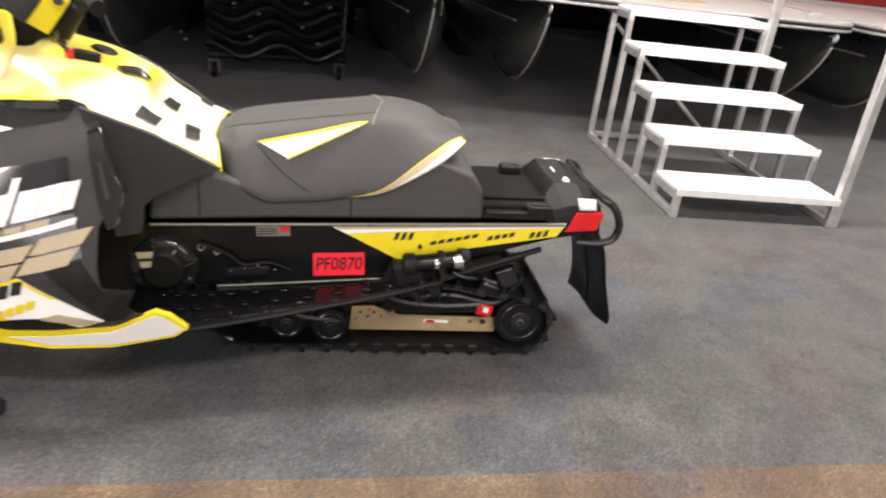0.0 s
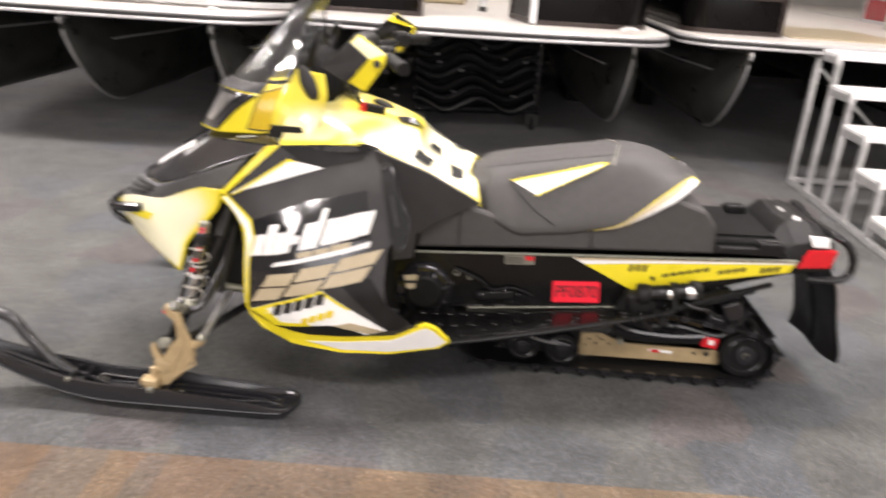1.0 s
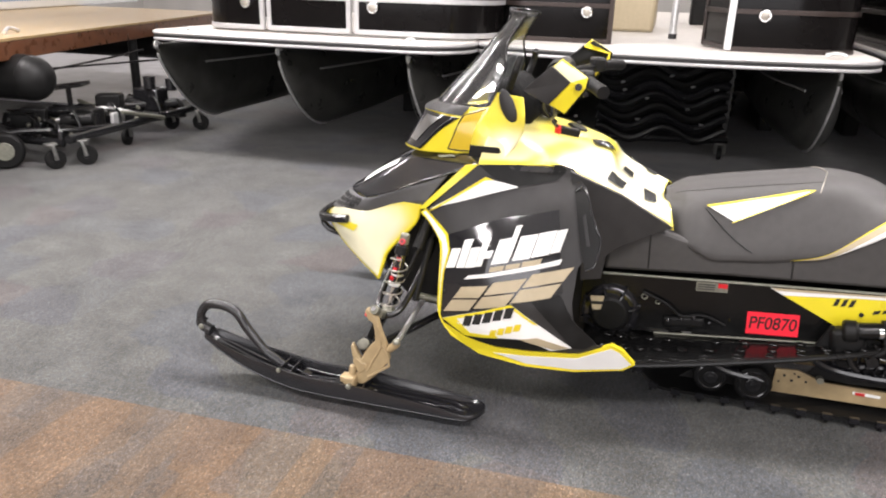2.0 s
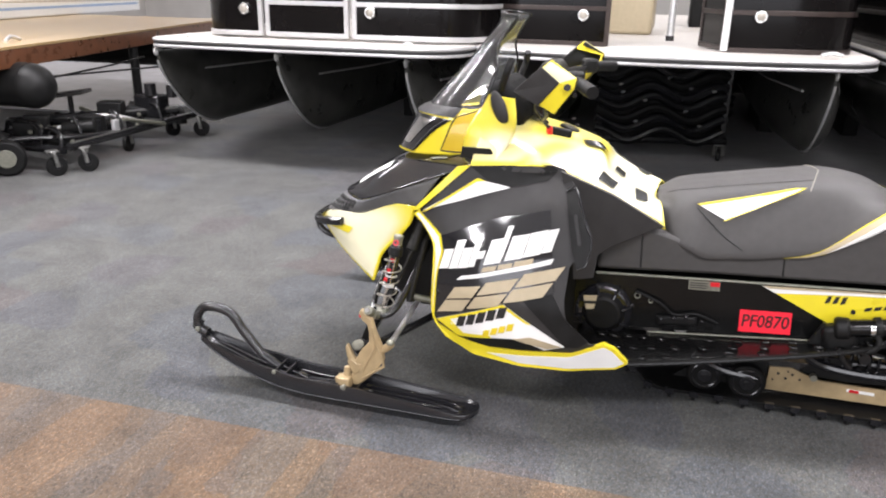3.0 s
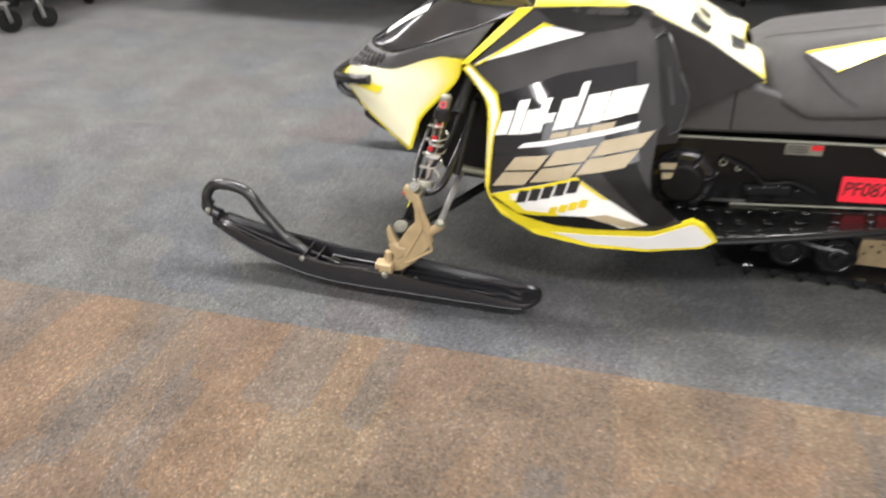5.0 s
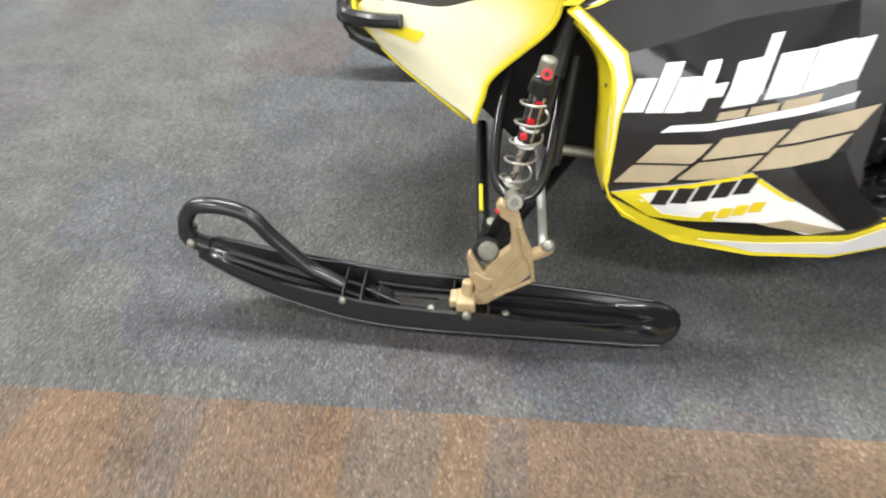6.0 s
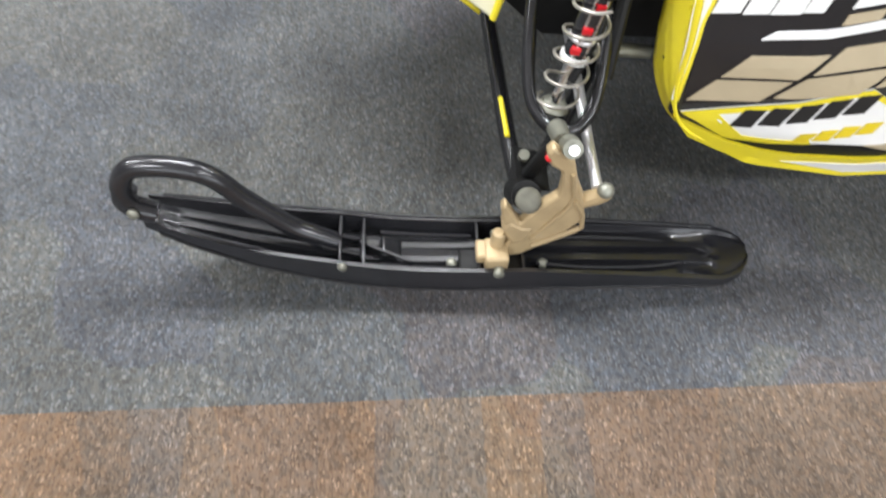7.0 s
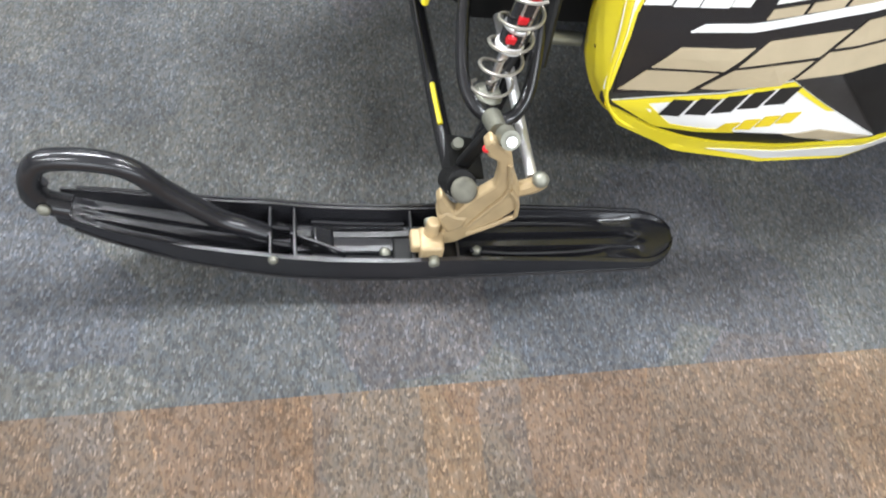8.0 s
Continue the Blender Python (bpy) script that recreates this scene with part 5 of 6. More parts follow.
def ski_row(x, sy):
    e = max(0.0, min(1.0, (0.450 - x) / 0.062))
    w = 0.0595 * math.sqrt(max(0.02, 1 - (1 - e) ** 2)) * float(np.interp(x, [-0.585, -0.52, -0.42, -0.25], [0.46, 0.66, 0.86, 1.0]))
    rim = float(np.interp(x, [-0.6, -0.5, -0.28, 0.06, 0.3, 0.42, 0.475], [0.022, 0.035, 0.058, 0.056, 0.034, 0.018, 0.012]))
    floor = float(np.interp(x, [-0.6, -0.4, 0.1, 0.42, 0.475], [0.012, 0.018, 0.02, 0.014, 0.01]))
    ridge = float(np.interp(x, [-0.56, -0.48, -0.2, 0.05, 0.34, 0.40], [0.0, 0.010, 0.008, 0.018, 0.014, 0.0]))
    b = ski_low(x) + 0.02 * max(0.0, (x - 0.36) / 0.1) ** 2
    sec = [(0.0, b - 0.006), (0.35, b - 0.004), (0.9, b), (1.0, b + 0.006), (1.0, b + rim * 0.55), (0.93, b + rim), (0.80, b + rim), (0.70, b + rim * 0.55 + floor * 0.2), (0.62, b + floor),
           (0.38, b + floor), (0.32, b + floor + ridge), (0.14, b + floor + ridge), (0.08, b + floor), (0.0, b + floor)]
    full = sec + [(-a, z) for a, z in sec[-2:0:-1]]
    return [Vector((x, sy * 0.564 + a * w, z)) for a, z in full]


for sy in (-1, 1):
    bm = bmesh.new()
    rows = [[bm.verts.new(p) for p in ski_row(x, sy)] for x in np.concatenate((np.linspace(-0.582, 0.355, 50), np.linspace(0.365, 0.449, 16)))]
    k = len(rows[0])
    for a, b in zip(rows, rows[1:]):
        for j in range(k):
            bm.faces.new((a[j], a[(j + 1) % k], b[(j + 1) % k], b[j]))
    bm.faces.new(rows[0][::-1])
    bm.faces.new(rows[-1])
    ski = part("ski", bm, SKI_PLASTIC, sled, "black plastic ski with a loop handle", auto=40)
    yc = sy * 0.564
    part("ski_loop", tube([(-0.572, yc + sy * 0.012, 0.168), (-0.594, yc + sy * 0.014, 0.184), (-0.600, yc + sy * 0.010, 0.222), (-0.578, yc, 0.254), (-0.530, yc, 0.263), (-0.480, yc, 0.255), (-0.448, yc, 0.234),
                           (-0.42, yc, 0.194), (-0.375, yc, 0.142), (-0.345, yc, 0.110), (-0.31, yc, 0.090), (-0.275, yc, 0.068)], 0.0170, 16), SKI_PLASTIC, ski, "black loop handle")
    part("loop_hook", tube([(-0.598, yc - sy * 0.004, 0.208), (-0.606, yc + sy * 0.008, 0.190), (-0.588, yc + sy * 0.014, 0.176), (-0.556, yc + sy * 0.016, 0.166)], 0.019, 14), SKI_PLASTIC, ski, "black hooked tip")
    part("ski_bolt", dome((-0.588, yc + sy * 0.034, 0.184), (0, sy, 0.3), 0.010), STEEL, ski, "zinc bolt head")
    for rx in (-0.268, -0.228, -0.03, 0.045):
        part("rib", box((rx, yc, ski_low(rx) + 0.036), (0.006, 0.10, 0.036)), SKI_PLASTIC, ski, bevel=0.002)
    part("rib", box((-0.19, yc + sy * 0.015, ski_low(-0.2) + 0.035), (0.10, 0.006, 0.03), (0, 0, sy * 22)), SKI_PLASTIC, ski, bevel=0.002)
    for px, pz in ((-0.263, 0.078), (0.0, 0.066)):
        wy = 0.060 * float(np.interp(px, [-0.585, -0.52, -0.42, -0.25], [0.50, 0.70, 0.88, 1.0]))
        part("ski_bolt", dome((px, yc + sy * (wy - 0.001), pz + 0.004), (0, sy, 0.25), 0.0085), STEEL, ski, "zinc bolt head")
    for px in (-0.075, 0.082):
        part("ski_bolt", dome((px, yc + sy * 0.022, ski_low(px) + 0.030), (0, sy * 0.5, 1), 0.010, 0.8), STEEL, ski, "zinc nut")
    part("keel_plate", prism([(-0.175, ski_low(-0.175) + 0.026), (-0.05, 0.044), (-0.05, 0.040), (-0.175, ski_low(-0.175) + 0.020)], yc - 0.022, yc + 0.022), BLACK_GLOSS, ski, "glossy keel plate", bevel=0.002)
    part("plate_bracket", prism([(-0.205, ski_low(-0.2) + 0.02), (-0.195, ski_low(-0.2) + 0.045), (-0.165, 0.05), (-0.16, 0.036)], yc - 0.02, yc + 0.02), SKI_PLASTIC, ski, bevel=0.003)
    for e in (-1, 1):
        part("ski_edge", tube([ski_row(x, sy)[5 if e > 0 else 23] + Vector((0, 0, 0.0005)) for x in np.linspace(-0.56, 0.40, 24)], 0.0032, 6, 2), SKI_PLASTIC, ski)
    for lx in (-0.010, 0.010):
        part("loop_tail", tube([(-0.33, yc + lx, 0.098), (-0.29, yc + lx * 1.4, 0.072), (-0.235, yc + lx * 1.6, 0.054)], 0.006, 8), SKI_PLASTIC, ski)
    for ry in (-0.030, 0.030):
        part("ski_ridge", tube([(0.07, yc + ry * 0.8, 0.046), (0.16, yc + ry, 0.040), (0.28, yc + ry * 0.9, 0.036), (0.36, yc + ry * 0.35, 0.033), (0.385, yc, 0.031)], 0.0045, 8), SKI_PLASTIC, ski)
        part("ski_ridge", tube([(-0.20, yc + ry * 1.1, 0.052), (-0.12, yc + ry * 1.1, 0.047), (-0.04, yc + ry * 1.1, 0.046)], 0.0045, 8), SKI_PLASTIC, ski)
    part("keel", prism([(-0.30, ski_low(-0.30)), (-0.22, ski_low(-0.22) - 0.016), (-0.10, -0.008), (0.26, -0.008), (0.34, 0.006), (0.34, 0.016), (-0.12, 0.016)], yc - 0.014, yc + 0.014), SKI_PLASTIC, ski, bevel=0.003)
    part("wear_bar", tube([(-0.20, yc, ski_low(-0.20) - 0.014), (-0.1, yc, -0.0125), (0.2, yc, -0.0125), (0.27, yc, -0.008)], 0.005, 8), STEEL, ski)
    # the ski toes in a little ahead of its saddle
    for ob in [ski] + list(ski.children):
        for v in ob.data.vertices:
            k = max(0.0, (-0.06 - v.co.x) / 0.53)
            v.co.y -= sy * 0.034 * k
            v.co.x += 0.012 * k
            v.co.z -= 0.016 * k
            if sy > 0:
                v.co.x += 0.13 * min(1.0, k)
    ski.location = (0.006, -sy * 0.014, 0.018)
    # spindle
    sp = part("spindle", prism([(0.044, 0.332), (0.052, 0.346), (0.066, 0.332), (0.088, 0.314), (0.101, 0.268), (0.118, 0.227), (0.129, 0.175), (0.118, 0.156), (0.083, 0.109), (0.039, 0.069), (0.018, 0.064), (0.007, 0.090), (0.017, 0.120), (-0.002, 0.168), (-0.007, 0.199), (-0.001, 0.212), (0.011, 0.190), (0.028, 0.158), (0.048, 0.198), (0.078, 0.232), (0.077, 0.268), (0.071, 0.295), (0.054, 0.307)], sy * 0.540, sy * 0.560), TAN, sled, "tan painted steering spindle", bevel=0.004)
    sp.location = (0.008, sy * 0.008, 0.014)
    part("spindle_rib", tube([(0.055, sy * 0.561, 0.100), (0.090, sy * 0.562, 0.125), (0.125, sy * 0.561, 0.150)], 0.0045, 8), TAN, sp)
    part("spindle_rib", tube([(0.128, sy * 0.560, 0.150), (0.122, sy * 0.561, 0.19), (0.104, sy * 0.561, 0.225)], 0.004, 8), TAN, sp)
    part("spindle_rib", tube([(0.052, sy * 0.560, 0.120), (0.076, sy * 0.561, 0.170), (0.100, sy * 0.561, 0.222), (0.090, sy * 0.561, 0.29)], 0.004, 8), TAN, sp)
    part("joint_cup", prism([(-0.002, 0.150), (0.012, 0.168), (0.034, 0.150), (0.052, 0.150), (0.046, 0.118), (0.020, 0.100)], sy * 0.530, sy * 0.562), TAN, sp, bevel=0.006)
    part("saddle", box((-0.004, sy * 0.566, 0.080), (0.040, 0.046, 0.038)), TAN, sp, "tan ski saddle", bevel=0.005)
    part("saddle_ear", box((-0.028, sy * 0.562, 0.084), (0.020, 0.036, 0.022)), TAN, sp, bevel=0.004)
    part("saddle_pad", box((-0.01, sy * 0.566, 0.054), (0.11, 0.05, 0.016)), BLACK, sp, bevel=0.004)
    part("saddle_post", rod((-0.004, sy * 0.556, 0.09), (-0.002, sy * 0.552, 0.128), 0.013, 0.011), TAN, sp, bevel=0.003)
    part("saddle_pin", rod((0.0, sy * 0.515, 0.072), (0.0, sy * 0.602, 0.072), 0.009), STEEL, sp)
    part("steer_ear", tube([(0.120, sy * 0.545, 0.205), (0.142, sy * 0.55, 0.222), (0.152, sy * 0.552, 0.236)], 0.013, 10), TAN, sp)
    part("tie_rod_bolt", dome((0.150, sy * 0.552, 0.238), (0, sy * 0.6, 1), 0.0135, 0.9), STEEL, sp, "zinc tie rod bolt")
    part("ball_joint_bolt", dome((0.035, sy * 0.550, 0.212), (0, sy * 0.7, 1), 0.021, 0.30), SPINDLE_ZINC, sp, "dull zinc bolt head")
    part("ball_joint", rod((0.030, sy * 0.50, 0.17), (0.034, sy * 0.535, 0.205), 0.026, 0.024, 18), BLACK, sp)
    part("king_bolt", rod((0.078, sy * 0.538, 0.330), (0.078, sy * 0.562, 0.348), 0.0155, 0.0145, 18), STEEL, sp, "zinc upper ball joint")
    part("king_nut", rod((0.078, sy * 0.562, 0.348), (0.078, sy * 0.568, 0.352), 0.009, 0.008, 8), CHROME, sp)
    part("red_cap", dome((0.050, sy * 0.555, 0.322), (0, sy, 0.5), 0.007), RED, sp, "red plastic cap")
    part("link_plate", box((0.058, sy * 0.50, 0.26), (0.022, 0.014, 0.11), (0, 22, 0)), BLACK, sp, bevel=0.004)
    # arms, tie rod, shock
    part("upper_arm", tube([(x + 0.012, sy * y, z) for x, y, z in ((0.055, 0.20, 0.47), (0.035, 0.34, 0.375), (0.034, 0.42, 0.318), (0.055, 0.465, 0.300), (0.085, 0.488, 0.306), (0.112, 0.475, 0.312),
                                                                   (0.132, 0.44, 0.335), (0.150, 0.35, 0.40), (0.17, 0.20, 0.50))], 0.0105, 12), TUBE, sled, "black tubular upper arm")
    part("arm_link", rod((0.083, sy * 0.482, 0.306), (0.083, sy * 0.525, 0.325), 0.016, 0.014), STEEL, sled)
    arm = part("lower_arm", tube([(0.038, sy * 0.53, 0.192), (0.026, sy * 0.40, 0.200), (0.014, sy * 0.20, 0.215), (0.008, sy * 0.10, 0.222)], 0.0145, 12), TUBE, sled, "black lower arm")
    part("arm_sticker", tube([(0.0235, sy * 0.418, 0.2135), (0.018, sy * 0.335, 0.218)], 0.0045, 8), YELLOW, arm, "yellow arm sticker")
    part("gusset", prism([(0.02, 0.20), (0.085, 0.20), (0.03, 0.215)], sy * 0.44, sy * 0.52), BLACK, arm)
    part("gusset_bolt", rod((0.045, sy * 0.46, 0.21), (0.045, sy * 0.468, 0.228), 0.009), STEEL, arm)
    part("lower_arm", tube([(0.040, sy * 0.53, 0.188), (0.13, sy * 0.36, 0.198), (0.22, sy * 0.20, 0.215)], 0.0135, 12), TUBE, sled, "black lower arm")
    part("tie_rod", tube([(0.150, sy * 0.545, 0.238), (0.147, sy * 0.43, 0.245), (0.142, sy * 0.22, 0.262)], 0.0092, 12), ALLOY, sled, "bright tie rod")
    part("arm_stub", rod((0.16, sy * 0.318, 0.315), (0.255, sy * 0.322, 0.310), 0.012, n=12), STEEL, sled, "bright stub")
    a, b = Vector((0.084, sy * 0.432, 0.300)), Vector((0.131, sy * 0.402, 0.560))
    ax = (b - a)
    sh = part("shock_body", rod(a + ax * 0.36, a + ax * 0.90, 0.0185, n=20), BLACK_GLOSS, sled, "black gas shock with red marks", bevel=0.004)
    part("shock_rod", rod(a + ax * 0.02, a + ax * 0.38, 0.0105), CHROME, sh, "bright shock rod")
    part("shock_eye", rod(a + Vector((-0.016, 0, 0)), a + Vector((0.016, 0, 0)), 0.015), STEEL, sh)
    part("shock_cap", rod(a + ax * 0.86, a + ax * 1.03, 0.016, n=16), STEEL, sh, "bright shock cap", bevel=0.006)
    part("cap_ring", rod(a + ax * 0.94 + Vector((0, sy * 0.016, 0)), a + ax * 0.94 + Vector((0, sy * 0.022, 0.002)), 0.010), RED, sh, "red cap ring")
    part("cap_eye", rod(a + ax * 0.94 + Vector((0, sy * 0.021, 0.002)), a + ax * 0.94 + Vector((0, sy * 0.0235, 0.003)), 0.0045), INK, sh)
    part("spring_seat", rod(a + ax * 0.34, a + ax * 0.385, 0.0215, n=20), WHITE, sh, "white spring seat", bevel=0.003)
    part("spring_foot", rod(a + ax * 0.0, a + ax * 0.03, 0.026, 0.020, n=20), STEEL, sh, bevel=0.003)
    part("top_sleeve", rod(a + ax * 0.76, a + ax * 0.875, 0.0245, 0.022, n=20), BLACK, sh, "black top sleeve", bevel=0.004)
    for gx in (-0.0085, 0.0085):
        part("guide_rod", rod(a + ax * 0.40 + Vector((gx, sy * 0.0165, 0)), a + ax * 0.77 + Vector((gx, sy * 0.0165, 0)), 0.0022, n=8), CHROME, sh, "thin bright guide rod")
    part("body_ring", rod(a + ax * 0.475, a + ax * 0.50, 0.0205, n=20), ALLOY, sh, "bright body ring", bevel=0.002)
    for k in (0.43, 0.555, 0.69):
        part("red_mark", box(a + ax * k + Vector((-0.004 + 0.04 * (k - 0.53), sy * 0.0165, 0.006)), (0.013, 0.008, 0.011), (sy * -10, 8, 0)), RED, sh, "red sticker")
    q = ax.to_track_quat("Z", "Y").to_matrix()
    part("coil_spring", tube([a + ax * (0.02 + 0.70 * i / 60) + q @ Vector((0.030 * math.cos(i * 0.47), 0.030 * math.sin(i * 0.47), 0)) for i in range(61)], 0.0026, 8, 2), SPRING, sled, "grey coil spring")
    part("brake_hose", tube([(0.20, sy * 0.24, 0.56), (0.16, sy * 0.33, 0.50), (0.135, sy * 0.40, 0.42), (0.10, sy * 0.44, 0.36)], 0.006, 8), RUBBER, sled)
    part("sway_link", rod((0.165, sy * 0.40, 0.33), (0.19, sy * 0.30, 0.52), 0.011, n=10), BLACK, sled)
    part("rear_bellows", tube([(0.175, sy * 0.27, 0.60), (0.165, sy * 0.29, 0.55), (0.15, sy * 0.33, 0.49)], 0.02, 12), BLACK, sled)


# the rear half is a little shorter than drawn
def drawn_in(x):
    return x - 0.0185 * max(0.0, x - 0.9)


done = set()
for ob in sled.children_recursive:
    if ob.location.x > 0.9:
        ob.location.x = drawn_in(ob.location.x)
    elif ob.data.name not in done:
        done.add(ob.data.name)
        for v in ob.data.vertices:
            v.co.x = drawn_in(v.co.x)


# ---- pontoon boats on dollies behind the snowmobile ----
def pontoon_mesh(x, y0, y1, top=0.860, r=0.31, nose=0.75):
    bm = bmesh.new()
    rings = []
    ys = [nose * t ** 1.6 for t in np.linspace(0.02, 1, 22)] + list(np.linspace(nose + 0.1, nose + 0.7, 7)) + list(np.linspace(nose + 1.2, y1 - y0, 6))
    for s in ys:
        f = min(1.0, s / nose)
        low = top - 2 * r * (0.10 + 0.90 * math.sin(f * math.pi / 2) ** 0.75)
        w = r * min(1.0, 0.03 + 0.97 * (s / 1.35) ** 0.85)
        c, h = (top + low) / 2, (top - low) / 2
        rings.append([bm.verts.new((x + w * math.cos(a), y0 + s, c + h * math.sin(a))) for a in np.linspace(0, 2 * math.pi, 33)[:-1]])
    for a, b in zip(rings, rings[1:]):
        for j in range(32):
            bm.faces.new((a[j], a[(j + 1) % 32], b[(j + 1) % 32], b[j]))
    bm.faces.new(rings[0][::-1])
    bm.faces.new(rings[-1])
    return bm


def nose_line(x, y0, top=0.860, r=0.31, nose=0.75):
    return [(x, y0 + nose * t ** 1.6 - 0.006, top - 2 * r * (0.10 + 0.90 * math.sin(t ** 1.6 * math.pi / 2) ** 0.75) - 0.004) for t in np.linspace(0.02, 1, 12)]


def hull_side(x, y0, s, z, side, top=0.860, r=0.31, nose=0.75):
    """A place on a pontoon's flank, s metres behind its nose, at the height z."""
    low = top - 2 * r * (0.10 + 0.90 * math.sin(min(1.0, s / nose) * math.pi / 2) ** 0.75)
    w = r * min(1.0, 0.03 + 0.97 * (s / 1.35) ** 0.85)
    c, h = (top + low) / 2, (top - low) / 2
    return (x + side * (w * math.sqrt(max(0.0, 1 - ((z - c) / h) ** 2)) + 0.002), y0 + s, z)


def outline_deck(x0, x1, front, back, bow, rl, rr):
    """Deck outline in plan: a slightly bowed front edge with rounded corners."""
    pts = []
    xm = (x0 + x1) / 2

    def yf(x):
        return front + bow * ((x - xm) / ((x1 - x0) / 2)) ** 2
    for a in np.linspace(180, 270, 7):
        pts.append((x0 + rl + rl * math.cos(radians(a)), yf(x0 + rl) + rl + rl * math.sin(radians(a))))
    for x in np.linspace(x0 + rl, x1 - rr, 14)[1:-1]:
        pts.append((x, yf(x)))
    for a in np.linspace(270, 360, 7):
        pts.append((x1 - rr + rr * math.cos(radians(a)), yf(x1 - rr) + rr + rr * math.sin(radians(a))))
    pts += [(x1, back), (x0, back)]
    return pts


def slab(pts, z0, z1, grow=0.0):
    bm = bmesh.new()
    c = Vector((sum(p[0] for p in pts) / len(pts), sum(p[1] for p in pts) / len(pts)))
    q = []
    for p in pts:
        d = (Vector(p) - c)
        q.append(Vector(p) + d.normalized() * grow)
    a = [bm.verts.new((p[0], p[1], z0)) for p in q]
    b = [bm.verts.new((p[0], p[1], z1)) for p in q]
    bm.faces.new(a[::-1])
    bm.faces.new(b)
    k = len(a)
    for i in range(k):
        bm.faces.new((a[i], a[(i + 1) % k], b[(i + 1) % k], b[i]))
    return bm


def wall_strip(line, z0, z1, thick):
    """An upright panel along a line in plan."""
    bm = bmesh.new()
    n = len(line)
    cols = []
    for i, p in enumerate(line):
        t = (Vector(line[min(i + 1, n - 1)]) - Vector(line[max(i - 1, 0)])).normalized()
        o = Vector((-t.y, t.x)) * thick / 2
        cols.append([bm.verts.new((*(Vector(p) + s * o), z)) for s, z in ((-1, z0), (1, z0), (1, z1), (-1, z1))])
    for a, b in zip(cols, cols[1:]):
        for j in range(4):
            bm.faces.new((a[j], b[j], b[(j + 1) % 4], a[(j + 1) % 4]))
    bm.faces.new(cols[0])
    bm.faces.new(cols[-1][::-1])
    return bm


def boat(label, x0, x1, front, bow, rl, rr, pontoons, tip):
    b = thing("pontoon_boat", label, "pontoon boat", group="pontoon boats in a row")
    o = outline_deck(x0, x1, front, 8.0, bow, rl, rr)
    deck = part("deck", slab(o, 0.93, 0.962, -0.012), DECK, b, "pale vinyl deck", smooth=False)
    part("rub_rail", slab(o, 0.935, 0.958, 0.004), RAIL_WHITE, deck, "pale metal rub rail", bevel=0.008)
    part("rail_stripe", slab(o, 0.917, 0.934, -0.002), INK, deck, "black rail stripe")
    part("rail_foot", slab(o, 0.895, 0.916, 0.002), RAIL_WHITE, deck, "pale lower rail", bevel=0.006)
    for px in pontoons:
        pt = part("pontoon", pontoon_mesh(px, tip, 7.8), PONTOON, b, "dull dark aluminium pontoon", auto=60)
        part("nose_seam", tube(nose_line(px, tip), 0.009, 8, 2), ALLOY, pt, "bright welded nose seam")
        tab = part("tow_tab", box((px, tip + 0.055, 0.838), (0.016, 0.13, 0.046), (-14, 0, 0)), ALLOY, pt, "bright tow tab", bevel=0.006)
        part("tow_ring", tube([(px, tip - 0.012 + 0.022 * math.cos(a), 0.852 + 0.024 * math.sin(a)) for a in np.linspace(0, 5.5, 8)], 0.008, 8, 3, True), ALLOY, tab)
        for s in (-1, 1):
            part("strake", tube([hull_side(px, tip, y, 0.70, s) for y in (0.42, 0.6, 0.85, 1.1, 1.5, 2.2, 3.6)], 0.008, 8, 3), RAIL_WHITE, pt, "bright hull strake")
        part("deck_bracket", box((px, tip + 1.2, 0.87), (0.30, 1.6, 0.06)), BRONZE, pt)
    for px in pontoons:
        part("bunk_stand", box((px, tip + 3.4, 0.125), (0.14, 1.1, 0.25)), BLACK, b, "black bunk stand", bevel=0.01)
    for cy in (front + 0.7, front + 1.6, front + 2.6):
        part("cross_beam", box(((x0 + x1) / 2, cy, 0.878), (x1 - x0 - 0.2, 0.08, 0.034)), BRONZE, b)
    return b


def panel(b, line, z0, z1, mat, frame, mid=True):
    """A fence panel along a line, in a metal frame."""
    f = part("fence_panel", wall_strip(line, z0, z1, 0.012), mat, b)
    L3 = [(x, y) for x, y in line]
    part("bottom_rail", wall_strip(L3, z0 - 0.015, z0 + 0.018, 0.03), frame, f, bevel=0.003)
    part("top_rail", wall_strip(L3, z1 - 0.018, z1 + 0.015, 0.03), frame, f, bevel=0.003)
    if mid:
        part("mid_rail", wall_strip(L3, 1.195, 1.225, 0.03), frame, f, bevel=0.003)
    for x, y in (line[0], line[-1]):
        part("fence_post", box((x, y, (z0 + z1) / 2), (0.032, 0.032, z1 - z0 + 0.02)), frame, f, bevel=0.003)
    return f


def round_mark(f, x, y, z, r=0.045):
    d = part("round_lamp", rod((x, y - 0.004, z), (x, y - 0.03, z), r, r * 0.85, 24), CHROME, f, "bright round docking lamp", bevel=0.004)
    part("lamp_glass", rod((x, y - 0.03, z), (x, y - 0.036, z), r * 0.62, r * 0.4, 20), SPRING, d)
    for a in range(4):
        part("lamp_screw", rod((x + r * 0.8 * math.cos(a * 1.57 + 0.6), y - 0.026, z + r * 0.8 * math.sin(a * 1.57 + 0.6)), (x + r * 0.8 * math.cos(a * 1.57 + 0.6), y - 0.034, z + r * 0.8 * math.sin(a * 1.57 + 0.6)), 0.005, n=8), INK, d)


def arc(cx, cy, r, a0, a1, n=8):
    return [(cx + r * math.cos(radians(a)), cy + r * math.sin(radians(a))) for a in np.linspace(a0, a1, n)]


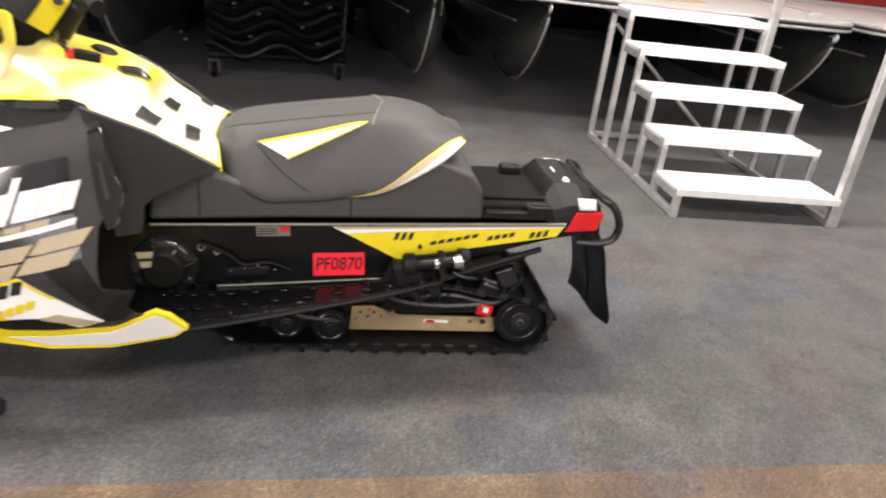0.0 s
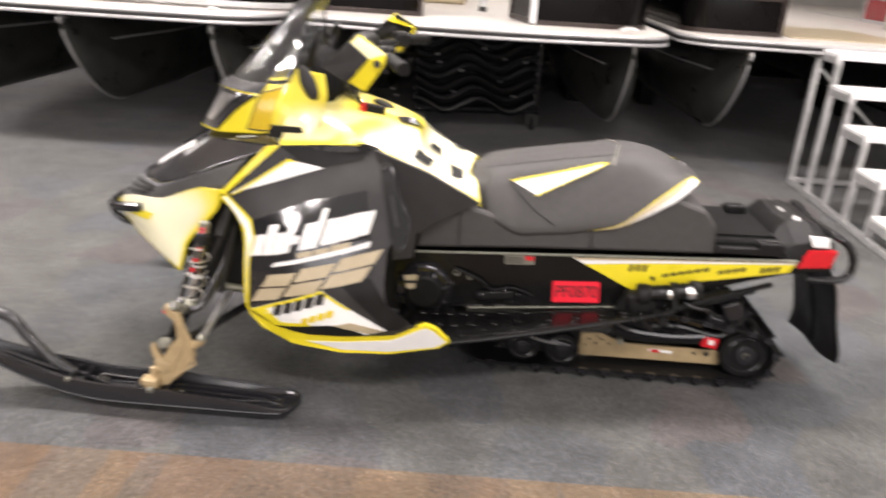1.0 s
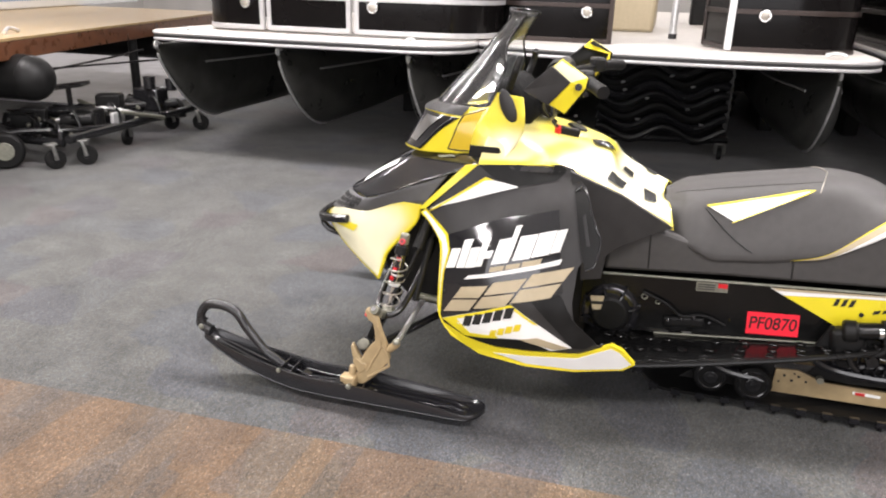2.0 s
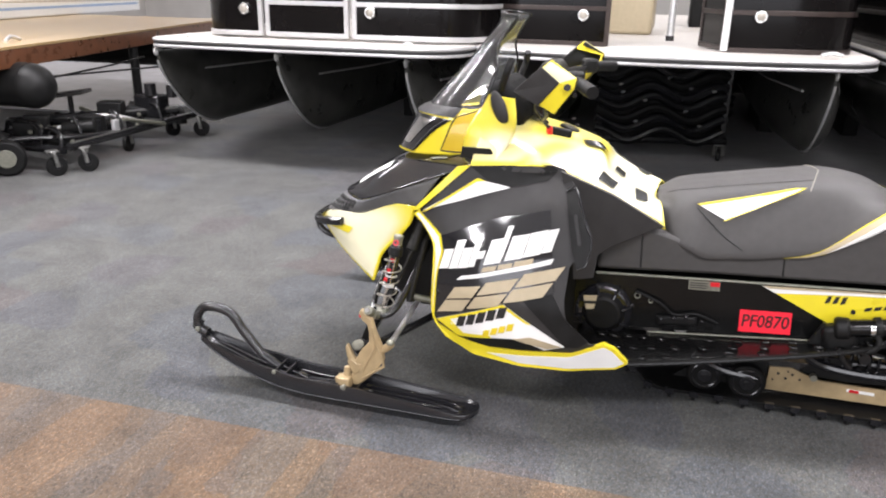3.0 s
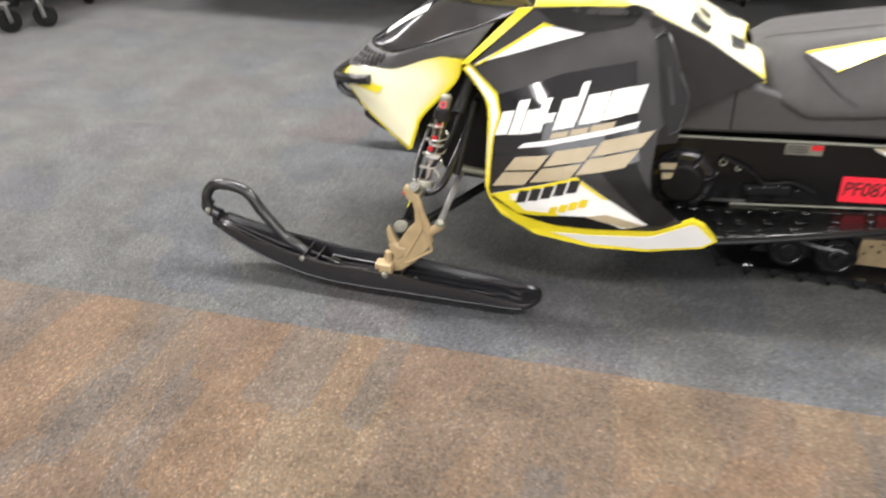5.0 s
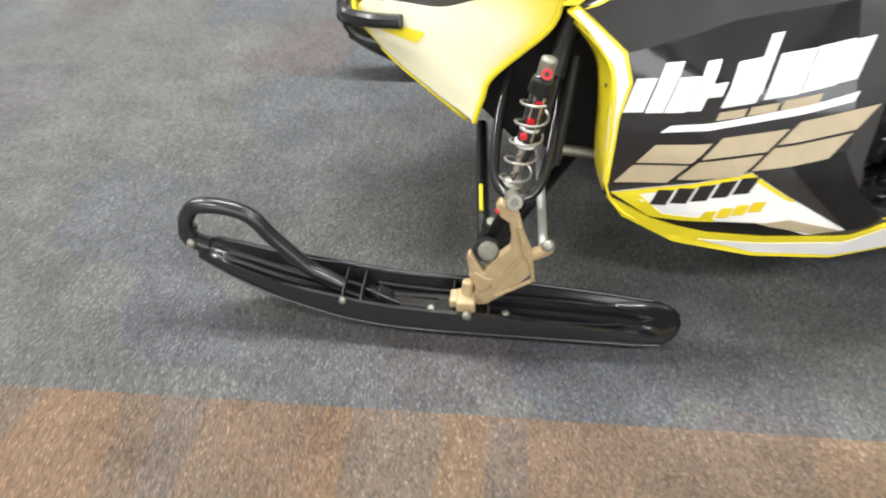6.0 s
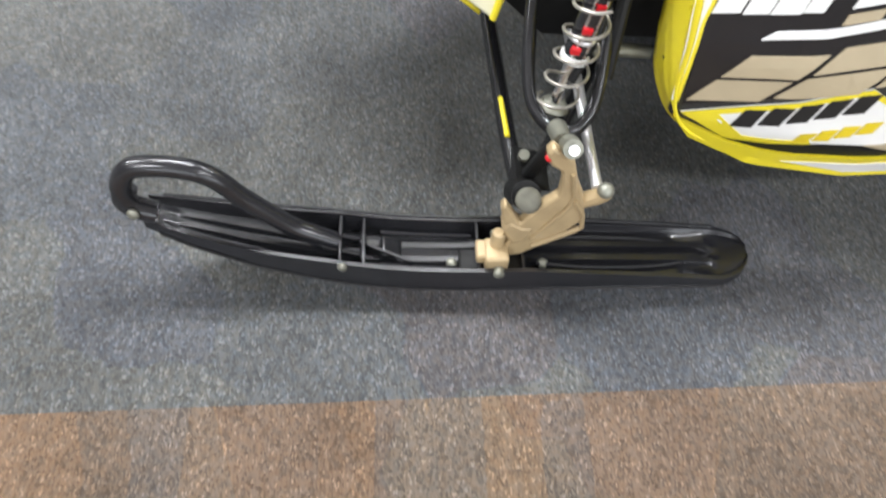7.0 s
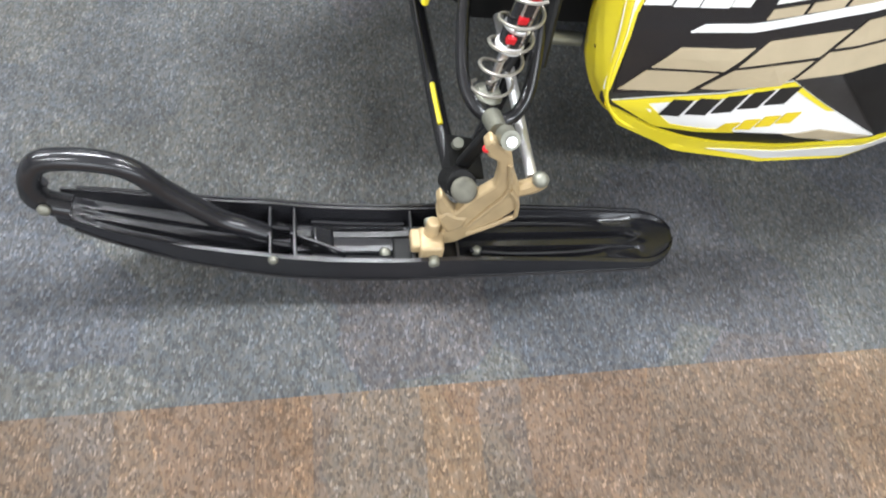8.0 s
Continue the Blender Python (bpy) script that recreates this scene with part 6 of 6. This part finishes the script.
# three hulls under a deck with a black fence in a pale frame
A = boat("black-fenced pontoon boat with three dull aluminium hulls", -2.66, -0.34, 2.03, 0.05, 0.10, 0.35, (-2.68, -1.70, -0.745), 2.2)
Z0, Z1 = 0.995, 1.62
fa = panel(A, [(-2.42, 4.5), (-2.42, 2.75)] + arc(-2.17, 2.62, 0.25, 180, 270) + [(-1.90, 2.36)], Z0, Z1, FENCE, RAIL_WHITE, False)
round_mark(fa, -2.02, 2.36, 1.165)
panel(A, [(-1.84, 2.355), (-1.23, 2.345)], Z0, Z1, FENCE, RAIL_WHITE)
fc = panel(A, [(-1.17, 2.345), (-0.80, 2.36)] + arc(-0.62, 2.72, 0.36, 270, 350) + [(-0.24, 3.2), (-0.24, 4.5)], Z0, Z1, FENCE, RAIL_WHITE)
round_mark(fc, -1.05, 2.345, 1.160)
for cx in (-2.36, -0.72):
    part("cleat", tube([(cx - 0.03, 2.16, 0.972), (cx, 2.15, 0.985), (cx + 0.03, 2.16, 0.972)], 0.011), ALLOY, A, "bright mooring cleat")

# twin hulls, an open bow gate and dark bronze frames
B = boat("pontoon boat with black fence panels and an open bow gate", -0.40, 2.16, 2.22, 0.22, 0.3, 0.3, (-0.09, 1.945), 2.62)
fl = panel(B, [(-0.30, 4.6), (-0.30, 3.05)] + arc(-0.10, 3.0, 0.20, 180, 270) + [(0.50, 2.80)], 0.975, 1.62, FENCE, BRONZE)
round_mark(fl, 0.335, 2.80, 1.168)
fr = panel(B, [(1.27, 2.72), (1.75, 2.74)] + arc(1.80, 3.0, 0.25, 270, 360) + [(2.05, 7.8)], 0.975, 1.62, FENCE, BRONZE)
round_mark(fr, 1.46, 2.72, 1.188)
panel(B, [(1.255, 2.72), (1.13, 3.12)], 0.985, 1.62, FENCE, BRONZE)
part("gate_post", box((1.262, 2.715, 1.30), (0.045, 0.03, 0.66)), ALLOY, B, "bright gate post", bevel=0.004)
part("table_leg", rod((0.92, 3.7, 0.962), (0.92, 3.7, 1.62), 0.028), ALLOY, B, "bright table leg")
part("table_foot", rod((0.92, 3.7, 0.962), (0.92, 3.7, 1.0), 0.032), INK, B)
part("bench", box((0.55, 5.0, 1.15), (0.42, 1.2, 0.38)), TAN_VINYL, B, "tan vinyl bench", bevel=0.03)
part("bench", box((1.85, 5.4, 1.15), (0.36, 1.6, 0.38)), TAN_VINYL, B, "tan vinyl bench", bevel=0.03)
part("console_box", box((1.35, 6.4, 1.25), (0.5, 0.5, 0.6)), BLACK, B, "dark helm console", bevel=0.03)
part("cleat", tube([(1.80, 2.42, 0.985), (1.86, 2.44, 0.997), (1.92, 2.47, 0.985)], 0.012), ALLOY, B, "bright mooring cleat")

C = boat("pontoon boat with red fence panels beside the steps", 2.28, 5.10, 2.62, 0.10, 0.3, 0.25, (2.74, 4.88), 2.72)
panel(C, [(2.36, 7.8), (2.36, 3.25)] + arc(2.56, 3.2, 0.20, 180, 270) + [(3.0, 2.99)], 0.975, 1.62, FENCE, BRONZE)
panel(C, [(4.55, 4.63), (4.75, 4.64)] + arc(4.78, 4.84, 0.2, 270, 360) + [(4.98, 6.0)], 0.975, 1.62, RED_PANEL, RAIL_WHITE)
part("cleat", tube([(4.66, 2.78, 0.985), (4.73, 2.78, 1.0), (4.80, 2.80, 0.985)], 0.014), ALLOY, C, "bright mooring cleat")
part("mat", box((3.55, 3.6, 0.966), (0.9, 1.2, 0.008)), TAN_VINYL, C, "tan mat")
D = boat("pontoon boat behind the aluminium steps", 5.20, 7.9, 2.62, 0.10, 0.3, 0.3, (5.62, 7.5), 2.72)
panel(D, [(5.32, 6.2), (5.32, 5.0)] + arc(5.54, 4.95, 0.22, 180, 270) + [(7.6, 4.73)], 0.975, 1.62, RED_PANEL, RAIL_WHITE)

# a darker boat lies crosswise behind the row
F = thing("pontoon_boat", "dark pontoon boat lying crosswise behind the others", "pontoon boat", group="pontoon boats in a row")
for zz, rr in ((0.36, 0.345), (0.74, 0.16)):
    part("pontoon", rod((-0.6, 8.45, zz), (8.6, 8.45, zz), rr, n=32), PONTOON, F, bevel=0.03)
part("deck", box((4.0, 9.3, 0.93), (9.2, 2.4, 0.05)), DECK, F, bevel=0.01)

# tan deck of a boat on a low dolly
E_ = thing("pontoon_boat", "boat with a varnished tan deck and brown fascia", "pontoon boat", group="pontoon boats in a row")
EDGE = [(-3.24, 0.6), (-3.47, 1.6), (-4.12, 4.3), (-4.62, 6.2), (-6.9, 6.2), (-5.6, 0.6)]
part("deck", slab(EDGE, 0.872, 0.890, -0.01), WOOD, E_, "varnished tan deck", smooth=False)
part("fascia", slab(EDGE, 0.742, 0.870, -0.02), FASCIA, E_, "brown stained fascia", bevel=0.006)
for py in (1.75, 4.6):
    bmp = bmesh.new()
    add_rod(bmp, (-3.42, py, 0.62), (-6.4, py - 0.1, 0.615), 0.16, n=28)
    bmesh.ops.create_uvsphere(bmp, u_segments=24, v_segments=14, radius=0.16, matrix=Matrix.Translation((-3.42, py, 0.615)))
    part("pontoon", bmp, BLACK, E_, "dark pontoon")
part("bow_rail", tube([(-4.4, 1.2, 0.89), (-4.4, 1.2, 1.15), (-4.5, 3.2, 1.16), (-4.6, 5.2, 1.16)], 0.02), ALLOY, E_, "bright rail")
hull = part("side_wall", box((-6.6, 4.6, 1.10), (0.3, 7.0, 0.42), (0, 0, 14)), WHITE, E_, "white side wall with blue stripes", bevel=0.02)
for zz in (1.00, 1.12):
    part("stripe", box((-6.446, 4.6, zz), (0.006, 6.9, 0.03), (0, 0, 14)), material("pale_blue_vinyl", (0.30, 0.42, 0.60), 0.4, vary=0.05), hull, "pale blue stripe")
part("cleat", tube([(-3.75, 1.9, 0.905), (-3.80, 2.0, 0.93), (-3.82, 2.1, 0.905)], 0.014), ALLOY, E_, "bright mooring cleat")


def caster(parent, x, y, turn=0.0, r=0.072):
    c = part("caster", box((x, y, 2 * r + 0.038), (0.08, 0.07, 0.012), (0, 0, turn)), CASTER_STEEL, parent, "dull grey swivel caster", bevel=0.003)
    d = Vector((math.cos(radians(turn)), math.sin(radians(turn)), 0))
    s = Vector((-d.y, d.x, 0))
    p = Vector((x, y, r)) + d * 0.02
    for k in (-1, 1):
        part("fork", tube([p + s * 0.034 * k, p + s * 0.034 * k + Vector((-0.012 * d.x, -0.012 * d.y, r + 0.01)), Vector((x, y, 2 * r + 0.036)) + s * 0.030 * k], 0.015, 6, 4), CASTER_STEEL, c)
    w = part("wheel", rod(p - s * 0.017, p + s * 0.017, r, n=24), RUBBER, c, "black caster wheel", bevel=0.006)
    part("hub", rod(p - s * 0.019, p + s * 0.019, r * 0.4, n=16), TUBE, w)
    return c


# low steel dolly at the side
dolly = thing("boat_dolly", "black steel boat dolly on swivel casters", "dolly")
for cx, cy, ct in ((-3.12, 1.82, 30), (-3.22, 1.62, 60), (-3.28, 2.48, 100), (-3.13, 3.28, 20), (-3.36, 3.18, 70), (-3.9, 1.7, 40), (-4.1, 2.6, 40), (-3.62, 1.42, 20)):
    caster(dolly, cx, cy, ct)
for a, b2, r in (((-3.15, 1.72, 0.20), (-3.16, 3.28, 0.20), 0.032), ((-3.2, 1.72, 0.17), (-4.2, 1.72, 0.17), 0.03), ((-3.25, 3.22, 0.17), (-4.2, 3.72, 0.17), 0.03), ((-4.1, 1.7, 0.17), (-4.1, 3.3, 0.17), 0.024),
                 ((-3.35, 2.5, 0.2), (-4.2, 2.5, 0.2), 0.03)):
    part("beam", rod(a, b2, r, n=8), TUBE, dolly)
part("upright", rod((-4.02, 3.62, 0.17), (-4.02, 3.62, 0.745), 0.042, n=14), BLACK, dolly, "dark grey upright tube")
part("upright", rod((-3.9, 2.6, 0.17), (-3.9, 2.6, 0.42), 0.022, n=10), TUBE, dolly)
part("rest_plate", box((-3.9, 2.6, 0.43), (0.30, 0.20, 0.03), (0, -8, 20)), TUBE, dolly, bevel=0.004)
part("cross_member", rod((-4.3, 2.3, 0.21), (-3.2, 3.1, 0.27), 0.035, n=10), TUBE, dolly)
part("fender", tube([(-3.55, 1.55, 0.10), (-3.62, 1.6, 0.24), (-3.78, 1.65, 0.29), (-3.95, 1.7, 0.22), (-4.0, 1.72, 0.10)], 0.05, 10, flat=0.4), BLACK, dolly)
part("fender", tube([(-3.18, 3.10, 0.14), (-3.22, 3.14, 0.24), (-3.32, 3.2, 0.27), (-3.42, 3.25, 0.20)], 0.045, 10, flat=0.4), BLACK, dolly)
part("roller", rod((-3.5, 2.05, 0.25), (-3.28, 2.15, 0.27), 0.05, n=18), BLACK, dolly, bevel=0.01)
part("roller_bracket", box((-3.33, 2.22, 0.24), (0.03, 0.08, 0.13)), TUBE, dolly, bevel=0.004)
part("roller_bracket", box((-3.22, 2.30, 0.24), (0.03, 0.06, 0.12)), ALLOY, dolly, bevel=0.004)
part("strut", rod((-3.18, 2.35, 0.30), (-3.10, 2.75, 0.20), 0.016, n=10), STEEL, dolly)
part("winch", box((-3.4, 3.0, 0.30), (0.26, 0.16, 0.20)), TUBE, dolly, bevel=0.02)
part("winch_drum", rod((-3.36, 2.95, 0.40), (-3.36, 2.95, 0.50), 0.05, n=18), TUBE, dolly)
part("winch_drum", rod((-3.22, 3.05, 0.38), (-3.22, 3.05, 0.48), 0.045, n=18), TUBE, dolly)
part("jack", box((-3.4, 2.25, 0.26), (0.16, 0.14, 0.14)), BLACK, dolly, bevel=0.01)
for k in range(3):
    part("arch", tube([(-3.25 - 0.28 * k, 1.75 + 0.1 * k, 0.16), (-3.3 - 0.28 * k, 1.8 + 0.1 * k, 0.27), (-3.45 - 0.28 * k, 1.85 + 0.1 * k, 0.29), (-3.55 - 0.28 * k, 1.9 + 0.1 * k, 0.17)], 0.018), TUBE, dolly)
part("chain_box", box((-3.62, 2.75, 0.30), (0.20, 0.16, 0.12), (0, 0, 25)), BLACK, dolly, bevel=0.01)
part("side_arm", tube([(-3.62, 1.42, 0.19), (-3.5, 1.6, 0.25), (-3.3, 1.95, 0.22), (-3.2, 2.3, 0.20)], 0.022), TUBE, dolly)
part("tie_bar", tube([(-3.7, 2.2, 0.22), (-3.45, 2.45, 0.30), (-3.2, 2.65, 0.22)], 0.014), ALLOY, dolly)
for hx, hy in ((-3.30, 2.02), (-3.26, 2.42), (-3.22, 2.88)):
    part("hose_loop", tube([(hx, hy, 0.20), (hx - 0.05, hy + 0.02, 0.31), (hx - 0.14, hy + 0.05, 0.33), (hx - 0.2, hy + 0.08, 0.22)], 0.013), TUBE, dolly)
rnd = random.Random(7)
for k in range(9):
    bx, by = -3.28 - 0.07 * k, 1.75 + 0.17 * k
    part("cross_bar", rod((bx, by, 0.13 + 0.05 * rnd.random()), (bx - 0.45, by + 0.2 * rnd.random(), 0.16 + 0.10 * rnd.random()), 0.016 + 0.01 * rnd.random(), n=8), (TUBE, BLACK, TUBE, STEEL)[k % 4], dolly)
for bx, by, bz, bw in ((-3.36, 1.95, 0.19, 0.12), (-3.45, 2.38, 0.22, 0.15), (-3.30, 2.62, 0.21, 0.11), (-3.52, 2.92, 0.24, 0.14), (-3.75, 1.95, 0.24, 0.16), (-3.95, 2.25, 0.22, 0.18)):
    b = part("bearing_block", box((bx, by, bz), (bw, bw * 0.8, bw * 0.9), (0, 12 * rnd.random(), 40 * rnd.random())), (BLACK, TUBE)[int(bw * 100) % 2], dolly, bevel=0.012)
    part("grease_cap", rod((bx + bw / 2, by - bw * 0.3, bz), (bx + bw / 2 + 0.02, by - bw * 0.4, bz), 0.018, 0.012, 10), STEEL, b)
for wx, wy, wr in ((-3.55, 1.55, 0.13), (-3.85, 1.78, 0.13)):
    w = part("wheel", rod((wx, wy, wr), (wx + 0.05, wy - 0.06, wr), wr, n=26), RUBBER, dolly, "black trailer wheel", bevel=0.02)
    part("hub", rod((wx + 0.045, wy - 0.054, wr), (wx + 0.056, wy - 0.067, wr), wr * 0.5, n=20), STEEL, w, bevel=0.004)
part("brace_cable", tube([(-3.9, 1.9, 0.55), (-3.6, 2.8, 0.66), (-3.5, 3.1, 0.71)], 0.008), TUBE, dolly)
part("brace_cable", tube([(-3.9, 2.1, 0.60), (-3.4, 3.2, 0.62), (-3.0, 4.0, 0.65)], 0.008), TUBE, dolly)

# black dolly with a stack of corrugated bunks under the twin hulls
rackd = thing("boat_dolly", "black dolly with a stack of wavy bunk covers", "dolly")
for cx, cy in ((0.46, 3.62), (1.41, 3.86), (0.46, 5.2), (1.41, 5.2)):
    caster(rackd, cx, cy, 85, 0.05)
part("beam", rod((0.42, 3.66, 0.165), (1.46, 3.88, 0.165), 0.03, n=8), TUBE, rackd)
part("beam", rod((0.46, 3.65, 0.165), (0.46, 5.3, 0.165), 0.03, n=8), TUBE, rackd)
part("beam", rod((1.41, 3.85, 0.165), (1.41, 5.3, 0.165), 0.03, n=8), TUBE, rackd)
for j in range(3):
    for k in range(7):
        z = 0.205 + 0.088 * k
        part("bunk_cover", tube([(0.40 + 0.06 * i + 0.07 * j, 3.66 + 0.012 * i + 0.05 * (k % 2) + 0.55 * j, z + 0.05 * math.cos(i * math.pi / 4.5 + 0.35 * k + 0.9 * j)) for i in range(18)], 0.036, 10, 3), (TUBE, BLACK_GLOSS, RUBBER)[(k + j) % 3], rackd,
             "wavy black bunk cover")
    part("back_sheet", box((0.92, 3.95 + 0.55 * j, 0.47), (1.05, 0.012, 0.62), (0, 0, 12)), BLACK, rackd, bevel=0.003)
# bright bits added to imitate glints on the stack; the last two are bolts
for fx, fy, fz in ((0.58, 3.60, 0.62), (0.60, 3.60, 0.56), (0.78, 3.62, 0.50), (0.72, 3.62, 0.33), (0.95, 3.66, 0.68), (1.12, 3.70, 0.60), (1.10, 3.70, 0.42), (1.30, 3.75, 0.58), (1.22, 3.74, 0.30), (0.24, 3.5, 0.34), (0.27, 3.5, 0.29)):
    part("bracket_bolt", rod((fx, fy, fz), (fx + 0.02, fy - 0.03, fz + 0.008), 0.010, 0.007, 8), ALLOY, rackd, "bright metal bit, mostly added as a glint")
for sx, sy in ((0.44, 3.74), (1.43, 3.96)):
    part("corner_post", box((sx, sy, 0.50), (0.05, 0.05, 0.68)), TUBE, rackd, bevel=0.006)

# aluminium boarding steps
steps = thing("boarding_steps", "aluminium boarding steps with five white treads", "steps", pose(3.150, 1.205, 0, 0, 0, -1.5))
RISE, RUN, WID = 0.192, 0.297, 0.93
for i in range(5):
    z, y = 0.165 + RISE * i, -0.01 + RUN * i
    dep = 0.315 if i < 4 else 0.62
    t = part("tread", box((WID / 2, y + dep / 2, z - 0.012), (WID + 0.03, dep, 0.024)), TREAD, steps, "white ribbed tread", bevel=0.004)
    part("nosing", box((WID / 2, y + 0.004, z - 0.018), (WID + 0.032, 0.014, 0.04)), TREAD, t, bevel=0.003)
    for k in range(6):
        part("rib", box((WID / 2, y + 0.04 + 0.042 * k, z + 0.001), (WID - 0.02, 0.016, 0.004)), TREAD, t)
    for x in (0.0, WID):
        part("side_bar", box((x, y + dep / 2, z - 0.045), (0.028, dep, 0.045)), ALLOY, steps, bevel=0.003)
        part("post", box((x, y + 0.02, z / 2), (0.036, 0.036, z)), ALLOY, steps, bevel=0.003)
        if i < 4:
            part("post", box((x, y + RUN + 0.02, z + RISE / 2 - 0.03), (0.036, 0.036, RISE - 0.05)), ALLOY, steps, bevel=0.003)
for x in (0.0, WID):
    part("base_rail", box((x, 0.755, 0.02), (0.034, 1.52, 0.034)), ALLOY, steps, bevel=0.003)
    part("post", box((x, 1.50, 0.44), (0.036, 0.036, 0.88)), ALLOY, steps, bevel=0.003)
part("back_rail", box((WID / 2, 1.50, 0.03), (WID, 0.034, 0.034)), ALLOY, steps, bevel=0.003)
part("brace", rod((0.02, 1.48, 0.80), (WID - 0.02, 1.48, 0.05), 0.014, n=8), ALLOY, steps)
part("hand_rail_post", box((WID + 0.03, 0.02, 0.62), (0.05, 0.05, 1.24)), ALLOY, steps, bevel=0.005)
part("hand_rail_post", box((WID + 0.03, 1.18, 1.30), (0.05, 0.05, 1.2)), ALLOY, steps, bevel=0.005)
part("hand_rail", rod((WID + 0.03, 0.0, 1.22), (WID + 0.03, 1.2, 1.92), 0.026, n=12), ALLOY, steps)
